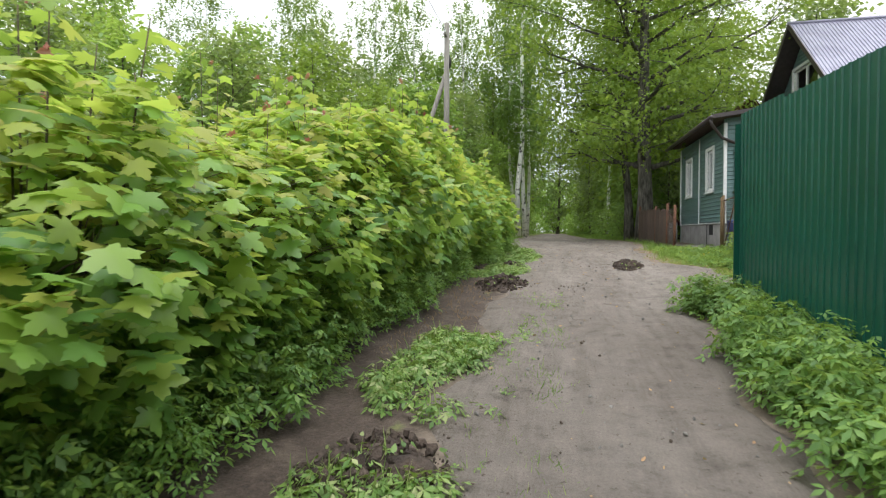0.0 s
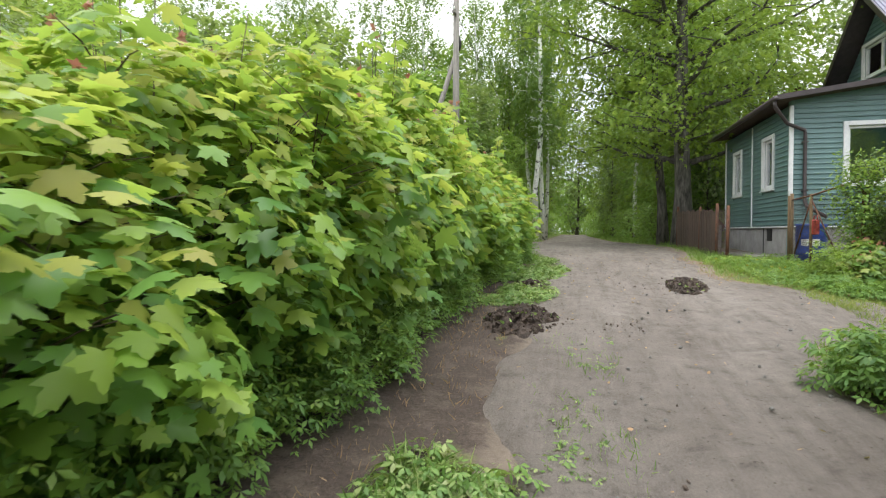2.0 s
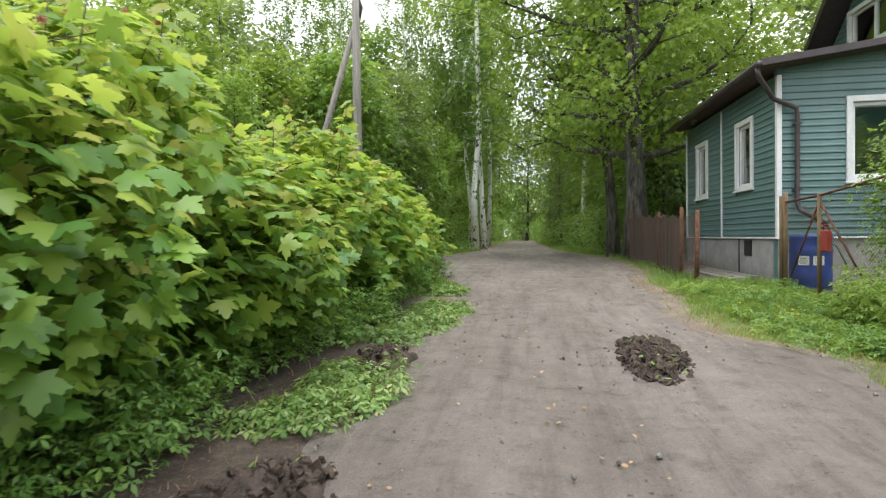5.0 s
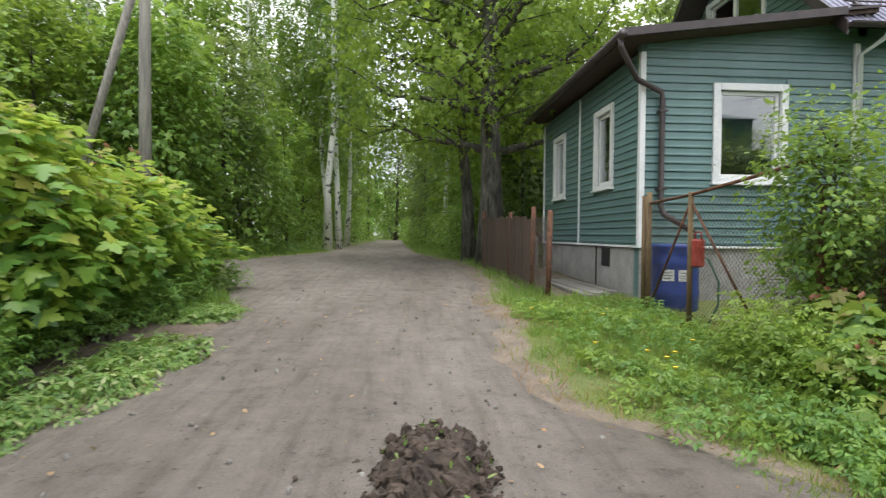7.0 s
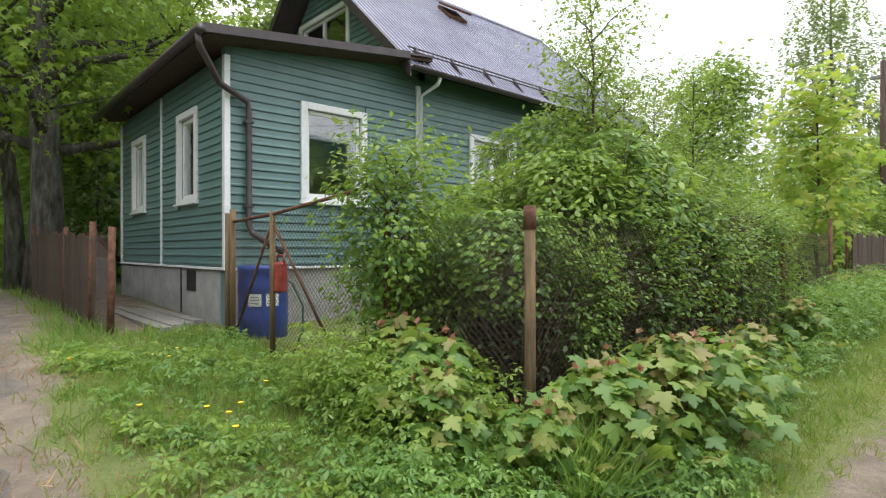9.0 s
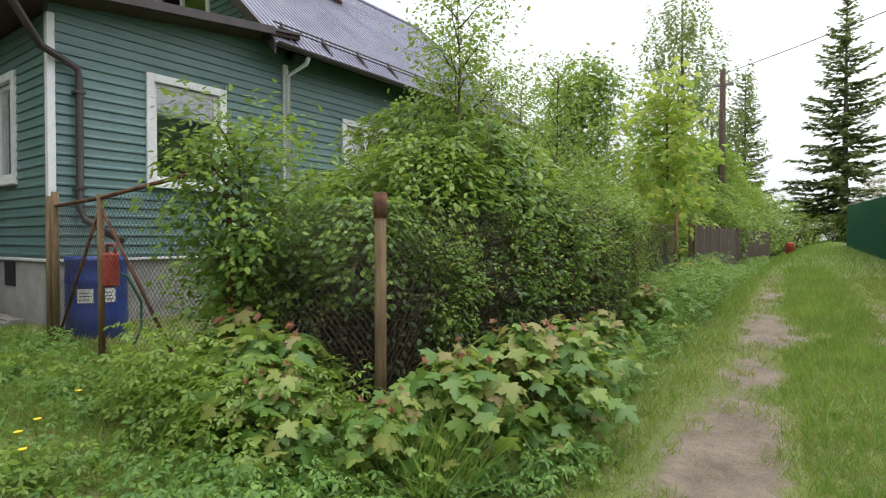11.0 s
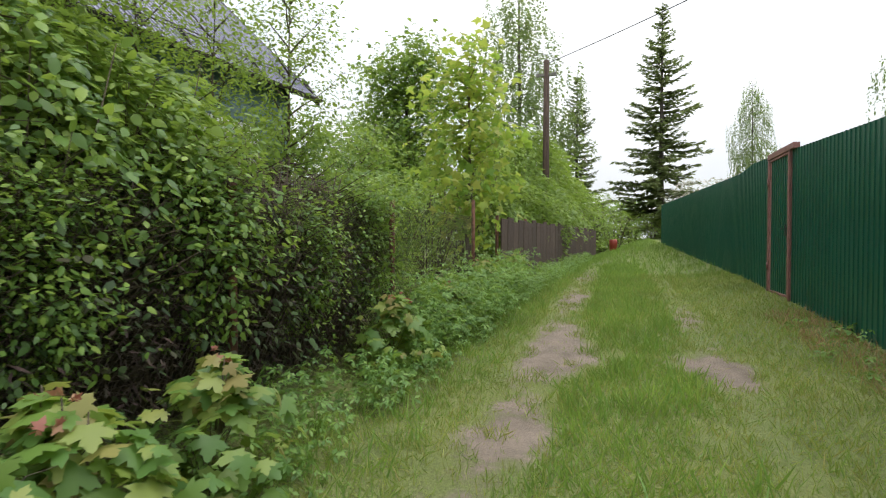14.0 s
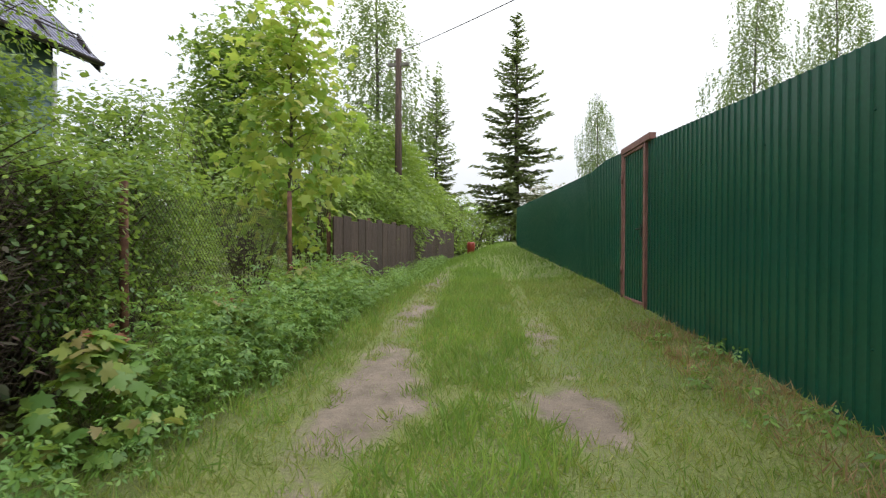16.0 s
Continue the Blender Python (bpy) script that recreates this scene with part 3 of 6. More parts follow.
# a cut sheet closes the run at the corner
rest = (GATE_X - CORNER[0]) / ld.x - 0.05 - 1.15 * n_before
short = new("panel", sheet_mesh(rest, 2.12, "panel", 0.035))
short.parent = lane_fence
short.matrix_basis = pose(CORNER[0], CORNER[1], float(lane_rise(CORNER[0])) + 0.13, 0, 0, math.degrees(math.atan2(ld.y, ld.x)))
for i in range(1, 14):
    px_ = CORNER[0] + 0.05 + ld.x * 2.5 * i
    if abs(px_ - GATE_X - 0.6) > 0.9:
        z = float(lane_rise(px_))
        part("post", boxed(px_ - 0.03, float(fence_y(px_)) - 0.075, z - 0.3, px_ + 0.03, float(fence_y(px_)) - 0.015, z + 2.05, bevel=0.004), PINK_STEEL, lane_fence)
for i in range(5):
    y = CORNER[1] - 0.1 - 2.5 * i
    z = float(land(1.2, y))
    part("post", boxed(2.19, y - 0.03, z - 0.3, 2.25, y + 0.03, z + 2.1, bevel=0.004), PINK_STEEL, road_fence)


def fence_gate():
    z = float(lane_rise(GATE_X)) + 0.12
    g = empty("fence_gate", pose(GATE_X, float(fence_y(GATE_X)), z, 0, 0, math.degrees(math.atan2(0.085, 1))), "closed green sheet-metal gate in a faded red steel frame", "gate")
    for x, h in ((-0.035, 2.114), (GATE_W + 0.035, 2.114)):
        part("post", boxed(x - 0.026, -0.03, -0.25, x + 0.026, 0.05, h, bevel=0.004), PINK_STEEL, g)
    part("lintel", boxed(-0.24, -0.03, 2.117, GATE_W + 0.07, 0.055, 2.20, bevel=0.004), PINK_STEEL, g)
    leaf = new("gate_leaf", sheet_mesh(GATE_W - 0.12, 2.03, "gate_leaf"))
    leaf.parent = g
    leaf.matrix_basis = pose(0.06, 0.01, 0.08)
    for x in (0.02, GATE_W - 0.02):
        part("stile", boxed(x - 0.014, 0.0, 0.05, x + 0.014, 0.045, 2.1, bevel=0.003), PINK_STEEL, leaf).matrix_basis = pose(-0.06, -0.01, -0.08)
    for zz in (0.07, 2.09):
        part("rail", boxed(0.036, 0.0, zz - 0.014, GATE_W - 0.036, 0.04, zz + 0.02, bevel=0.003), PINK_STEEL, leaf).matrix_basis = pose(-0.06, -0.01, -0.08)
    t = Tubes()
    t.add([(0.10, 0.03, 1.03), (0.10, 0.075, 1.03), (0.22, 0.08, 1.03)], 0.009, 6)
    t.link("handle", CABLE, g, "black lever handle")
    part("lock_plate", boxed(0.075, 0.046, 0.93, 0.125, 0.052, 1.09), CABLE, g)
    for zz in (0.4, 1.7):
        tube("hinge", [(GATE_W, 0.055, zz), (GATE_W, 0.055, zz + 0.12)], 0.014, PINK_STEEL, g)


fence_gate()

# ---- the green house ----
WX, FY, EX = 4.77, 17.86, 8.0          # west wall, front wall, gable wall
BACK, EAST = 23.95, 14.85
EXT_BACK = 23.3
SILL_Z, BOARD = 1.21, 0.115


def ext_top(x):
    return 4.06 + 0.128 * (x - 4.35)


house = empty("house", pose(0, 0, 0), "green clapboard cottage with white trim and a violet-grey steel roof", "house")


def wall_panel(name, axis_, at, a0, a1, z0, z1, holes, thick=0.16):
    """A wall with real openings, cut into blocks; holes are (a0, a1, z0, z1)."""
    bm = bmesh.new()
    cuts_a = sorted({a0, a1, *[h[0] for h in holes], *[h[1] for h in holes]})
    cuts_z = sorted({z0, z1, *[h[2] for h in holes], *[h[3] for h in holes]})
    for i in range(len(cuts_a) - 1):
        for j in range(len(cuts_z) - 1):
            ca, cz = (cuts_a[i] + cuts_a[i + 1]) / 2, (cuts_z[j] + cuts_z[j + 1]) / 2
            if any(h[0] < ca < h[1] and h[2] < cz < h[3] for h in holes):
                continue
            if axis_ == "x":
                box(bm, at, cuts_a[i], cuts_z[j], at + thick, cuts_a[i + 1], cuts_z[j + 1])
            else:
                box(bm, cuts_a[i], at, cuts_z[j], cuts_a[i + 1], at + thick, cuts_z[j + 1])
    bmesh.ops.remove_doubles(bm, verts=bm.verts, dist=0.0005)
    return part(name, bm, SIDING, house)


W1 = (5.91, 6.86, 2.18, 3.47)
W2 = (18.98, 19.70, 2.19, 3.42)
W3 = (21.65, 22.36, 2.19, 3.41)
W4 = (9.28, 10.40, 2.18, 3.47)
W5 = (12.6, 13.8, 2.11, 3.42)
GW = (20.05, 21.90, 5.42, 6.30)


def ext_ceiling(x):
    return ext_top(x) - 0.10


front_wall = wall_panel("wall", "y", FY + 0.02, WX, EX, 0.3, 3.98, [W1])
west_wall = wall_panel("wall", "x", WX + 0.02, FY + 0.18, EXT_BACK, 0.3, 3.98, [W2, W3])
main_front = wall_panel("wall", "y", FY + 0.02, EX, EAST, 0.3, 4.6, [W4, W5])
gable_wall = wall_panel("wall", "x", EX + 0.02, FY + 0.18, BACK, 0.3, 4.3, [])
back_wall = wall_panel("wall", "y", BACK - 0.16, EX, EAST, 0.3, 4.3, [])
east_wall = wall_panel("wall", "x", EAST - 0.16, FY + 0.18, BACK - 0.16, 0.3, 4.3, [])
ext_back = wall_panel("wall", "y", EXT_BACK, WX + 0.02, EX, 0.3, 3.98, [])
bm = bmesh.new()
wv = [bm.verts.new((x, y, z)) for y in (FY + 0.02, FY + 0.16) for x, z in ((WX, 3.98), (EX, 3.98), (EX, ext_top(EX) + 0.01), (WX, ext_top(WX) + 0.01))]
for q in ((0, 1, 2, 3), (7, 6, 5, 4), (0, 4, 5, 1), (1, 5, 6, 2), (2, 6, 7, 3), (3, 7, 4, 0)):
    bm.faces.new([wv[i] for i in q])
part("wall_top", bm, SIDING, house)
RIDGE_Y, RIDGE_Z = 20.93, 7.58
EAVE_Y, EAVE_Z = 17.38, 4.30
PITCH = (RIDGE_Z - EAVE_Z) / (RIDGE_Y - EAVE_Y)


def under_roof(y):
    return RIDGE_Z - 0.12 - PITCH * abs(y - RIDGE_Y)


def gable_triangle(x0, x1, hole):
    bm = bmesh.new()
    top = under_roof(RIDGE_Y)
    lo, hi = FY + 0.02, BACK
    for a, b, za, zb in ((lo, hole[0], 4.3, None), (hole[1], hi, 4.3, None), (hole[0], hole[1], 4.3, hole[2]), (hole[0], hole[1], hole[3], None)):
        ys = [a, RIDGE_Y, b] if a < RIDGE_Y < b else [a, b]
        tops = [max(za + 0.001, zb if zb is not None else min(top, under_roof(y))) for y in ys]
        low = [bm.verts.new((x, y, za)) for x in (x0, x1) for y in ys]
        upp = [bm.verts.new((x, y, t)) for x in (x0, x1) for y, t in zip(ys, tops)]
        n = len(ys)
        for k in range(n - 1):
            bm.faces.new((low[k], low[k + 1], upp[k + 1], upp[k]))
            bm.faces.new((low[n + k + 1], low[n + k], upp[n + k], upp[n + k + 1]))
            bm.faces.new((upp[k], upp[k + 1], upp[n + k + 1], upp[n + k]))
            bm.faces.new((low[k + 1], low[k], low[n + k], low[n + k + 1]))
        bm.faces.new((low[0], upp[0], upp[n], low[n]))
        bm.faces.new((low[n - 1], low[2 * n - 1], upp[2 * n - 1], upp[n - 1]))
    bmesh.ops.recalc_face_normals(bm, faces=bm.faces)
    return part("gable", bm, SIDING, house)


gable_triangle(EX + 0.02, EX + 0.16, GW)
gable_triangle(EAST - 0.16, EAST, (20.5, 21.3, 5.4, 5.41))
bm = bmesh.new()
box(bm, WX + 0.2, FY + 0.2, 3.9, EX, EXT_BACK, 3.96)
part("ceiling_board", bm, ROOM_DARK, house)
bm = bmesh.new()
box(bm, WX + 0.2, FY + 0.2, 1.15, EX, EXT_BACK, 1.25)
box(bm, EX + 0.2, FY + 0.2, 1.15, EAST - 0.2, BACK - 0.2, 1.25)
box(bm, EX + 0.2, FY + 0.2, 4.2, EAST - 0.2, BACK - 0.2, 4.28)
part("floor_board", bm, ROOM_DARK, house)

BOARDS = {}


def board_mesh(length):
    key = round(length, 2)
    if key not in BOARDS:
        me = bpy.data.meshes.new("board")
        L, h = key, BOARD
        pro = [(0.0, 0.0), (-0.003, 0.0), (-0.004, 0.013), (-0.024, 0.016), (-0.024, 0.036), (-0.018, 0.050), (-0.014, h - 0.004), (0.0, h - 0.002)]
        v = [(x, p[0], p[1]) for x in (0, L) for p in pro]
        n = len(pro)
        f = [(k, k + 1, n + k + 1, n + k) for k in range(n - 1)] + [(n - 1, 0, n, 2 * n - 1), tuple(reversed(range(n))), tuple(range(n, 2 * n))]
        me.from_pydata(v, [], [tuple(reversed(q)) for q in f])
        me.materials.append(SIDING)
        me.update()
        BOARDS[key] = me
    return BOARDS[key]


def clad(wall, axis_, at, a0, a1, z0, z1, holes, limit=None):
    """Lap boards on a wall face, split at openings; limit(a0, a1, z) trims a row to a sloped top."""
    z = z0
    while z < z1 - 0.02:
        spans = [(a0, a1)]
        for h in holes:
            if h[2] - 0.10 < z + BOARD and z < h[3] + 0.08:
                cut = []
                for s, e in spans:
                    if h[1] + 0.08 <= s or h[0] - 0.08 >= e:
                        cut.append((s, e))
                        continue
                    if h[0] - 0.08 > s:
                        cut.append((s, h[0] - 0.08))
                    if h[1] + 0.08 < e:
                        cut.append((h[1] + 0.08, e))
                spans = cut
        for s, e in spans:
            if limit:
                s, e = limit(s, e, z)
            if e - s < 0.05:
                continue
            b = new("board", board_mesh(e - s))
            b.parent = wall
            b.matrix_basis = pose(s, at, z) if axis_ == "y" else pose(at, e, z, 0, 0, -90)
        z += BOARD


clad(front_wall, "y", FY + 0.018, WX + 0.06, 7.93, SILL_Z + 0.02, 4.40, [W1], lambda s, e, z: (max(s, 4.35 + (z + 0.065 - 4.06) / 0.128) if z > 3.9 else s, e))
clad(main_front, "y", FY + 0.018, 8.05, EAST - 0.05, SILL_Z + 0.02, 4.22, [W4, W5])
clad(west_wall, "x", WX + 0.018, FY + 0.06, 20.60, SILL_Z + 0.02, 3.95, [W2])
clad(west_wall, "x", WX + 0.018, 20.66, EXT_BACK - 0.04, SILL_Z + 0.02, 3.95, [W3])


def gable_limit(s, e, z):
    r = (RIDGE_Z - 0.12 - z - BOARD) / PITCH
    return max(s, RIDGE_Y - r), min(e, RIDGE_Y + r)


clad(gable_wall, "x", EX + 0.018, FY + 0.1, BACK - 0.05, 4.62, 7.4, [GW], gable_limit)

# corner strips and base trims
for x0, y0, z0, x1, y1, z1 in ((WX - 0.03, FY - 0.03, SILL_Z, WX + 0.05, FY + 0.05, 3.96), (7.94, FY - 0.03, SILL_Z, 8.03, FY + 0.015, 4.18), (WX - 0.022, 20.605, SILL_Z, WX + 0.015, 20.655, 3.95), (WX - 0.025, EXT_BACK - 0.04, SILL_Z, WX + 0.04, EXT_BACK + 0.03, 3.95), (EAST - 0.05, FY - 0.03, SILL_Z, EAST + 0.03, FY + 0.05, 4.2)):
    part("corner_strip", boxed(x0, y0, z0, x1, y1, z1, bevel=0.004), WHITE, house, "white corner strip")
for a in ((WX - 0.04, FY - 0.045, SILL_Z - 0.03, EAST, FY + 0.018, SILL_Z), (WX - 0.045, FY + 0.018, SILL_Z - 0.03, WX + 0.018, EXT_BACK, SILL_Z)):
    part("drip_strip", boxed(*a, bevel=0.003), WHITE, house, "white drip strip above the plinth")
bm = bmesh.new()
box(bm, WX + 0.005, FY + 0.005, 0.0, EAST, FY + 0.3, SILL_Z - 0.03)
box(bm, WX + 0.005, FY + 0.3, 0.0, WX + 0.3, EXT_BACK, SILL_Z - 0.03)
plinth = part("plinth", bm, CONCRETE, house, "grey plastered plinth")
for a in ((WX - 0.012, 19.0, 0.85, WX + 0.004, 19.35, 1.15), (WX - 0.008, 19.62, 0.5, WX + 0.004, 19.66, 1.17)):
    part("vent", boxed(*a), CABLE, plinth)
for x in (7.1, 10.2):
    part("vent", boxed(x, FY - 0.008, 0.85, x + 0.35, FY + 0.004, 1.12), CABLE, plinth)


def window(axis_, at, h, mullion=0.62, curtain=False):
    """A white window: casing, frame, sash bar, sill and panes, with the room behind it."""
    a0, a1, z0, z1 = h

    def b(u0, d0, v0, u1, d1, v1, bev=0.005):
        return boxed(u0, at + d0, v0, u1, at + d1, v1, bevel=bev) if axis_ == "y" else boxed(at + d0, u0, v0, at + d1, u1, v1, bevel=bev)

    m = empty("window", pose(0, 0, 0), "", "")
    m.parent = house
    for u0, v0, u1, v1 in ((a0 - 0.085, z0 - 0.05, a0 + 0.015, z1 + 0.085), (a1 - 0.015, z0 - 0.05, a1 + 0.085, z1 + 0.085), (a0 + 0.015, z1 - 0.015, a1 - 0.015, z1 + 0.085)):
        part("casing", b(u0, -0.035, v0, u1, 0.03, v1), WHITE, m)
    part("window_sill", b(a0 - 0.11, -0.07, z0 - 0.085, a1 + 0.11, 0.03, z0 - 0.052), WHITE, m)
    part("casing", b(a0 + 0.015, -0.035, z0 - 0.05, a1 - 0.015, 0.03, z0 + 0.015), WHITE, m)
    for u0, v0, u1, v1 in ((a0 + 0.017, z0 + 0.017, a0 + 0.075, z1 - 0.017), (a1 - 0.075, z0 + 0.017, a1 - 0.017, z1 - 0.017), (a0 + 0.075, z1 - 0.075, a1 - 0.075, z1 - 0.017), (a0 + 0.075, z0 + 0.017, a1 - 0.075, z0 + 0.075)):
        part("window_frame", b(u0, 0.035, v0, u1, 0.10, v1), WHITE, m)
    mu = a0 + mullion * (a1 - a0)
    panes = [(a0 + 0.07, a1 - 0.07)]
    if mullion:
        part("mullion", b(mu - 0.045, 0.03, z0 + 0.075, mu + 0.045, 0.10, z1 - 0.075), WHITE, m)
        panes = [(a0 + 0.07, mu - 0.04), (mu + 0.04, a1 - 0.07)]
    for s, e in panes:
        p = part("pane", b(s, 0.058, z0 + 0.07, e, 0.066, z1 - 0.07, 0), GLASS, m)
        p.visible_shadow = False
    if curtain:
        t = []
        n = 40
        for k in range(n + 1):
            u = a0 + 0.05 + (a1 - a0 - 0.1) * k / n
            d = at + 0.24 + 0.02 * math.sin(k * 1.7)
            t += [((u, d, z) if axis_ == "y" else (d, u, z)) for z in (z0 + 0.1, z1 - 0.05)]
        link_mesh("curtain", t, [(2 * k, 2 * k + 2, 2 * k + 3, 2 * k + 1) for k in range(n)], CURTAIN, m, "pale curtain behind the pane", True)


window("y", FY, W1, 0)
window("x", WX, W2, 0)
window("x", WX, W3, 0)
window("y", FY, W4, 0.5, True)
window("y", FY, W5, 0.5, True)
window("x", EX, GW, 0.52)


def roof_sheet(name, corner, along, up, n_len, n_up, pitch=0.105, depth=0.02, parent=None):
    """A ribbed steel sheet; ribs run up the slope."""
    along, up = Vector(along), Vector(up)
    nrm = along.cross(up).normalized()
    a, u = along.normalized(), up
    pts, x, L = [], 0.0, along.length
    while x < L - 1e-6:
        for s, d in ((0, 0), (0.66, 0), (0.74, depth), (0.92, depth)):
            if x + s * pitch <= L:
                pts.append((x + s * pitch, d))
        x += pitch
    pts.append((L, 0))
    v, f, n = [], [], len(pts)
    for k in (0, 1):
        for off in (0, -0.012):
            v += [Vector(corner) + a * p[0] + u * k + nrm * (p[1] + off) for p in pts]
    for k in range(n - 1):
        f += [(k, k + 1, 2 * n + k + 1, 2 * n + k), (n + k + 1, n + k, 3 * n + k, 3 * n + k + 1), (k + 1, k, n + k, n + k + 1), (2 * n + k, 2 * n + k + 1, 3 * n + k + 1, 3 * n + k)]
    f += [(0, 2 * n, 3 * n, n), (n - 1, 2 * n - 1, 4 * n - 1, 3 * n - 1)]
    return link_mesh(name, v, f, ROOF, parent)


RX0, RX1 = 7.45, 15.25
roof_f = roof_sheet("roof", (RX0, EAVE_Y, EAVE_Z), (RX1 - RX0, 0, 0), (0, RIDGE_Y - EAVE_Y, RIDGE_Z - EAVE_Z), 1, 1, parent=house)
roof_b = roof_sheet("roof", (RX1, 2 * RIDGE_Y - EAVE_Y, EAVE_Z), (RX0 - RX1, 0, 0), (0, EAVE_Y - RIDGE_Y, RIDGE_Z - EAVE_Z), 1, 1, parent=house)
tube("ridge_cap", [(RX0 - 0.03, RIDGE_Y, RIDGE_Z + 0.02), (RX1 + 0.03, RIDGE_Y, RIDGE_Z + 0.02)], 0.06, ROOF, house)


def slab(name, corners, thick, mat, parent, label=""):
    bm = bmesh.new()
    lo = [bm.verts.new(Vector(c) - Vector((0, 0, thick))) for c in corners]
    up = [bm.verts.new(c) for c in corners]
    bm.faces.new(up)
    bm.faces.new(list(reversed(lo)))
    n = len(corners)
    for k in range(n):
        bm.faces.new((lo[k], lo[(k + 1) % n], up[(k + 1) % n], up[k]))
    return part(name, bm, mat, parent, label)


for sgn, y0 in ((1, EAVE_Y), (-1, 2 * RIDGE_Y - EAVE_Y)):
    # soffits and barge boards
    slab("soffit", [(RX0 + 0.03, y0 + sgn * 0.03, EAVE_Z - 0.02), (RX1 - 0.03, y0 + sgn * 0.03, EAVE_Z - 0.02), (RX1 - 0.03, RIDGE_Y - sgn * 0.02, RIDGE_Z - 0.05), (RX0 + 0.03, RIDGE_Y - sgn * 0.02, RIDGE_Z - 0.05)], 0.05, BROWN_METAL, house)
    for x in (RX0 - 0.02, RX1 - 0.01):
        slab("barge_board", [(x, y0, EAVE_Z + 0.03), (x + 0.03, y0, EAVE_Z + 0.03), (x + 0.03, RIDGE_Y, RIDGE_Z + 0.05), (x, RIDGE_Y, RIDGE_Z + 0.05)], 0.20, BROWN_METAL, house)


def gutter(y, x0, x1, z, parent):
    t, n = [], 8
    for x in (x0, x1):
        for r in (0.062, 0.056):
            t += [(x, y - r * math.cos(math.pi * k / n), z - r * math.sin(math.pi * k / n)) for k in range(n + 1)]
    m = n + 1
    f = []
    for k in range(n):
        f += [(k, k + 1, 2 * m + k + 1, 2 * m + k), (m + k + 1, m + k, 3 * m + k, 3 * m + k + 1)]
    f += [(0, 2 * m, 3 * m, m), (n, m + n, 3 * m + n, 2 * m + n), tuple(range(0, m)), tuple(range(2 * m, 3 * m))]
    return link_mesh("gutter", t, f, BROWN_METAL, parent, "dark brown eaves gutter")


gutter(EAVE_Y - 0.04, RX0, RX1, EAVE_Z - 0.01, house)
# snow guards along the eave
guard = empty("snow_guard", pose(0, 0, 0), "", "")
guard.parent = house
for dy in (0.16, 0.28):
    tube("rail", [(RX0 + 0.2, EAVE_Y + 0.25 + dy - 0.2, EAVE_Z + PITCH * (0.05 + dy) + 0.13), (RX1 - 0.1, EAVE_Y + 0.25 + dy - 0.2, EAVE_Z + PITCH * (0.05 + dy) + 0.13)], 0.014, BROWN_METAL, guard, 6)
for k in range(10):
    x = RX0 + 0.35 + 0.82 * k
    slab("bracket", [(x, EAVE_Y + 0.12, EAVE_Z + PITCH * 0.12 + 0.05), (x + 0.05, EAVE_Y + 0.12, EAVE_Z + PITCH * 0.12 + 0.05), (x + 0.05, EAVE_Y + 0.36, EAVE_Z + PITCH * 0.36 + 0.15), (x, EAVE_Y + 0.36, EAVE_Z + PITCH * 0.36 + 0.15)], 0.12, BROWN_METAL, guard)
# roof window, open
rw = empty("roof_hatch", pose(11.0, 20.25, EAVE_Z + PITCH * (20.25 - EAVE_Y), math.degrees(math.atan(PITCH)), 0, 0), "", "")
rw.parent = house
part("hatch_frame", boxed(-0.28, -0.28, 0.0, 0.28, 0.28, 0.08, bevel=0.01), RUST, rw)
hl = part("hatch_lid", boxed(-0.30, -0.58, 0.0, 0.30, 0.0, 0.05, bevel=0.01), RUST, rw)
hl.matrix_basis = pose(0, 0.29, 0.10, -12, 0, 0)

# flat-pitched roof of the extension
X0, X1, Y0, Y1 = 4.35, 7.98, 17.44, 23.62
slab("extension_roof", [(X0, Y0, ext_top(X0) + 0.06), (X1, Y0, ext_top(X1) + 0.06), (X1, Y1, ext_top(X1) + 0.06), (X0, Y1, ext_top(X0) + 0.06)], 0.035, BROWN_METAL, house, "dark brown metal lean-to roof")
slab("soffit", [(X0 + 0.04, Y0 + 0.04, ext_top(X0) + 0.02), (X1, Y0 + 0.04, ext_top(X1) + 0.02), (X1, Y1 - 0.04, ext_top(X1) + 0.02), (X0 + 0.04, Y1 - 0.04, ext_top(X0) + 0.02)], 0.05, OLD_WOOD, house)
slab("fascia", [(X0 - 0.01, Y0 - 0.02, ext_top(X0) + 0.075), (X1 - 0.5, Y0 - 0.02, ext_top(X1 - 0.5) + 0.075), (X1 - 0.5, Y0 + 0.02, ext_top(X1 - 0.5) + 0.075), (X0 - 0.01, Y0 + 0.02, ext_top(X0) + 0.075)], 0.11, BROWN_METAL, house, "dark brown metal fascia")
t = Tubes()
n = 10
t.add([(X0 - 0.05, Y0 - 0.05, ext_top(X0) - 0.01), (X0 - 0.05, Y1, ext_top(X0) - 0.03)], 0.06, 10)
t.link("gutter", BROWN_METAL, house, "dark brown eaves gutter")
t = Tubes()
t.add([(X0 - 0.05, Y0 + 0.05, ext_top(X0) - 0.05), (X0 - 0.03, Y0 + 0.06, ext_top(X0) - 0.18), (X0 + 0.30, FY - 0.12, ext_top(X0) - 0.52), (WX + 0.25, FY - 0.09, 3.38), (WX + 0.27, FY - 0.08, 3.25), (WX + 0.27, FY - 0.08, 1.78), (WX + 0.30, FY - 0.12, 1.66), (WX + 0.62, FY - 0.35, 1.40)], 0.042, 8)
t.link("downpipe", BROWN_METAL, house, "dark brown downpipe")
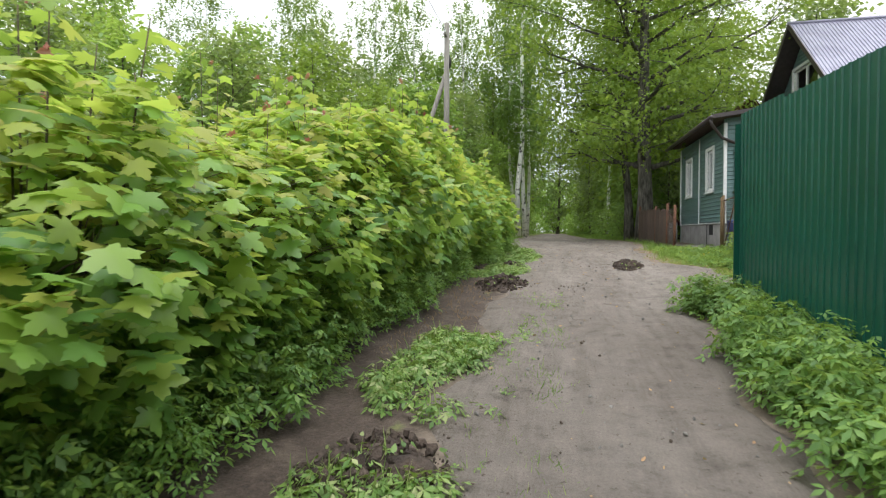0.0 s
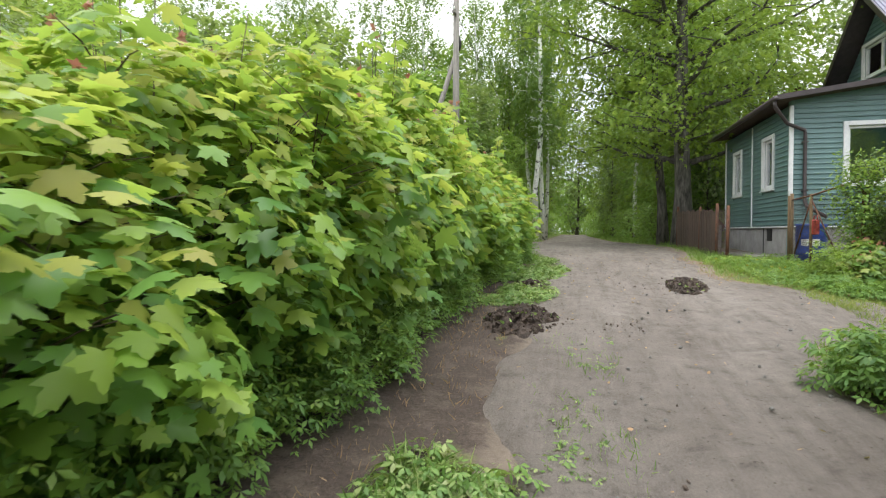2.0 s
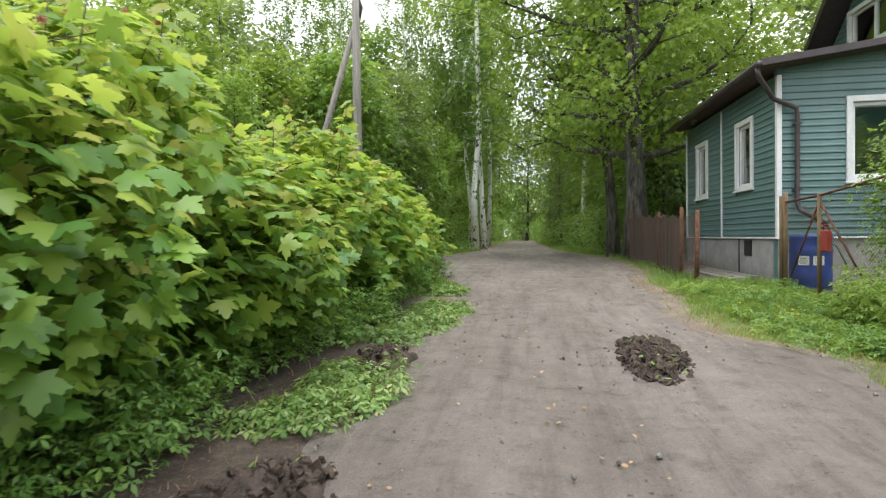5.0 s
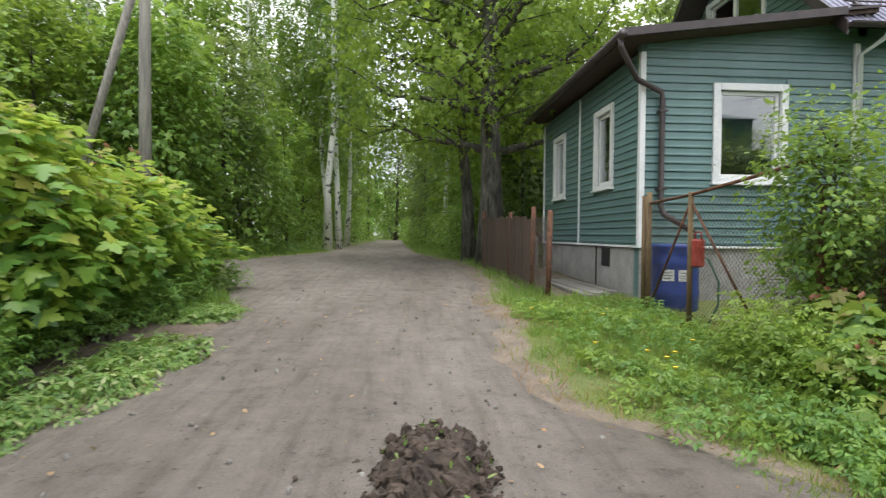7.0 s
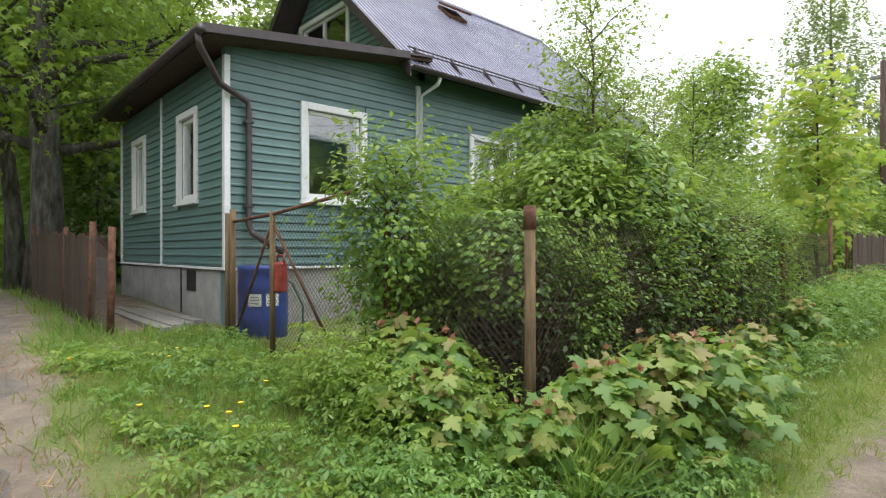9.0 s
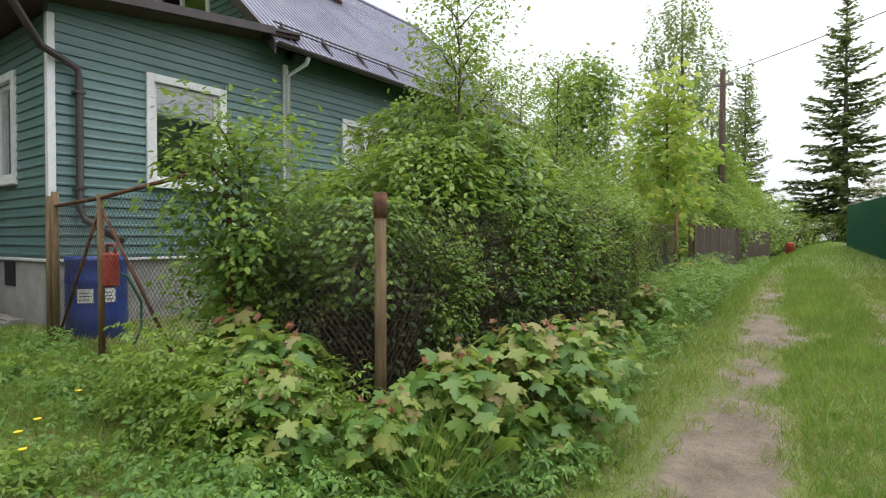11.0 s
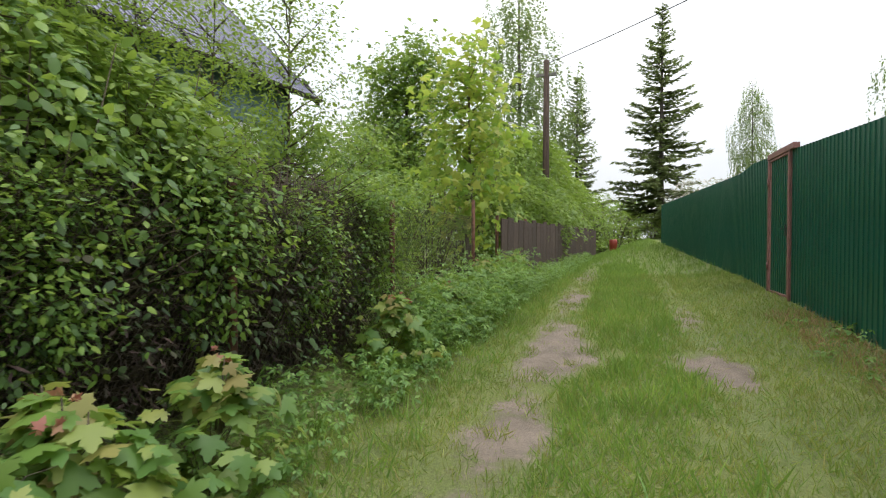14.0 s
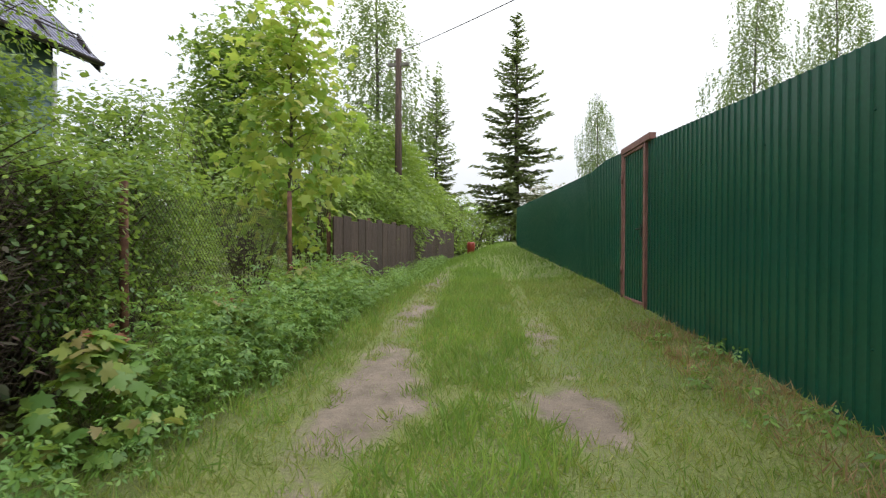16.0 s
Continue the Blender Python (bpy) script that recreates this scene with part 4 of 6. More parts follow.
for z in (3.1, 2.0):
    part("pipe_clip", boxed(WX + 0.215, FY - 0.13, z, WX + 0.325, FY - 0.005, z + 0.03), BROWN_METAL, house)
tube("downpipe", [(8.06, EAVE_Y, EAVE_Z - 0.06), (8.06, EAVE_Y + 0.06, EAVE_Z - 0.16), (7.99, FY - 0.07, EAVE_Z - 0.3), (7.99, FY - 0.07, 0.9)], 0.035, WHITE, house, 8, "white downpipe")
tube("chimney_pipe", [(5.6, 22.4, ext_top(5.6) - 0.1), (5.6, 22.4, ext_top(5.6) + 0.75)], 0.07, GREY_WOOD, house, 10, "grey flue pipe")
part("flue_cap", boxed(5.5, 22.3, ext_top(5.6) + 0.78, 5.7, 22.5, ext_top(5.6) + 0.80), GREY_WOOD, house)


# ---- plants ----
def plant_root(name, x, y, label, category, group="", kind="", turn=0.0, scale=1.0, z=None):
    z = float(land(x, y)) - 0.02 if z is None else z
    return empty(name, pose(x, y, z, 0, 0, turn) @ Matrix.Diagonal((scale, scale, scale, 1)), label, category, group, kind)


def dome_leaves(g, n, height, radius, low=0.12, up_bias=0.8, droop=0.6, shell=0.22, foot=0.72):
    """Places, normals and tips for leaves that fill an uneven dome."""
    a = g.uniform(0, 2 * np.pi, n)
    u = low + (1 - low) * g.uniform(0, 1, n) ** 0.85
    ph = g.uniform(0, 6.28, 3)
    lump = 1 + 0.22 * np.sin(3 * a + ph[0]) * np.sin(7 * u + ph[1]) + 0.17 * np.sin(5 * a + 9 * u + ph[2])
    w = radius * np.sqrt(np.clip(1 - np.clip((u - 0.45) / 0.62, 0, 1) ** 2.2, 0.02, 1)) * (foot + (1 - foot) * np.clip(u / (0.4 + 0.35 * (0.72 - foot)), 0, 1)) * lump
    r = w * np.sqrt(g.uniform(shell, 1, n))
    out = np.stack([np.cos(a), np.sin(a), np.zeros(n)], 1)
    pos = np.stack([r * np.cos(a), r * np.sin(a), u * height], 1)
    top = np.clip((u - 0.5) / 0.5, 0, 1)[:, None]
    up = np.array([[0, 0, 1.0]])
    nor = out * (0.50 - 0.25 * top) + up * (up_bias + 0.3 * top) + g.normal(0, 0.36, (n, 3))
    tip = out * 0.85 - up * droop * (1 - 0.5 * top) + g.normal(0, 0.4, (n, 3))
    return pos, nor, tip, u


def maple_sapling(seed, height, radius, n, size, name="maple_sapling", red=10, mat=None, shape=None, droop=0.6, foot=0.72):
    g = np.random.default_rng(seed)
    root = empty(name, pose(0, 0, -50), "dense young maple with broad lobed fresh green leaves", "maple", "maple saplings along the road")
    pos, nor, tip, u = dome_leaves(g, n, height, radius, 0.10 if foot > 0.5 else 0.20, droop=droop, foot=foot)
    st = Tubes()
    # shoots that rise above the rest
    for k in range(6):
        a, r = g.uniform(0, 6.28), radius * g.uniform(0.1, 0.7)
        h0, h1 = height * 0.6, height * g.uniform(0.98, 1.2)
        st.add([(0.7 * r * math.cos(a), 0.7 * r * math.sin(a), h0), (r * math.cos(a), r * math.sin(a), h1)], [0.008, 0.003], 4)
        m = 16
        f = np.linspace(0.3, 1.0, m)
        b = 2.4 * np.arange(m) + a
        d = np.stack([np.cos(b), np.sin(b), 0 * b], 1)
        w = 0.14 * size / 0.15 * (1.15 - 0.8 * f)[:, None]
        pos = np.concatenate([pos, np.array([[r * math.cos(a), r * math.sin(a), 0]]) + d * w + np.stack([0 * f, 0 * f, h0 + (h1 - h0) * f], 1)])
        nor = np.concatenate([nor, d * 0.45 + np.array([[0, 0, 0.8]]) + g.normal(0, 0.25, (m, 3))])
        tip = np.concatenate([tip, d + np.array([[0, 0, -0.5]]) + g.normal(0, 0.2, (m, 3))])
        u = np.concatenate([u, 0.7 + 0.3 * f])
    n = len(pos)
    for k in range(7):
        a = 2 * math.pi * k / 7 + g.uniform(-0.4, 0.4)
        r = radius * g.uniform(0.2, 0.75)
        h = height * g.uniform(0.75, 0.98)
        pts = [(0.06 * math.cos(a), 0.06 * math.sin(a), 0)] + [(r * math.cos(a) * t ** 1.3, r * math.sin(a) * t ** 1.3, h * t) for t in (0.2, 0.4, 0.6, 0.8, 1.0)]
        st.add(pts, [0.0045 * height * k for k in (1, 0.8, 0.65, 0.5, 0.35, 0.2)], 5)
        for j in range(6):
            t = g.uniform(0.35, 0.95)
            b = a + g.uniform(-1.4, 1.4)
            p = Vector((r * math.cos(a) * t ** 1.3, r * math.sin(a) * t ** 1.3, h * t))
            q = p + Vector((math.cos(b), math.sin(b), 0.45)) * g.uniform(0.12, 0.25) * height
            st.add([p, (p + q) / 2 + Vector((0, 0, 0.04)), q], [0.003 * height, 0.002 * height, 0.001 * height], 4)
    st.link("stem", TWIG, root)["kind"] = "stuff"
    # more bright leaves higher up: young growth and top light put into colour
    young = u > g.uniform(0.38, 1.0, n)
    sz = size * g.uniform(0.6, 1.25, n)
    leaf_mesh("leaves", pos[~young], nor[~young], tip[~young], sz[~young], shape or MAPLE_SHAPE, mat or MAPLE, root)
    if young.any():
        leaf_mesh("young_leaves", pos[young], nor[young], tip[young], sz[young] * 0.85, shape or MAPLE_SHAPE, SEEDLING if mat is SEEDLING else MAPLE_YOUNG, root, "yellow-green young leaves, brightened as if lit from above")
    if red:
        i = np.argsort(-u)[:red * 3:3]
        p = np.repeat(pos[i] + np.array([[0, 0, 0.05]]), 4, 0)
        leaf_mesh("red_shoot", p, g.normal(0, 1, (len(p), 3)) + np.array([[0, 0, 0.6]]), g.normal(0, 0.6, (len(p), 3)) + np.array([[0, 0, 0.5]]), size * 0.36 * g.uniform(0.6, 1.2, len(p)), MAPLE_FAR, RED_TIP, root, "reddish unfolding shoots")
    return root


def drop_template(root):
    for o in (*root.children_recursive, root):
        bpy.data.objects.remove(o)


def place(template, x, y, turn, scale, label="", z=None, tall=1.0):
    z = float(land(x, y)) - 0.03 if z is None else z
    c = copy_thing(template, pose(x, y, z, 0, 0, turn) @ Matrix.Diagonal((scale, scale, scale * tall, 1)))
    if label:
        c["label"] = label
    return c


HEDGE = [maple_sapling(11 + k, 2.3, 1.0, 1750, 0.135, red=6, foot=0.45) for k in range(3)]
HEDGE_BACK = [maple_sapling(14 + k, 2.3, 1.0, 1000, 0.14, red=4, shape=MAPLE_FAR) for k in range(2)]
hg = np.random.default_rng(5)
for i, y in enumerate(np.arange(0.2, 18.9, 0.95)):
    h = float(np.interp(y, [0, 3, 6, 9, 13, 16, 18, 19], [1.85, 2.05, 2.4, 2.6, 2.4, 2.15, 1.65, 1.1]))
    x = float(np.interp(y, [0, 4, 10, 14, 19], [-2.2, -2.15, -2.05, -1.85, -2.1]))
    place(HEDGE[i % 3], x + hg.uniform(-0.12, 0.12), y, hg.uniform(0, 360), hg.uniform(0.88, 1.02), tall=h / 2.5 * hg.uniform(0.84, 1.12))
    place(HEDGE_BACK[i % 2], x - 1.25 + hg.uniform(-0.2, 0.2), y + 0.4, hg.uniform(0, 360), hg.uniform(0.95, 1.1), tall=h / 2.5 * hg.uniform(0.82, 1.05))
for t in (*HEDGE, *HEDGE_BACK):
    drop_template(t)


def herb_patch(name, spots, label, category, height=0.4, leaves=14, size=0.08, mat=None, spread=0.11, shape=None):
    """Low leafy plants at the given spots, one uncountable patch."""
    g = np.random.default_rng(len(spots))
    spots = np.asarray(spots)
    n = len(spots)
    hh = height * g.uniform(0.55, 1.25, n)
    z0 = land(spots[:, 0], spots[:, 1]) - 0.02
    f = g.uniform(0.2, 1.0, (n, leaves))
    a = g.uniform(0, 2 * np.pi, (n, leaves))
    r = spread * (1.25 - 0.6 * f) * g.uniform(0.3, 1.2, (n, leaves))
    pos = np.stack([spots[:, 0:1] + r * np.cos(a), spots[:, 1:2] + r * np.sin(a), z0[:, None] + hh[:, None] * f], -1).reshape(-1, 3)
    out = np.stack([np.cos(a), np.sin(a), 0 * a], -1).reshape(-1, 3)
    N = len(pos)
    nor = np.array([[0, 0, 1.0]]) + 0.45 * out + g.normal(0, 0.3, (N, 3))
    tip = out + np.array([[0, 0, -0.25]]) + g.normal(0, 0.3, (N, 3))
    root = empty(name, pose(0, 0, 0), label, category, kind="stuff")
    leaf_mesh("leaves", pos, nor, tip, size * g.uniform(0.5, 1.2, N), shape or TRIFOL, mat or NETTLE, root)
    return root


def grass_patch(name, spots, label, height=0.12, mat=None, per=1, lean=0.35):
    g = np.random.default_rng(len(spots) + 3)
    spots = np.repeat(np.asarray(spots), per, 0)
    if per > 1:
        spots = spots + g.normal(0, 0.035, spots.shape)
    n = len(spots)
    pos = np.stack([spots[:, 0], spots[:, 1], land(spots[:, 0], spots[:, 1]) - 0.025 * (rut(spots[:, 0], spots[:, 1]) > 0.3) - 0.012], 1)
    tip = np.array([[0, 0, 1.0]]) + g.normal(0, lean, (n, 3))
    nor = g.normal(0, 1, (n, 3)) * np.array([[1, 1, 0.15]])
    ob = leaf_mesh(name, pos, nor, tip, height * g.uniform(0.45, 1.4, n), STEM if height > 0.3 else BLADE if height > 0.12 else SHORT_BLADE, mat or GRASS)
    return tagged(ob, label, "grass", kind="stuff")


def scatter(g, n, x0, x1, y0, y1, keep=None):
    p = np.stack([g.uniform(x0, x1, n), g.uniform(y0, y1, n)], 1)
    return p if keep is None else p[keep(p[:, 0], p[:, 1])]


pg = np.random.default_rng(21)


def bank(y):
    """Where the undergrowth of the hedge ends towards the road."""
    return np.interp(y, [0, 3, 6, 8, 11, 13, 19], [-1.35, -1.38, -1.42, -1.35, -1.38, -1.15, -1.15])


# roadside herbs under the fence and under the maples
herb_patch("nettles", scatter(pg, 1500, 1.15, 2.12, -1, 8.0, lambda x, y: x > road_right(y) - 0.05 + 0.1 * np.sin(3 * y)), "thick green nettles and ground elder along the fence", "nettles", 0.42, 18, 0.088)
herb_patch("undergrowth", scatter(pg, 3300, -2.3, -1.0, -1, 19.4, lambda x, y: x < bank(y) + 0.10 * np.sin(2 * y) + 0.05 * np.sin(7 * y)), "leafy green undergrowth below the maple hedge", "undergrowth", 0.48, 16, 0.072, NETTLE)
herb_patch("undergrowth", scatter(pg, 1300, -2.0, -1.0, -1, 7.0, lambda x, y: x < bank(y) - 0.12), "leafy green undergrowth below the maple hedge", "undergrowth", 0.75, 14, 0.08, SHRUB)
# corner of the lane fence
herb_patch("nettles", scatter(pg, 170, 2.1, 3.6, 7.7, 8.7, lambda x, y: y < fence_y(x) + 0.55), "green nettles at the foot of the fence corner", "nettles", 0.35, 12, 0.095)
# strip of dug-up, wilting weeds along the road's edge
weeds = scatter(pg, 1000, -1.15, -0.3, 2.2, 6.7, lambda x, y: (np.abs(x + 0.72 + 0.10 * np.sin(1.7 * y)) < 0.28) & (np.sin(2.4 * y + 1.0) + 0.8 * np.sin(5 * y + 3 * x) + 0.6 * np.sin(13 * x - 4 * y) > -0.1))
herb_patch("dug_weeds", weeds[:300], "uprooted wilting weeds lying along the road edge", "weeds", 0.13, 14, 0.075, WILTED, 0.14)
grass_patch("grass_tufts", weeds[::2], "pale tufts of torn grass at the road edge", 0.16, WILTED, 5, 0.9)
weeds2 = scatter(pg, 1500, -1.3, 0.2, 10.6, 17, lambda x, y: (x < road_left(y) + 0.16) & (x > road_left(y) - 0.5) & (np.sin(1.9 * y) > -0.6))
herb_patch("dug_weeds", weeds2, "uprooted wilting weeds lying along the road edge", "weeds", 0.13, 11, 0.08, WILTED, 0.14)
grass_patch("grass_tufts", scatter(pg, 700, -0.40, 0.25, 3.2, 9.2, lambda x, y: np.sin(4 * y + 5 * x) > -0.2), "thin grass between the wheel tracks", 0.06, WILTED, 3, 0.8)
grass_patch("dry_grass", scatter(pg, 700, -1.35, -0.7, 5.5, 12.0), "dry roots and straw on the bare bank", 0.06, STRAW, 2, 2.5)
sprouts = scatter(pg, 230, -0.5, 0.3, 3.4, 9.0, lambda x, y: (np.abs(x + 0.32 - 0.085 * (y - 4.2)) < 0.16) & (np.sin(3.1 * y) + np.sin(7 * y + 1) > -0.3))
herb_patch("sprouting_weeds", sprouts, "small green weeds sprouting between the wheel tracks", "weeds", 0.05, 6, 0.05, WILTED, 0.05)
# grass before the house
verge = lambda x, y: (x > road_right(y) - 0.05) & (y > 12.95 - 0.85 * (x - 4)) & (pg.uniform(0, 1, np.shape(x)) < 0.06 + smooth(0.0, 1.0, x - road_right(y)))
grass_patch("grass", scatter(pg, 4200, 2.2, 4.7, 12.3, 18.0, lambda x, y: verge(x, y) & (x > 2.5 + 0.3 * np.sin(3 * y)) & (np.sin(4 * x + 2 * y) + np.sin(3.3 * y - 2 * x) > -0.7)), "uncut green grass before the wire fence", 0.09, GRASS, 3, 0.8)
grass_patch("grass", scatter(pg, 15000, 2.1, 4.9, 11.3, 18.2, lambda x, y: verge(x, y)), "short yellow-green grass at the road edge", 0.07, GRASS_DRY, 3, 0.6)
herb_patch("weeds", scatter(pg, 240, 2.8, 4.5, 12.6, 17.2), "leafy green weeds in the grass", "weeds", 0.20, 16, 0.062)
cg = np.random.default_rng(77)
grass_patch("grass", scatter(cg, 3600, 2.2, 4.3, 11.9, 14.4, lambda x, y: (x > road_right(y) + 0.02) & (y < 13.05 - 0.85 * (x - 4)) & (y > 11.9 + 0.15 * np.sin(5 * x)) & (np.sin(5 * x + 3 * y) + np.sin(7 * y - 4 * x) > -1.2)), "thin yellow-green grass at the lane corner", 0.06, GRASS_DRY, 3, 0.7)
grass_patch("grass", scatter(pg, 3000, 2.3, 3.6, 18, 27, verge), "ragged green grass beside the road", 0.16, GRASS, 3, 0.45)
grass_patch("grass", scatter(pg, 2600, -4.6, -0.9, 17.2, 34, lambda x, y: (x < road_left(y) + 0.1) & (x > road_left(y) - 1.0)), "green grass at the far road edge", 0.17, GRASS, 4, 0.45)
grass_patch("grass", scatter(pg, 2200, 1.0, 3.6, 27, 60, lambda x, y: x > road_right(y) - 0.1), "green grass beside the road", 0.2, GRASS, 3, 0.45)
herb_patch("weeds", scatter(pg, 500, -5.5, -1.4, 19, 36, lambda x, y: x < road_left(y) - 0.4), "green forest-edge weeds", "weeds", 0.5, 12, 0.13)
# the lane
lane_ok = lambda x, y: (y > fence_y(x) + 0.05) & (rut(x, y) < 0.42 + 0.2 * np.sin(7 * x + 2 * y) * np.sin(9 * y - 3 * x))
mid = lambda x, y: lane_ok(x, y) & (np.abs(y - 10.72 - 0.08 * (x - 9)) < 0.55 + 0.12 * np.sin(2 * x))
grass_patch("grass", scatter(pg, 26000, 3.6, 22, 8.0, 12.5, mid), "fresh green grass strip between the ruts", 0.09, GRASS, 4, 0.8)
grass_patch("grass", scatter(pg, 26000, 3.0, 19, 7.9, 12.6, lambda x, y: (y > fence_y(x) + 0.05) & (rut(x, y) < 0.55 + 0.2 * np.sin(7 * x + 2 * y) * np.sin(9 * y - 3 * x))), "short mown yellow-green lane grass", 0.075, GRASS_DRY, 4, 0.8)
grass_patch("grass", scatter(pg, 8000, 3.0, 19, 7.9, 12.6, lane_ok), "short green lane grass", 0.065, GRASS, 4, 0.75)
grass_patch("grass", scatter(pg, 9000, 18, 46, 8.6, 15, lambda x, y: (y > fence_y(x) + 0.1) & (y < 13.0 + 0.05 * (x - 18))), "green lane grass", 0.16, GRASS, 3, 0.5)
grass_patch("grass", scatter(pg, 2600, 5, 30, 11.6, 13.2, lambda x, y: np.abs(y - 12.2 - 0.05 * (x - 8)) < 0.35), "tall green verge grass", 0.15, GRASS, 5, 0.7)
grass_patch("dry_grass", scatter(pg, 5000, 6.0, 13.4, 8.0, 9.7, lambda x, y: (y > fence_y(x) + 0.03) & (y < fence_y(x) + 0.5)), "brown dried cut grass at the fence foot", 0.09, STRAW, 3, 1.2)
herb_patch("weeds", scatter(pg, 70, 7.5, 12.5, 8.2, 9.2, lambda x, y: (y > fence_y(x) + 0.03) & (y < fence_y(x) + 0.5)), "small weeds at the fence foot", "weeds", 0.14, 8, 0.08)
herb_patch("verge_herbs", scatter(pg, 1500, 5.2, 27, 11.9, 14, lambda x, y: np.abs(y - 12.55 - 0.045 * (x - 8)) < 0.38), "dense green herbs along the lane hedge", "herbs", 0.36, 19, 0.066)
herb_patch("verge_herbs", scatter(pg, 420, 3.5, 5.8, 11.9, 13.2, lambda x, y: y > 12.0 + 0.25 * np.sin(2 * x)), "dense green herbs round the fence post", "herbs", 0.26, 18, 0.062, NETTLE)
herb_patch("verge_herbs", scatter(pg, 230, 3.85, 4.7, 12.9, 14.3), "dense green raspberry shoots at the wire fence", "herbs", 0.55, 26, 0.066, SHRUB_LIGHT, 0.15)
grass_patch("grass", scatter(pg, 1500, 1.7, 4.5, 7.9, 9.8, lambda x, y: (x > road_right(y) - 0.05) & (y > fence_y(x) + 0.1)), "short green grass at the lane corner", 0.09, GRASS, 4, 0.6)
herb_patch("verge_herbs", scatter(pg, 400, 9.8, 15, 12.2, 13.3, lambda x, y: y > 12.25 + 0.04 * (x - 8)), "tall green herbs and raspberry along the lane fence", "herbs", 0.75, 24, 0.068, NETTLE, 0.16)
herb_patch("weeds", scatter(pg, 420, 2.8, 4.4, 12.8, 17.0, lambda x, y: np.sin(3 * x + 2.2 * y) > 0.3), "clumps of leafy weeds in the grass", "weeds", 0.20, 11, 0.075, SHRUB_LIGHT)
grass_patch("dry_grass", scatter(pg, 1500, 2.2, 4.6, 11.9, 18.0, lambda x, y: (x > road_right(y) - 0.15) & (np.sin(2.7 * x + 1.9 * y) > -0.4)), "dry straw and dead stalks in the verge grass", 0.09, STRAW, 2, 1.8)
sedge = scatter(pg, 26, 4.35, 4.75, 12.25, 12.5)
grass_patch("sedge_tuft", sedge, "long arching green grass tuft by the post", 0.42, GRASS, 34, 0.5)
tus = scatter(pg, 240, 3.8, 17, 8.6, 12.2, lambda x, y: lane_ok(x, y) & (rut(x, y) < 0.25) & (np.abs(y - 10.72 - 0.08 * (x - 9)) < 0.8))
grass_patch("grass_tussocks", np.repeat(tus, 26, 0) + pg.normal(0, 0.085, (len(tus) * 26, 2)), "lush green tussocks in the lane", 0.17, GRASS, 1, 0.55)
tus = scatter(pg, 190, 2.5, 4.5, 12.8, 18, verge)
grass_patch("grass_tussocks", np.repeat(tus, 20, 0) + pg.normal(0, 0.07, (len(tus) * 20, 2)), "lush green tussocks before the wire fence", 0.15, GRASS, 1, 0.6)
tus = scatter(pg, 90, -1.35, -0.7, 16.2, 19.5, lambda x, y: x < road_left(y) + 0.05)
grass_patch("grass_tussocks", np.repeat(tus, 22, 0) + pg.normal(0, 0.08, (len(tus) * 22, 2)), "yellow-green grass at the hedge end", 0.16, GRASS, 1, 0.6)
grass_patch("rut_grass", scatter(pg, 5200, 3.4, 18, 9.2, 12.6, lambda x, y: (rut(x, y) > 0.3) & (np.sin(6 * x + 3 * y) + np.sin(11 * y - 5 * x) > -0.3)), "thin trodden grass in the wheel ruts", 0.035, GRASS_DRY, 3, 1.1)
# dandelions
fl = scatter(pg, 16, 2.5, 3.9, 13.2, 17.5, verge)
for x, y in fl:
    d = empty("dandelion", pose(float(x), float(y), float(land(x, y))), "small yellow dandelion on a thin stem", "flower", "dandelions in the grass")
    tube("stem", [(0, 0, 0), (0.005, 0, 0.16)], 0.002, GREEN_STEM, d, 4)
    bm = bmesh.new()
    bmesh.ops.create_cone(bm, cap_ends=True, segments=9, radius1=0.008, radius2=0.02, depth=0.014, matrix=Matrix.Translation((0.005, 0, 0.167)))
    part("bloom", bm, YELLOW_FLOWER, d)

# young maples at the corner post
YM = [maple_sapling(31 + k, 0.72, 0.45, 150, 0.125, red=5, mat=SEEDLING, droop=1.1) for k in range(2)]
for i, (x, y, s) in enumerate(((4.95, 12.45, 0.95), (5.45, 12.38, 1.05), (5.95, 12.33, 1.0), (6.5, 12.4, 0.95), (4.45, 12.55, 0.7), (7.2, 12.5, 0.9), (4.4, 13.35, 0.95), (4.5, 13.8, 0.9), (4.15, 13.1, 0.75), (9.6, 12.75, 0.85), (11.3, 12.9, 0.8), (13.2, 13.0, 0.9), (15.3, 13.1, 0.9))):
    c = place(YM[i % 2], x, y, 77 * i, s, "young maple seedling with yellow-green and reddish leaves")
    c["group"] = "maple seedlings by the lane"
for t in YM:
    drop_template(t)


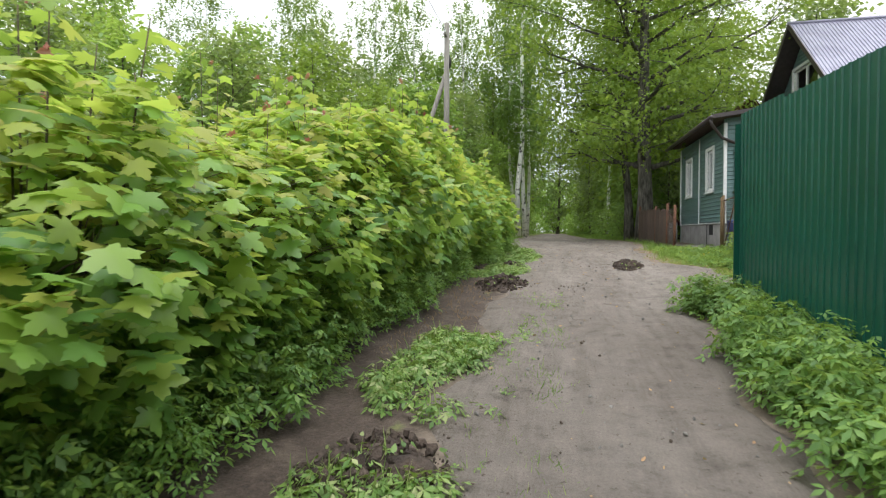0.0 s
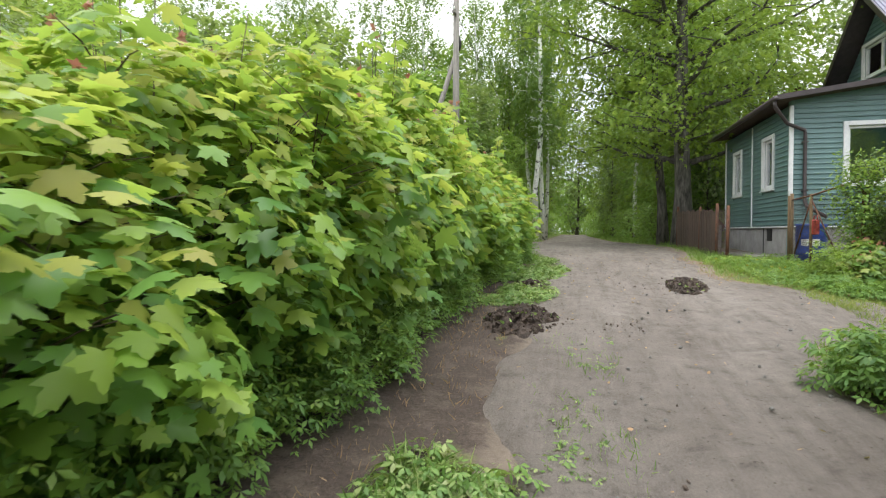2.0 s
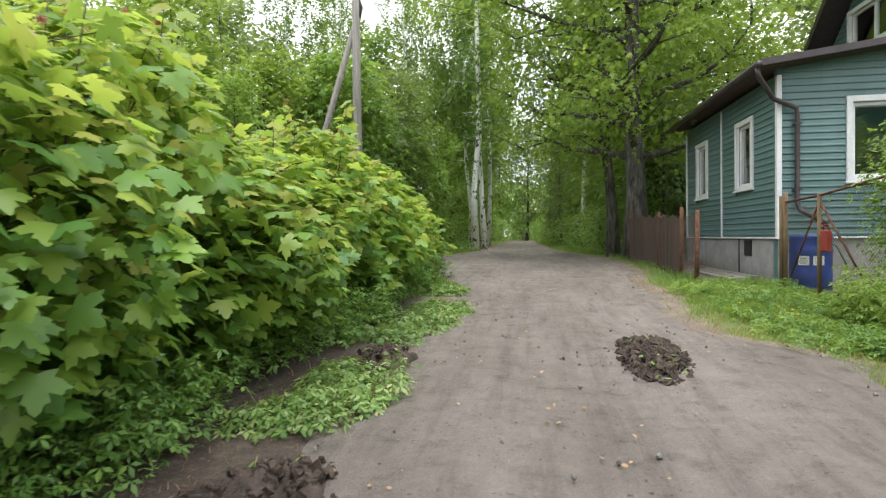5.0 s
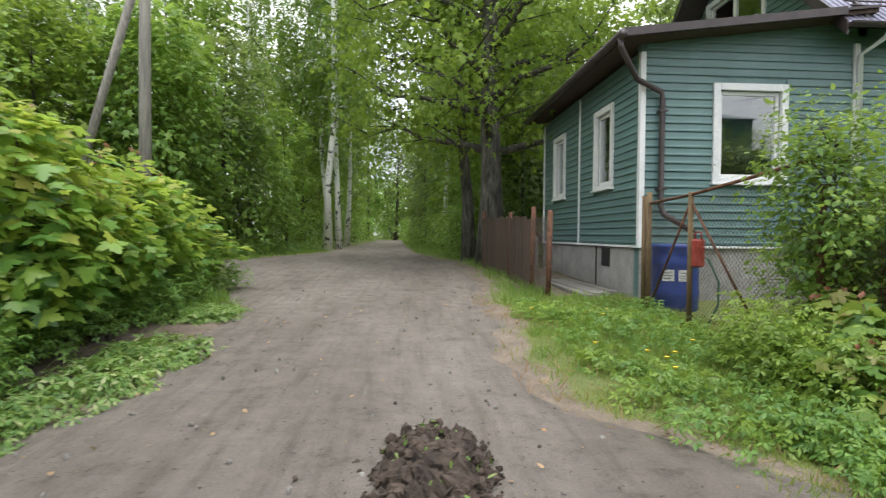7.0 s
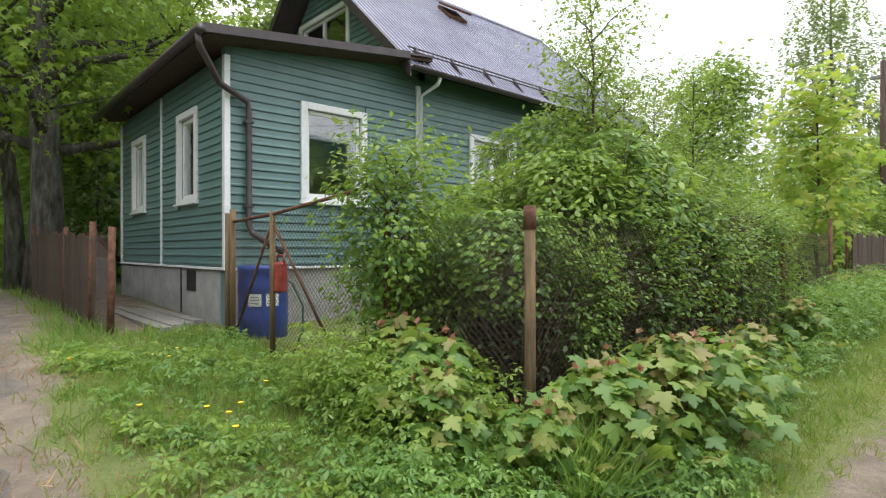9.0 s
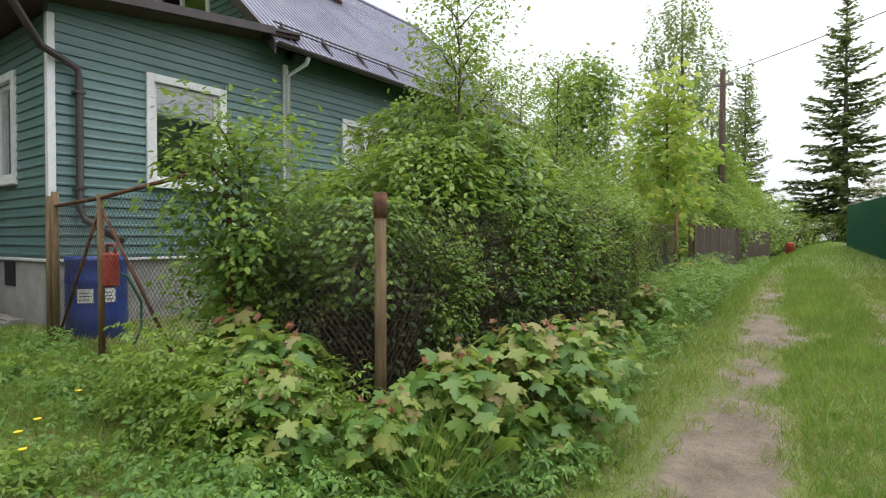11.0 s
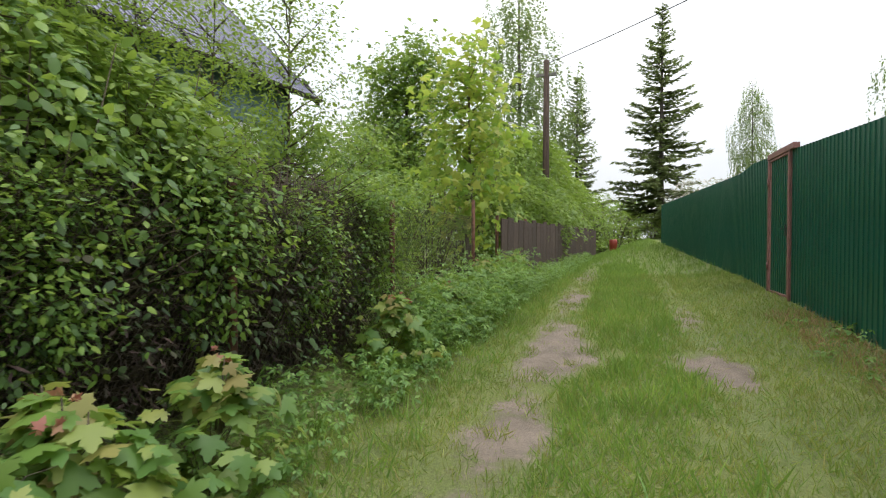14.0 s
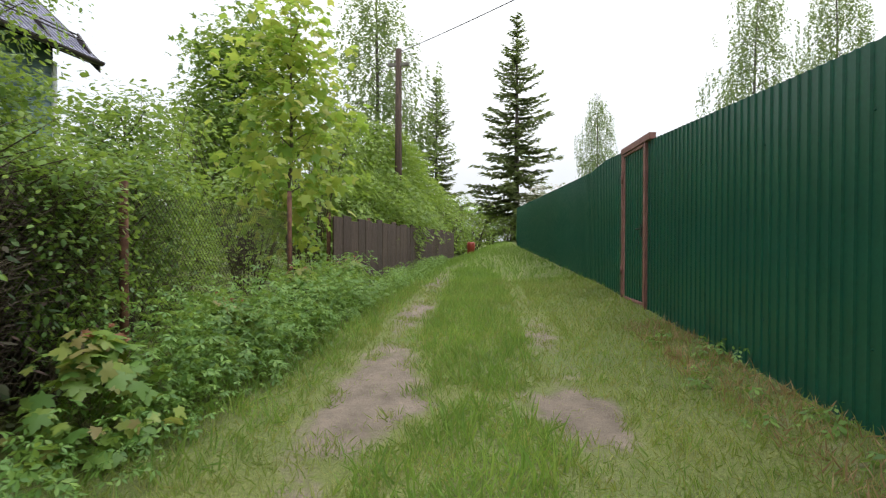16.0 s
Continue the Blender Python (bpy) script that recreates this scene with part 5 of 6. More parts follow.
def shrub(seed, height, radius, n, size, mat, name="shrub", label="", low=0.08, dark=None, shape=None, twigs=26, shell=0.25):
    g = np.random.default_rng(seed)
    root = empty(name, pose(0, 0, -50), label, "shrub")
    pos, nor, tip, u = dome_leaves(g, n, height, radius, low, 0.85, 0.3, shell)
    st = Tubes()
    for k in range(twigs):
        a = g.uniform(0, 2 * math.pi)
        r, h = radius * g.uniform(0.15, 0.85), height * g.uniform(0.6, 1.0)
        w = g.uniform(-0.12, 0.12)
        st.add([(0.15 * radius * math.cos(a), 0.15 * radius * math.sin(a), 0), (0.5 * r * math.cos(a + w), 0.5 * r * math.sin(a + w), 0.45 * h), (r * math.cos(a), r * math.sin(a), h)], [0.016, 0.010, 0.003], 4)
        for j in range(5):
            t = g.uniform(0.2, 0.95)
            p = Vector((r * math.cos(a) * t, r * math.sin(a) * t, h * t))
            b = a + g.uniform(-1.6, 1.6)
            st.add([p, p + Vector((math.cos(b), math.sin(b), g.uniform(-0.1, 0.7))) * g.uniform(0.2, 0.5)], [0.006, 0.002], 3)
    st.link("branchwork", TWIG, root)["kind"] = "stuff"
    sz = size * g.uniform(0.55, 1.35, n)
    leaf_mesh("leaves", pos, nor, tip, sz, shape or OVATE, mat, root)
    return root


# overgrown hedge behind the wire fence
SH = [shrub(51 + k, 2.3, 0.95, 4200, 0.084, (SHRUB, SHRUB_LIGHT)[k], "hedge_shrub", "overgrown dense green shrub pressing through a wire fence", 0.46, twigs=60) for k in range(2)]
# low twiggy filler; its dark leaf colour paints the shade inside the hedge
SD = shrub(57, 1.6, 0.8, 700, 0.07, SHRUB_SHADED, "hedge_shrub", "twiggy shrub darkened like hedge shade, behind a rusty wire fence", 0.05, twigs=170)
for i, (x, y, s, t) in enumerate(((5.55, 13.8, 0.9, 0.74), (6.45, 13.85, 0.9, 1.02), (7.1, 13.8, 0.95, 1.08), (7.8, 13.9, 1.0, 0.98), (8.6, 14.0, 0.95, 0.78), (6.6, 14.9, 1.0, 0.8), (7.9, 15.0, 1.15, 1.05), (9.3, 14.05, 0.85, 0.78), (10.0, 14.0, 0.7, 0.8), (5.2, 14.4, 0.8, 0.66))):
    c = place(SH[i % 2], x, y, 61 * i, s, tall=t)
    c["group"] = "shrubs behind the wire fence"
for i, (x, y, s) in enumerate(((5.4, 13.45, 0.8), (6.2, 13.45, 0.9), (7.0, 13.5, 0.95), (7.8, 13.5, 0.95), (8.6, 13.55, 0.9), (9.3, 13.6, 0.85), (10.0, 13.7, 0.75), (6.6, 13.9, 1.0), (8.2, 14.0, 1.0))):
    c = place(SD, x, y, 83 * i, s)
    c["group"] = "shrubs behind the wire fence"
drop_template(SD)
DH = shrub(58, 1.75, 0.62, 2200, 0.085, DEAD_NEEDLE, "dead_hedge", "dead brown twiggy spruce hedge behind the wire fence", 0.03, shape=NEEDLE, twigs=230, shell=0.1)
for i, (x, y, s, t) in enumerate(((7.3, 13.5, 0.9, 1.0), (8.0, 13.55, 1.0, 1.0), (8.7, 13.6, 1.0, 1.02), (9.4, 13.65, 1.0, 1.0), (10.1, 13.65, 0.9, 1.05), (6.5, 13.5, 0.9, 0.9))):
    c = place(DH, x, y, 53 * i, s, tall=t)
    c["group"] = "dead hedge behind the wire fence"
drop_template(DH)


def branch_tree(seed, height, trunk_r, crown_lo, crown_w, limbs, n, size, leafmat, bark, name="tree", label="", category="tree", droop=0.0, shape=None, lean=0.0, clump=0.35, rise=0.45, limb_r=0.35, sides=8, peak=0.45, trunk_bend=0.02):
    """A tapered trunk, limbs with side branches, and leaves clustered along them."""
    g = np.random.default_rng(seed)
    root = empty(name, pose(0, 0, -50), label, category)
    tr, br = Tubes(), Tubes()
    zs = np.linspace(0, 1, 9)
    bx, by = np.cumsum(g.normal(0, trunk_bend, 9)) * height * 0.3, np.cumsum(g.normal(0, trunk_bend, 9)) * height * 0.3
    bx, by = (bx - bx[0]) + lean * zs * height, by - by[0]
    rad = trunk_r * ((1 - zs) ** 0.8 * 0.93 + 0.07)
    rad[0] *= 1.35
    tr.add([(bx[i], by[i], zs[i] * height) for i in range(9)], list(rad), sides)

    def at(f):
        return Vector((np.interp(f, zs, bx), np.interp(f, zs, by), f * height))

    pts, wts = [], []
    for k in range(limbs):
        f = crown_lo + (0.97 - crown_lo) * ((k + g.uniform(0, 0.9)) / limbs)
        a = 2.4 * k + g.uniform(-0.5, 0.5)
        v = (f - crown_lo) / (1 - crown_lo)
        prof = (0.55 + 0.45 * v / peak) if v < peak else max(0.12, math.sqrt(max(0.0, 1 - ((v - peak) / (1 - peak)) ** 2)))
        L = crown_w * prof * g.uniform(0.75, 1.15)
        p0 = at(f)
        d = Vector((math.cos(a), math.sin(a), rise + 0.5 * v)).normalized()
        r0 = max(0.012, float(np.interp(f, zs, rad)) * limb_r)
        line = [p0]
        for s in (0.25, 0.5, 0.75, 1.0):
            wob = Vector((g.normal(0, 0.06), g.normal(0, 0.06), g.normal(0, 0.05))) * L
            line.append(p0 + d * (L * s) + wob * s + Vector((0, 0, -droop * L * s * s)))
        br.add(line, [r0, r0 * 0.75, r0 * 0.5, r0 * 0.3, r0 * 0.1], 5)
        for s in range(1, 5):
            pts.append(line[s])
            wts.append(L)
            for q in range(2):
                b = a + g.choice([-1, 1]) * g.uniform(0.5, 1.2)
                m = L * g.uniform(0.18, 0.4)
                e = line[s] + Vector((math.cos(b), math.sin(b), g.uniform(-0.1, 0.6) - droop)) * m
                br.add([line[s], e], [r0 * 0.25, r0 * 0.06], 3)
                pts += [e, (e + line[s]) / 2]
                wts += [L * 0.8, L * 0.6]
    tr.link("trunk", bark, root)
    br.link("branchwork", bark, root)["kind"] = "stuff"
    P = np.array([tuple(p) for p in pts])
    W = np.array(wts) * g.uniform(0.4, 1.6, len(wts))
    idx = g.choice(len(P), n, p=W / W.sum())
    off = g.normal(0, 1, (n, 3)) * clump * np.array([[1, 1, 0.75]])
    if droop:
        off[:, 2] -= np.abs(g.normal(0, 1, n)) * droop * clump * 2.2
    if droop > 0.5:
        k = 16
        m = n // k
        start = (P[idx[:m]] + g.normal(0, clump * 0.6, (m, 3)))[:, None, :]
        down = np.linspace(0, 1, k)[None, :, None] * g.uniform(0.5, 1.7, (m, 1, 1)) * droop * 1.6
        strand = np.repeat(start, k, 1) + g.normal(0, 0.05, (m, k, 3))
        strand[:, :, 2] -= down[:, :, 0]
        off = np.zeros((m * k, 3))
        P, idx, n = strand.reshape(-1, 3), np.arange(m * k), m * k
    pos = P[idx] + off
    out = unit(pos - np.array([[0, 0, height * (crown_lo + 0.3)]]))
    nor = out * 0.4 + np.array([[0, 0, 0.7]]) + g.normal(0, 0.45, (n, 3))
    tip = out * 0.5 + np.array([[0, 0, -0.5 - droop]]) + g.normal(0, 0.5, (n, 3))
    leaf_mesh("crown", pos, nor, tip, size * g.uniform(0.6, 1.4, n), shape or TUFT, leafmat, root)
    return root


# tall airy shoots out of the hedge
SPRIG = branch_tree(61, 3.9, 0.03, 0.35, 0.75, 20, 4200, 0.046, SHRUB_LIGHT, TWIG, "bird_cherry", "slender bird cherry rising from the hedge", "tree", shape=OVATE, clump=0.13, rise=0.7)
for x, y, s in ((7.1, 13.9, 1.0), (7.7, 14.3, 0.9), (8.3, 14.2, 0.82), (9.1, 14.3, 0.84), (9.95, 14.2, 0.95)):
    place(SPRIG, x, y, x * 90, s)
ROWAN = branch_tree(62, 2.3, 0.03, 0.30, 0.62, 20, 4600, 0.062, SHRUB, TWIG, "rowan_sapling", "small bushy rowan sapling at the wire fence", "tree", shape=OVATE, clump=0.16, rise=0.6)
place(ROWAN, 4.68, 14.1, 20, 0.84)
for k in range(5):
    # leafy shoots pressing out through the wire
    place(ROWAN, 5.7 + 1.05 * k, 13.12 + 0.03 * k, 57 * k, 0.55 + 0.22 * ((k * 7) % 5) / 4, "slender leafy shoots growing out through the wire fence")
place(ROWAN, 9.9, 13.6, 120, 0.7)
place(ROWAN, 11.2, 13.7, 190, 0.75)
place(ROWAN, 10.6, 14.6, 250, 1.0)
place(ROWAN, 12.4, 14.8, 80, 1.05)
for t in (SPRIG, ROWAN):
    drop_template(t)
LS = [shrub(71 + k, 2.6, 1.3, 1900, 0.105, SHRUB_LIGHT, "garden_shrub", "light green leafy garden shrub behind the fence", 0.08) for k in range(2)]
for i, (x, y, s, t) in enumerate(((11.2, 14.6, 0.6, 0.65), (12.6, 14.7, 0.7, 0.7), (10.4, 15.6, 0.8, 0.7), (12.3, 15.9, 0.9, 0.8), (13.6, 15.0, 0.6, 0.7), (11.4, 17.2, 1.0, 0.9), (14.2, 16.2, 0.9, 0.85), (16.5, 15.4, 0.95, 0.95), (19.5, 15.6, 1.25, 1.25), (36, 15.6, 1.5, 1.0), (18, 18.5, 1.3, 1.2), (23, 19, 1.6, 1.2), (41, 15, 1.5, 1.0), (44, 13.8, 1.3, 0.8), (47, 11.6, 1.0, 0.7), (50, 13, 1.3, 0.8), (46.5, 9.8, 0.9, 0.8), (52, 9.5, 1.4, 0.8))):
    c = place(LS[i % 2], x, y, 50 * i, s, tall=t)
    c["group"] = "shrubs along the lane gardens"
for t in (*LS, *SH):
    drop_template(t)
WILLOW = shrub(75, 4.6, 2.1, 12000, 0.15, SHRUB_LIGHT, "garden_willow", "tall rounded light green willow bush over the board fence", 0.12, shape=SIMPLE, twigs=24)
for x, y, s, t in ((21.4, 15.3, 0.75, 0.8), (23.4, 14.9, 0.7, 0.95), (24.9, 15.6, 1.0, 1.05), (28.5, 15.8, 1.0, 1.05), (33.5, 15.9, 0.95, 0.95)):
    c = place(WILLOW, x, y, 40 * x, s, tall=t)
    c["group"] = "willow bushes over the board fence"
drop_template(WILLOW)
YOUNG_MAPLE = branch_tree(81, 4.6, 0.045, 0.22, 0.85, 24, 1500, 0.14, MAPLE_YOUNG, TWIG, "young_maple", "tall slim young maple with yellow-green leaves", "tree", shape=MAPLE_FAR, clump=0.2, rise=0.5, peak=0.3)
place(YOUNG_MAPLE, 14.6, 13.75, 0, 1.0)
drop_template(YOUNG_MAPLE)
ROUND = branch_tree(82, 7.2, 0.14, 0.16, 1.75, 30, 8500, 0.20, SHRUB, BARK, "garden_oak", "round-crowned green oak behind the garden fence", "tree", clump=0.33)
place(ROUND, 23.5, 19.3, 0, 1.04)
place(ROUND, 17.5, 22.5, 140, 0.72)
place(ROUND, 25.5, 22, 70, 0.75)
drop_template(ROUND)

# ---- the oak by the house, birches and the forest ----
OAK = branch_tree(91, 15.5, 0.30, 0.17, 6.0, 44, 34000, 0.17, OAK_LEAF, OAK_BARK, "oak_tree", "big old oak with a thick grey trunk and spreading limbs", "tree", clump=0.36, rise=0.22, limb_r=0.5, sides=14, peak=0.35, trunk_bend=0.01)
place(OAK, 3.62, 24.3, 0, 1.0)
OAK2 = branch_tree(92, 14, 0.19, 0.22, 3.8, 24, 7000, 0.22, OAK_LEAF, OAK_BARK, "oak_tree", "dark second oak close beside the big one", "tree", clump=0.5, rise=0.3, limb_r=0.45, sides=10)
place(OAK2, 3.35, 26.6, 30, 1.0)
drop_template(OAK)
drop_template(OAK2)
BI = [branch_tree(95 + k, 19, 0.135, 0.26, 2.3, 34, 6400, 0.19, BIRCH_LEAF, BIRCH, "birch_tree", "tall slender birch with white bark and hanging twigs", "birch", droop=0.55, shape=SIMPLE, clump=0.34, rise=0.55, sides=9, limb_r=0.28, lean=0.01 * k) for k in range(2)]
for i, (x, y, s) in enumerate(((-2.15, 36.8, 1.3), (-1.75, 37.8, 1.1), (-2.7, 40, 1.0), (-1.9, 43, 1.05), (-3.4, 47, 1.1), (-5.2, 35.0, 0.95), (-7.5, 32.5, 0.9), (-9.5, 30.0, 0.95), (-12.5, 26, 0.8), (-13.5, 31, 0.95), (-17, 27, 0.85), (-16, 36, 1.1), (-20, 23, 0.8), (-10.5, 40, 1.1), (-6.5, 43, 1.1), (-22, 30, 0.95), (4.2, 44, 1.05), (3.6, 38, 0.95))):
    c = place(BI[i % 2], x, y, 97 * i, s * (0.84 if x < -4 else 1.0))
    c["group"] = "birches at the forest edge"
FT = [branch_tree(101 + k, 12.5, 0.15, 0.12, 2.9, 30, 4000, 0.35, (FOREST_LEAF, SHRUB_LIGHT, GREY_LEAF)[k], BARK, "forest_tree", "leafy deciduous forest tree in fresh spring green", "tree", shape=SIMPLE, clump=0.40, rise=0.5) for k in range(3)]
fg = np.random.default_rng(77)
spots = [(-6.2, 27.5, 0.62), (-8.0, 25.0, 0.6), (-5.0, 31.0, 0.72), (-9.5, 22.5, 0.62), (-11, 28, 0.8), (-7.5, 36, 0.95), (-11.5, 34, 0.95), (-14, 22, 0.72), (-16.5, 18.5, 0.72), (-13, 16, 0.62), (-18, 13, 0.75), (-11.5, 12, 0.5), (-15, 8, 0.65), (-10.5, 18.5, 0.6), (-20, 19, 0.9), (-24, 24, 1.0), (-19, 33, 1.0), (-25, 14, 0.95), (-22, 8, 0.85), (-4.2, 41, 0.95), (-5.5, 49, 1.0), (-2.9, 53, 0.95), (-4.5, 59, 1.0), (5.2, 30, 0.75), (6.2, 34, 0.85), (4.6, 41, 0.8), (6.5, 45, 1.0), (4.2, 50, 0.85), (4.0, 57, 0.9), (7.5, 38.5, 1.0), (9, 33, 0.9), (11.5, 29.5, 0.8), (10, 41, 1.1), (0.5, 72, 1.1), (-2.5, 70, 1.1), (3.5, 69, 1.1), (-6, 66, 1.1), (7, 63, 1.1), (-9, 55, 1.15), (-14, 46, 1.15), (-22, 42, 1.2), (10, 54, 1.1), (15, 36, 0.9), (-30, 33, 1.2), (-31, 20, 1.1), (-28, 4, 0.95), (-14, 1.5, 0.7), (-20, -4, 0.9), (-9, -4, 0.6), (5.2, 27.3, 0.42), (4.4, 33.0, 0.5), (2.9, 46, 0.5), (-3.6, 34.2, 0.45), (-8.6, 19.0, 0.42), (-7.0, 21.5, 0.38)]
for i, (x, y, s) in enumerate(spots):
    c = place(FT[(i * 7 + i // 3) % 3], x, y, fg.uniform(0, 360), s * (0.92 if x < -4 else 1.0) * fg.uniform(0.93, 1.07), tall=fg.uniform(0.95, 1.15))
    c["group"] = "trees of the forest"
YT = [shrub(141 + k, 6.5, 2.1, 3600, 0.27, (FOREST_LEAF, SHRUB_LIGHT)[k], "young_forest_tree", "dense young tree in fresh bright green, leafy to the ground", 0.04, shape=TUFT, twigs=20) for k in range(2)]
for i, (x, y, s, t) in enumerate(((-6.1, 27.6, 1.0, 1.15), (-8.6, 26.3, 1.0, 1.0), (-4.7, 31.2, 0.85, 0.95), (-10.8, 24.6, 1.05, 1.0), (-7.4, 31.0, 1.0, 1.1), (-9.0, 21.5, 0.8, 0.8), (5.4, 29.0, 0.85, 0.85), (5.0, 33.2, 0.9, 1.0), (5.4, 37.5, 1.0, 1.1), (4.8, 43, 1.0, 1.1), (-4.3, 47, 1.0, 1.1), (4.2, 50, 1.0, 1.1), (-13.5, 22, 1.1, 1.1), (7.6, 27.6, 0.8, 0.8))):
    c = place(YT[i % 2], x, y, 67 * i, s, tall=t)
    c["group"] = "young trees at the forest edge"
for t in YT:
    drop_template(t)
# forest floor scrub, closing the view under the crowns
FS = shrub(111, 2.2, 1.5, 1500, 0.18, FOREST_LEAF, "forest_shrub", "leafy green shrub at the forest edge", 0.04, shape=SIMPLE, twigs=14)
sp = [(-4.6, 24.8, 0.6), (-5.6, 29, 0.9), (-4.2, 33, 0.9), (-7, 31.5, 1.1), (-9, 27, 1.1), (-7.3, 26.5, 0.9), (-3.6, 38, 0.9), (-3.4, 45, 1.0), (-5, 38, 1.2), (-2.9, 51, 1.0), (-3.0, 58, 1.1), (3.6, 29.2, 0.75), (4.0, 32, 0.9), (3.4, 36, 0.8), (3.6, 41.5, 1.0), (3.0, 48, 1.0), (3.0, 55, 1.1), (5, 37, 1.2), (-11, 24, 1.2), (-12, 20, 1.2), (-9.5, 33.5, 1.3), (2.5, 62, 1.1), (-2.6, 64, 1.1), (0.4, 74, 1.6), (6.5, 31, 1.1), (8, 29, 1.0), (-13, 28, 1.3), (-16, 23, 1.3), (-6.3, 22.8, 0.7)]
for i, (x, y, s) in enumerate(sp):
    c = place(FS, x, y, 71 * i, s)
    c["group"] = "shrubs of the forest edge"
for t in (FS, *FT):
    drop_template(t)


def conifer(seed, height, width, name, label, levels=46, mat=None):
    g = np.random.default_rng(seed)
    root = empty(name, pose(0, 0, -50), label, "tree")
    tr, br = Tubes(), Tubes()
    tr.add([(0, 0, 0), (0, 0, height * 0.5), (0, 0, height)], [0.22, 0.12, 0.015], 8)
    pos, nor, tip, sz = [], [], [], []
    for k in range(levels):
        f = 0.05 + 0.94 * (k / levels)
        for j in range(6 if f < 0.8 else 5):
            a = g.uniform(0, 2 * math.pi)
            L = width * (1 - f) ** 0.85 * g.uniform(0.5, 1.2) + 0.15
            o = Vector((math.cos(a), math.sin(a), 0))
            p0 = Vector((0, 0, f * height))
            dz = -0.32 + 0.75 * f
            mid_ = p0 + o * (L * 0.55) + Vector((0, 0, L * (dz * 0.55 - 0.05)))
            end = p0 + o * L + Vector((0, 0, L * (dz + 0.08)))
            br.add([p0, mid_, end], [0.03, 0.018, 0.006], 3)
            side = Vector((-o.y, o.x, 0))
            for s in np.linspace(0.12, 1.0, max(5, int(L * 9))):
                q = p0.lerp(mid_, s / 0.55) if s < 0.55 else mid_.lerp(end, (s - 0.55) / 0.45)
                for sg in (-1, 1, 0):
                    pos.append(tuple(q))
                    tip.append(tuple(o * 0.7 + side * (sg * 0.9) + Vector((0, 0, -0.45 if sg else -0.1))))
                    nor.append((g.normal(0, 0.3), g.normal(0, 0.3), 1))
                    sz.append(g.uniform(0.25, 0.5) * (0.45 + 0.6 * (1 - f)))
    tr.link("trunk", BARK, root)
    br.link("branchwork", BARK, root)["kind"] = "stuff"
    leaf_mesh("crown", pos, nor, tip, sz, (NEEDLE[0] * np.array([[3.4, 1.15, 1]]), NEEDLE[1]), mat or SPRUCE_LEAF, root)
    return root


SP = conifer(121, 15.5, 3.5, "spruce_tree", "tall dark spruce with drooping branches")
place(SP, 50.0, 11.0, 0, 1.14)
place(SP, 48, 16.9, 60, 0.86)
place(SP, -17.5, 10.8, 20, 0.95)
drop_template(SP)
GB = branch_tree(125, 17, 0.2, 0.18, 4.1, 44, 16000, 0.22, GREY_LEAF, BARK, "weeping_birch", "tall weeping birch with hanging grey-green twigs", "birch", droop=0.75, clump=0.5, rise=0.6, shape=SIMPLE)
place(GB, 42.5, 20.3, 0, 1.05)
place(GB, 31.3, 1.2, 100, 0.46, tall=1.5)
place(GB, 33, -3.2, 200, 0.5, tall=1.5)
place(GB, 47, 5.1, 200, 0.42, tall=1.5)
drop_template(GB)
for t in BI:
    drop_template(t)
BL = shrub(131, 4.2, 2.6, 1600, 0.22, BLOSSOM, "blossoming_tree", "whitish blossoming fruit tree behind the fence", 0.2, shape=TUFT)
place(BL, 47, 8.3, 0, 1.0)
drop_template(BL)
FAR = shrub(133, 5.5, 4.0, 2200, 0.45, FOREST_LEAF, "distant_trees", "distant green tree group closing the view", 0.02, shape=SIMPLE, twigs=8)
for x, y, s in ((58, 15, 0.8), (60, 20, 1.0), (61, 9, 0.6), (52, 24, 1.2), (62, 3, 0.6), (38, 27, 1.0), (46, 30, 1.2), (0, 84, 1.3), (-9, 82, 1.5), (9, 82, 1.5), (-20, 70, 1.6), (20, 70, 1.6), (-32, 55, 1.6), (-40, 38, 1.6), (-42, 20, 1.6), (-40, 2, 1.5), (18, 52, 1.4), (30, 45, 1.5), (-4, 92, 1.6), (4, 95, 1.6)):
    c = place(FAR, x, y, x * 31, s)
    c["group"] = "trees beyond the lane"
drop_template(FAR)


# ---- wire fence, gate, barrel and other things near the house ----
def chain_link(name, parent, p, q, z0, z1, pitch=0.055):
    """Diagonal wires between two posts, both ways, clipped to the panel."""
    p, q = Vector((*p, 0)), Vector((*q, 0))
    L, H = (q - p).length, z1 - z0
    d = (q - p).normalized()
    side = Vector((-d.y, d.x, 0))
    t = Tubes()
    k = -H
    while k < L:
        for sgn in (0, 1):
            a0, a1 = max(k, 0.0), min(k + H, L)
            if a1 - a0 > 0.01:
                h0, h1 = a0 - k, a1 - k
                if sgn:
                    h0, h1 = H - h0, H - h1
                o = side * (0.004 if sgn else 0.0)
                t.add([p + d * a0 + o + Vector((0, 0, z0 + h0)), p + d * a1 + o + Vector((0, 0, z0 + h1))], 0.0019, 3)
        k += pitch
    return t.link(name, WIRE, parent, smooth=False)


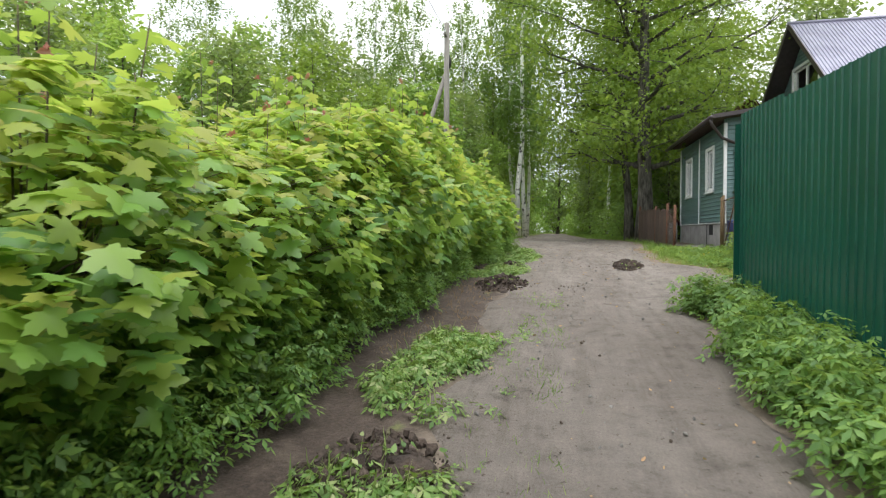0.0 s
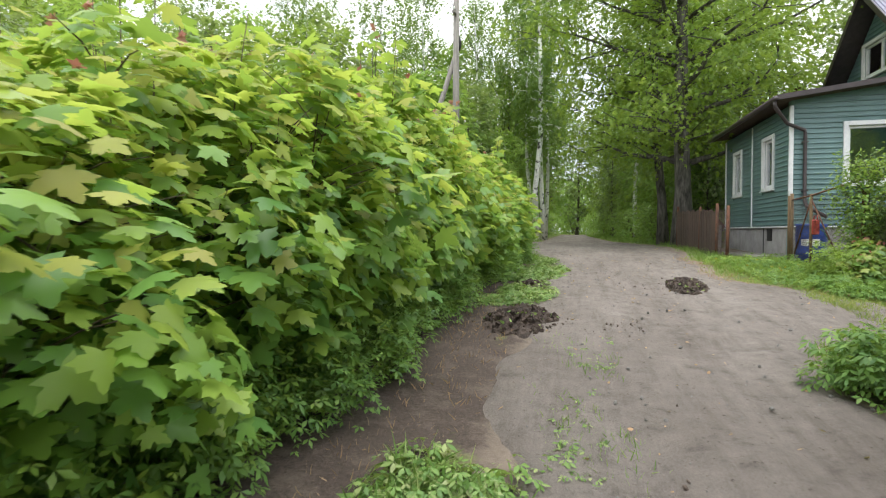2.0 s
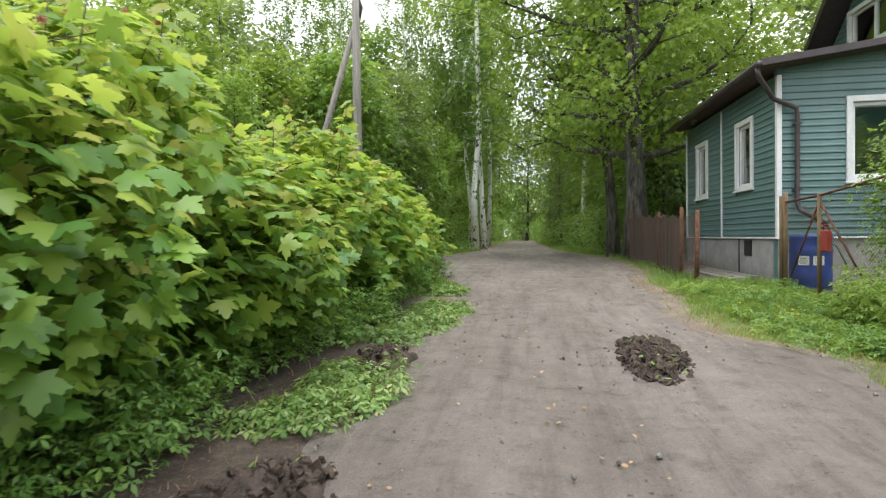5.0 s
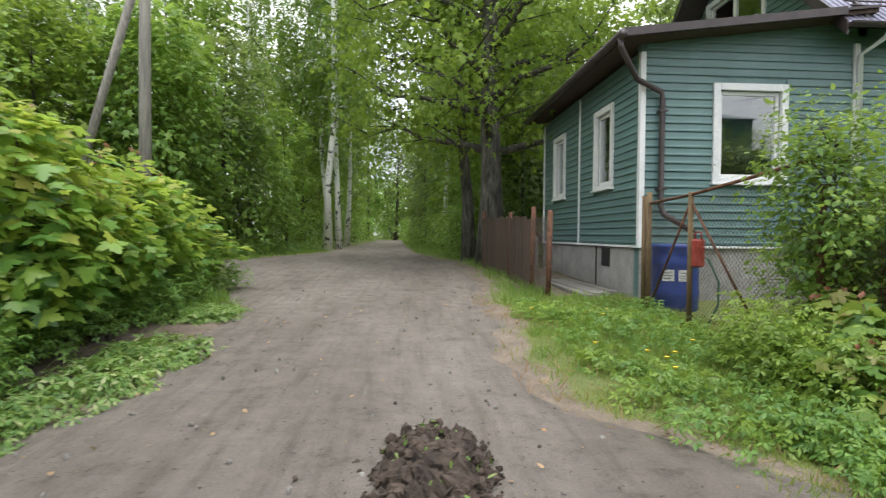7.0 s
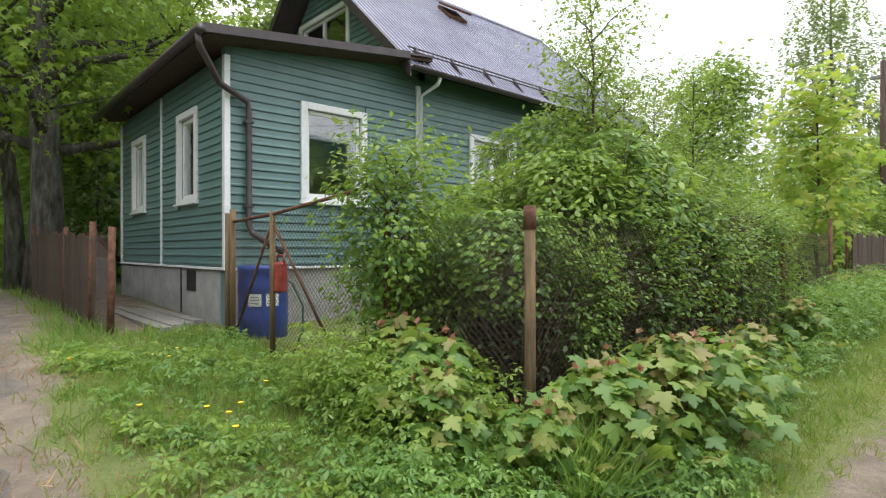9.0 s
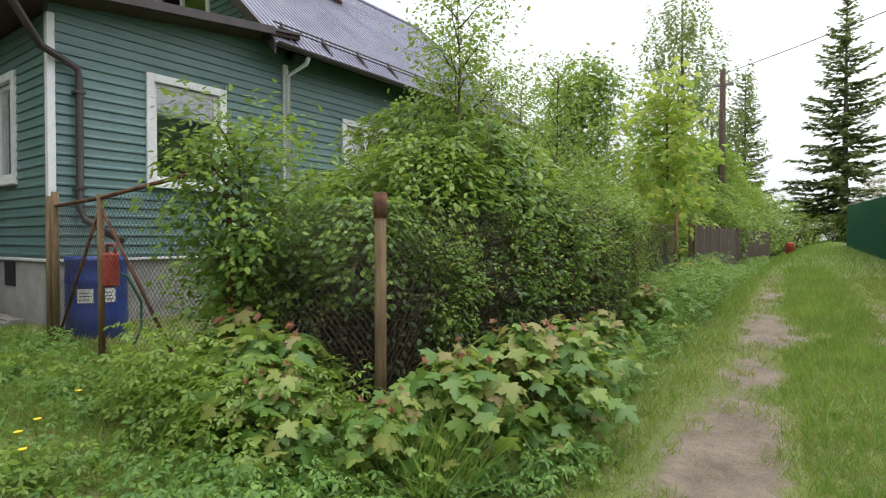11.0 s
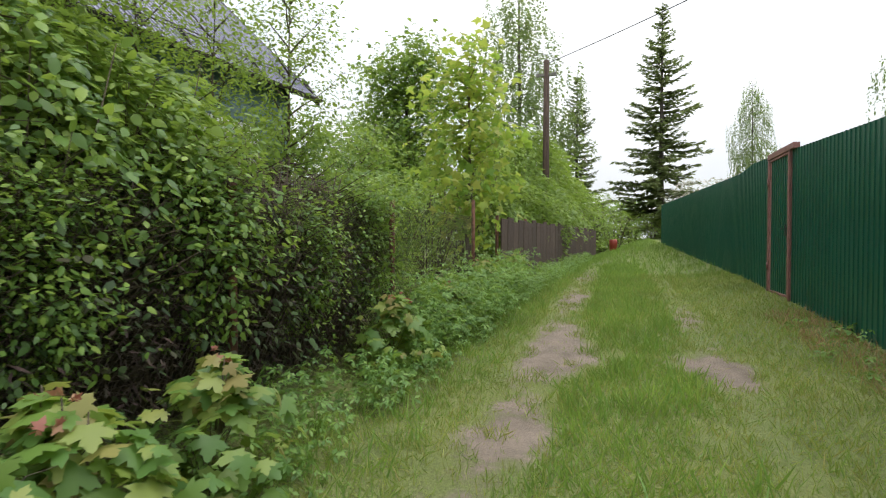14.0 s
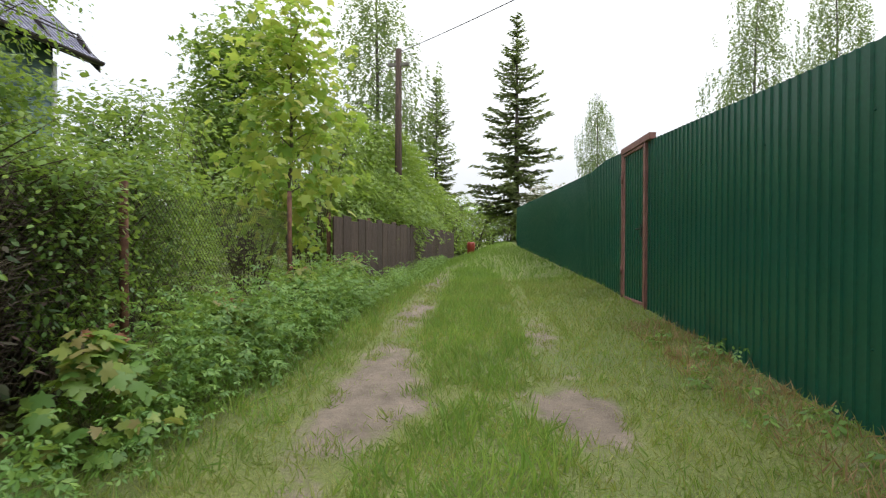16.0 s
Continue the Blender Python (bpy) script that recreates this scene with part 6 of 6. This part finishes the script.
wire = empty("wire_fence", pose(0, 0, 0), "rusty chain-link fence on steel posts", "fence")
posts = [(4.60, 14.15, 1.75), (4.77, 12.88, 1.70), (7.95, 13.03, 1.72), (10.35, 13.12, 1.75), (13.58, 13.33, 1.97)]
for i, (x, y, z) in enumerate(posts):
    zl = float(land(x, y))
    tube("post", [(x, y, zl - 0.2), (x, y, z)], 0.035 if i == 1 else 0.03, POST_WOOD if i == 1 else RUST, wire, 8)
    if i:
        x0, y0, _ = posts[i - 1]
        chain_link("mesh", wire, (x0, y0), (x, y), max(float(land(x0, y0)), zl) + 0.04, min(posts[i - 1][2], z) - 0.05)
tube("post_band", [(4.77, 12.88, 1.56), (4.77, 12.88, 1.71)], 0.040, RUST, wire, 8)

gate = empty("wire_gate", pose(0, 0, 0), "closed chain-link gate with rusty diagonal braces", "gate")
GA, GB_, GC = (4.50, 16.95), (4.46, 15.85), (4.60, 14.2)
gz = float(land(*GA))
for x, y, m, r, top in ((GA[0], GA[1], POST_WOOD, 0.035, 1.90), (GA[0] - 0.02, GA[1] + 0.10, POST_WOOD, 0.03, 1.86), (GB_[0], GB_[1], POST_WOOD, 0.03, 1.82)):
    tube("post", [(x, y, gz - 0.15), (x, y, top)], r, m, gate, 8)
tube("top_bar", [(GA[0], GA[1], 1.76), (GB_[0], GB_[1], 1.79), (GC[0], GC[1], 1.96)], 0.018, RUST, gate, 6)
for a, b in (((GB_[0], GB_[1], 1.72), (GA[0], GA[1] - 0.08, gz + 0.1)), ((GB_[0], GB_[1], 1.72), (4.57, 14.9, gz + 0.15))):
    tube("brace", [a, b], 0.014, RUST, gate, 6)
chain_link("mesh", gate, GA, GB_, gz + 0.05, 1.74)
chain_link("mesh", gate, GB_, GC, gz + 0.05, 1.80)

board_fence = empty("board_fence", pose(0, 0, 0), "old brown board and mesh fence leaning by the oak", "fence")
run = [(3.50, 18.05), (3.46, 18.9), (3.42, 20.6), (3.35, 23.6)]
for i, (x, y) in enumerate(run):
    zl = float(land(x, y))
    tube("post", [(x, y, zl - 0.1), (x + 0.02, y, zl + 1.28 + 0.08 * (i % 2))], 0.04, RUST, board_fence, 7)
PL = boxed(-0.065, -0.011, 0, 0.065, 0.011, 1.2, bevel=0.004)
plank_me = bpy.data.meshes.new("plank")
PL.to_mesh(plank_me)
PL.free()
plank_me.materials.append(OLD_WOOD)
for k in range(36):
    y = 18.95 + k * 0.132
    b = new("plank", plank_me)
    b.parent = board_fence
    b.matrix_basis = pose(3.46 - 0.025 * (y - 18.9), y, float(land(3.4, y)) - 0.02 + 0.03 * math.sin(5 * k), 0, 1.5 * math.sin(3 * k), 91)
chain_link("mesh", board_fence, run[0], run[1], float(land(*run[0])) + 0.03, 1.62, 0.04)

# brown board fence along the far part of the lane
lane_boards = empty("board_fence", pose(0, 0, 0), "dark brown board fence along the lane gardens", "fence")
LB = boxed(-0.24, -0.012, 0, 0.24, 0.012, 1.38, bevel=0.005)
lb_me = bpy.data.meshes.new("plank")
LB.to_mesh(lb_me)
LB.free()
lb_me.materials.append(OLD_WOOD)
for k in range(40):
    x = 15.6 + 0.5 * k
    y = 13.33 + 0.03 * (x - 13.6)
    b = new("plank", lb_me)
    b.parent = lane_boards
    b.matrix_basis = pose(x, y, float(land(x, y)) + 0.04 * math.sin(2.3 * k), 0, 1.2 * math.sin(1.9 * k), 1.7)
for k in range(8):
    x = 15.4 + 2.6 * k
    y = 13.42 + 0.03 * (x - 13.6)
    tube("post", [(x, y, float(land(x, y)) - 0.1), (x, y, float(land(x, y)) + 1.45)], 0.035, RUST, lane_boards, 6)


def lathe(name, profile, mat, parent, sides=24, smooth_=True):
    v = [(r * math.cos(2 * math.pi * k / sides), r * math.sin(2 * math.pi * k / sides), z) for r, z in profile for k in range(sides)]
    f = [(i * sides + k, i * sides + (k + 1) % sides, (i + 1) * sides + (k + 1) % sides, (i + 1) * sides + k) for i in range(len(profile) - 1) for k in range(sides)]
    f += [tuple(reversed(range(sides))), tuple(range((len(profile) - 1) * sides, len(profile) * sides))]
    return link_mesh(name, v, f, mat, parent, "", smooth_)


bx_, by_ = 4.95, 17.15
barrel = empty("barrel", pose(bx_, by_, float(land(bx_, by_)) - 0.02, 0, 0, 20), "blue plastic rain barrel with white labels under a downpipe", "barrel")
lathe("drum", [(0.02, 0), (0.27, 0.0), (0.285, 0.03), (0.29, 0.20), (0.30, 0.24), (0.29, 0.28), (0.29, 0.58), (0.30, 0.62), (0.29, 0.66), (0.285, 0.80), (0.295, 0.82), (0.295, 0.87), (0.275, 0.87), (0.27, 0.80), (0.02, 0.80)], BLUE, barrel)
for a0 in (192, 232):
    v = []
    for k in range(7):
        w = radians(a0 + 5 * k)
        v += [(0.2945 * math.cos(w), 0.2945 * math.sin(w), z) for z in (0.40, 0.545)]
    link_mesh("label", v, [(2 * k, 2 * k + 2, 2 * k + 3, 2 * k + 1) for k in range(6)], LABEL, barrel, "white paper label")
    for row in range(3):
        v = []
        for k in range(5):
            w = radians(a0 + 4 + 5 * k)
            v += [(0.2955 * math.cos(w), 0.2955 * math.sin(w), 0.43 + 0.035 * row + d) for d in (0, 0.008)]
        link_mesh("print_bar", v, [(2 * k, 2 * k + 2, 2 * k + 3, 2 * k + 1) for k in range(4)], CABLE, barrel)
can = empty("watering_can", pose(4.52, 15.80, 1.02, 0, 0, 30), "faded red plastic can hanging on the gate post", "can")
part("body", boxed(-0.06, -0.05, 0, 0.06, 0.05, 0.30, bevel=0.02), RED_PLASTIC, can)
tube("handle", [(0, -0.04, 0.29), (0, -0.03, 0.37), (0, 0.03, 0.37), (0, 0.04, 0.29)], 0.012, RED_PLASTIC, can, 6)
hose = tube("hose", [(4.60, 15.95, 1.15), (4.72, 15.95, 1.10), (4.86, 15.98, 0.85), (4.84, 15.95, 0.6), (4.7, 15.9, float(land(4.7, 15.9)) + 0.01)], 0.012, HOSE)
tagged(hose, "dark green garden hose hanging beside the gate", "hose")

shed = empty("small_shed", pose(4.25, 23.9, float(land(4.2, 23.9))), "small low wooden shed with a sloping roof", "shed")
part("wall", boxed(-0.45, -0.4, 0, 0.45, 0.4, 0.75, bevel=0.01), GREY_SHED, shed)
for sg in (-1, 1):
    slab("roof", [(0, -0.5, 1.25), (sg * 0.6, -0.5, 0.68), (sg * 0.6, 0.5, 0.68), (0, 0.5, 1.25)], 0.03, RUST, shed)
bm = bmesh.new()
for a, b in ((-0.45, 0.45),):
    vs = [bm.verts.new(p) for p in ((-0.45, -0.395, 0.75), (0.45, -0.395, 0.75), (0, -0.395, 1.2), (-0.45, -0.375, 0.75), (0.45, -0.375, 0.75), (0, -0.375, 1.2))]
    for q in ((0, 1, 2), (5, 4, 3), (0, 3, 4, 1), (1, 4, 5, 2), (2, 5, 3, 0)):
        bm.faces.new([vs[i] for i in q])
part("gable", bm, POST_WOOD, shed)
path = empty("board_path", pose(0, 0, 0), "worn pale boards laid beside the plinth", "path")
for k in range(4):
    part("board", boxed(3.98 + 0.17 * k, 17.9 + 0.13 * k, float(land(4.2, 19.5)) - 0.06, 4.13 + 0.17 * k, 22.6, float(land(4.2, 19.5)) + 0.03 + 0.008 * (k % 2), bevel=0.006), GREY_WOOD, path)

# far buildings behind the oak
barn = empty("neighbour_house", pose(0, 0, 0), "old grey wooden house half hidden behind the trees", "house")
part("wall", boxed(7.2, 31.5, 0.4, 12, 36, 5.2, bevel=0.02), GREY_SHED, barn)
for sg, xx in ((-1, 6.8), (1, 12.4)):
    slab("roof", [(9.6, 31.1, 7.6), (xx, 31.1, 4.9), (xx, 36.4, 4.9), (9.6, 36.4, 7.6)], 0.08, RUST, barn)
part("window", boxed(7.18, 32.6, 2.6, 7.21, 33.5, 4.0), WHITE, barn)
part("window_pane", boxed(7.165, 32.72, 2.72, 7.176, 33.38, 3.88), CABLE, barn)

# two-storey neighbour behind the lane fence, mirrored in the cottage's window
def green_barn():
    b = empty("neighbour_barn", pose(0, 0, 0), "tall green sheet-metal outbuilding with a hipped roof behind the fence", "outbuilding")
    x0, x1, y0, y1, eave, top = 10.6, 16.0, -1.0, 3.2, 6.3, 7.05
    part("wall", boxed(x0, y0, -0.1, x1, y1, eave, bevel=0.01), FENCE_GREEN, b)
    for k in range(int((x1 - x0) / 0.2)):
        part("rib", boxed(x0 + 0.2 * k + 0.06, y1 + 0.002, 0.1, x0 + 0.2 * k + 0.10, y1 + 0.03, eave - 0.05), FENCE_GREEN, b)
    bm = bmesh.new()
    e, my = 0.12, (y0 + y1) / 2
    v = [bm.verts.new(p) for p in ((x0 - e, y0 - e, eave), (x1 + e, y0 - e, eave), (x1 + e, y1 + e, eave), (x0 - e, y1 + e, eave), (x0 + 1.1, my, top), (x1 - 1.1, my, top))]
    for q in ((0, 1, 5, 4), (1, 2, 5), (2, 3, 4, 5), (3, 0, 4), (3, 2, 1, 0)):
        bm.faces.new([v[i] for i in q])
    part("roof", bm, FENCE_GREEN, b)
    w = part("window", boxed(14.35, y1 + 0.002, 3.9, 15.2, y1 + 0.05, 5.0, bevel=0.01), PALE_WALL, b)
    part("pane", boxed(14.43, y1 + 0.052, 3.98, 15.12, y1 + 0.06, 4.92), GREY_SHED, w)


green_barn()

# power poles and lines
def power_pole(x, y, h, brace=None, label="", wood=GREY_WOOD):
    z = float(land(x, y))
    p = empty("power_pole", pose(x, y, z), label or "grey weathered wooden power pole", "pole")
    tube("pole", [(0, 0, -0.3), (0, 0, h * 0.5), (0.02, 0, h)], [0.13, 0.115, 0.095], wood, p, 10)
    if brace:
        tube("brace", [brace, (0, 0, h * 0.78)], [0.10, 0.085], GREY_WOOD, p, 8, "leaning wooden brace")
    part("crossarm", boxed(-0.05, -0.35, h - 0.55, 0.05, 0.35, h - 0.45, bevel=0.008), GREY_WOOD, p)
    for yy in (-0.3, 0.3):
        tube("insulator", [(0, yy, h - 0.45), (0, yy, h - 0.40), (0, yy, h - 0.33)], [0.02, 0.045, 0.03], WHITE, p, 8)
    tube("clamp", [(0.10, 0, h - 1.2), (0.16, 0, h - 1.45), (0.12, 0, h - 1.7)], [0.03, 0.05, 0.03], CABLE, p, 6)
    return p


power_pole(-3.9, 22.0, 8.3, (-2.6, 1.2, -0.1), "grey wooden power pole with a leaning brace")
power_pole(24.2, 14.35, 7.1, None, "brown weathered wooden power pole", OLD_WOOD)


def cable(name, a, b, sag, label):
    a, b = Vector(a), Vector(b)
    pts = [a.lerp(b, s) - Vector((0, 0, sag * 4 * s * (1 - s))) for s in np.linspace(0, 1, 17)]
    ob = tube(name, pts, 0.012, CABLE, None, 5)
    tagged(ob, label, "cable")


cable("power_line", (-3.9, 22, 8.5), (-2.0, -20, 8.0), 0.9, "black power line above the road")
cable("power_line", (-3.9, 22, 8.4), (-3.0, 62, 8.6), 0.8, "black power line above the road")
cable("power_line", (24.2, 14.35, 7.3), (9.0, 2.0, 6.3), 0.25, "thin power line across the lane")
drum = empty("red_bin", pose(36.5, 13.2, float(land(36.5, 13.2))), "small red metal bin at the lane's end", "bin")
lathe("body", [(0.2, 0), (0.2, 0.3), (0.22, 0.32), (0.21, 0.6), (0.17, 0.66)], RED_PLASTIC, drum, 14)


# ---- dug soil and loose stones ----
def soil_heap(x, y, rx, ry, h, n, seed, label, turn=0.0):
    g = np.random.default_rng(seed)
    root = empty("soil_heap", pose(x, y, float(land(x, y)), 0, 0, turn), label, "soil")
    N = 26
    v, f = [], []
    for i in range(N):
        for j in range(N):
            u, w = (i / (N - 1) * 2 - 1), (j / (N - 1) * 2 - 1)
            d = max(0.0, 1 - u * u - w * w)
            zz = h * d ** 0.8 * (0.55 + 0.9 * noise.noise(Vector((u * 3.1 + seed, w * 3.1, 0.3)))) + 0.035 * noise.noise(Vector((u * 9 + seed, w * 9, 1)))
            wx = u * rx * (1 + 0.55 * noise.noise(Vector((u * 2.4, w * 2.4, seed))))
            wy = w * ry * (1 + 0.5 * noise.noise(Vector((u * 2.4, w * 2.4, seed + 5))))
            v.append((wx, wy, max(zz, 0.0) + 0.035 * min(1, 4 * d) - 0.035 + float(land(x + wx, y + wy) - land(x, y))))
    f = [(i * N + j, (i + 1) * N + j, (i + 1) * N + j + 1, i * N + j + 1) for i in range(N - 1) for j in range(N - 1)]
    link_mesh("mound", v, f, SOIL, root, smooth=True)
    bm = bmesh.new()
    for k in range(n):
        a, r = g.uniform(0, 6.28), g.uniform(0, 1.15) ** 0.7
        s = (0.009 + 0.042 * g.uniform() ** 2.2) * (1.3 - 0.5 * r) * min(1.0, 0.35 + 5 * h)
        cx, cy = rx * r * math.cos(a), ry * r * math.sin(a)
        z = h * max(0, 1 - r * r) ** 0.8 * 0.6 + float(land(x + cx, y + cy) - land(x, y)) + 0.02
        q = bmesh.ops.create_icosphere(bm, subdivisions=1, radius=s, matrix=Matrix.Translation((cx, cy, z)) @ Euler(tuple(g.uniform(0, 3, 3))).to_matrix().to_4x4() @ Matrix.Diagonal((1, g.uniform(0.6, 1), g.uniform(0.5, 0.9), 1)))
        for vv in q["verts"]:
            vv.co += Vector(g.normal(0, s * 0.24, 3))
    tagged(part("clod_rubble", bm, SOIL, root), kind="stuff")
    m = n // 9
    a, r = g.uniform(0, 6.28, m), g.uniform(0.2, 1.1, m)
    P = np.stack([rx * r * np.cos(a), ry * r * np.sin(a), h * 0.6 * np.clip(1 - r * r, 0, 1) + 0.04 + (land(x + rx * r * np.cos(a), y + ry * r * np.sin(a)) - land(x, y))], 1)
    leaf_mesh("torn_weed", P, g.normal(0, 1, (m, 3)) + np.array([[0, 0, 0.5]]), g.normal(0, 1, (m, 3)) * np.array([[1, 1, 0.3]]), g.uniform(0.025, 0.06, m), OVATE, WILTED, root, "wilted torn weeds")
    return root


soil_heap(1.54, 12.4, 0.27, 0.66, 0.13, 600, 1, "heap of dark dug soil with torn weeds on the road", -4)
soil_heap(-0.66, 9.6, 0.36, 0.65, 0.17, 330, 2, "dark dug soil at the road edge")
soil_heap(-0.72, 12.2, 0.26, 0.5, 0.10, 80, 3, "dark dug soil at the road edge")
soil_heap(-0.72, 3.5, 0.34, 0.45, 0.10, 260, 4, "dark dug soil with torn weeds at the road edge")


def pebbles():
    g = np.random.default_rng(9)
    bm = bmesh.new()
    n = 0
    while n < 1100:
        x, y = g.uniform(-1.0, 3.2), g.uniform(1.0, 24)
        if not (road_left(y) + 0.15 < x < road_right(y) - 0.1):
            continue
        n += 1
        s = 0.005 + 0.020 * g.uniform() ** 4
        q = bmesh.ops.create_icosphere(bm, subdivisions=1, radius=s, matrix=Matrix.Translation((x, y, float(land(x, y)) + 0.016)) @ Euler(tuple(g.uniform(0, 3, 3))).to_matrix().to_4x4() @ Matrix.Diagonal((1, g.uniform(0.6, 1), g.uniform(0.45, 0.8), 1)))
    tagged(part("pebbles", bm, STONE, None), "loose small grey stones on the dirt road", "pebbles", kind="stuff")


pebbles()


def soil_crumbs():
    """Loose crumbs of dug earth round the heaps and along the tracks."""
    g = np.random.default_rng(29)
    bm = bmesh.new()
    for cx, cy, rx, ry, n in ((1.45, 12.6, 0.8, 1.0, 220), (-0.5, 9.6, 0.5, 0.9, 90), (-0.45, 3.6, 0.5, 0.9, 90), (0.45, 9.5, 0.5, 0.35, 80), (0.8, 15.5, 1.2, 3.0, 70), (0.6, 5.0, 0.7, 2.4, 40)):
        for k in range(n):
            x, y = g.normal(cx, rx * 0.5), g.normal(cy, ry * 0.5)
            s = 0.004 + 0.014 * g.uniform() ** 3
            q = bmesh.ops.create_icosphere(bm, subdivisions=1, radius=s, matrix=Matrix.Translation((x, y, float(land(x, y)) + 0.012)) @ Euler(tuple(g.uniform(0, 3, 3))).to_matrix().to_4x4() @ Matrix.Diagonal((1, g.uniform(0.6, 1), g.uniform(0.4, 0.8), 1)))
    tagged(part("soil_crumbs", bm, DRY_SOIL, None), "dark crumbs of dug earth scattered on the road", "soil", kind="stuff")


soil_crumbs()
lg = np.random.default_rng(19)
lit = scatter(lg, 700, -1.0, 3.2, 1, 22, lambda x, y: (x > road_left(y)) & (x < road_right(y)))
ob = leaf_mesh("leaf_litter", np.stack([lit[:, 0], lit[:, 1], land(lit[:, 0], lit[:, 1]) + 0.028], 1), np.array([[0, 0, 1.0]]) + lg.normal(0, 0.35, (len(lit), 3)), lg.normal(0, 1, (len(lit), 3)), lg.uniform(0.012, 0.045, len(lit)), OVATE, STRAW)
tagged(ob, "dry leaf scraps and chips scattered on the road", "litter", kind="stuff")
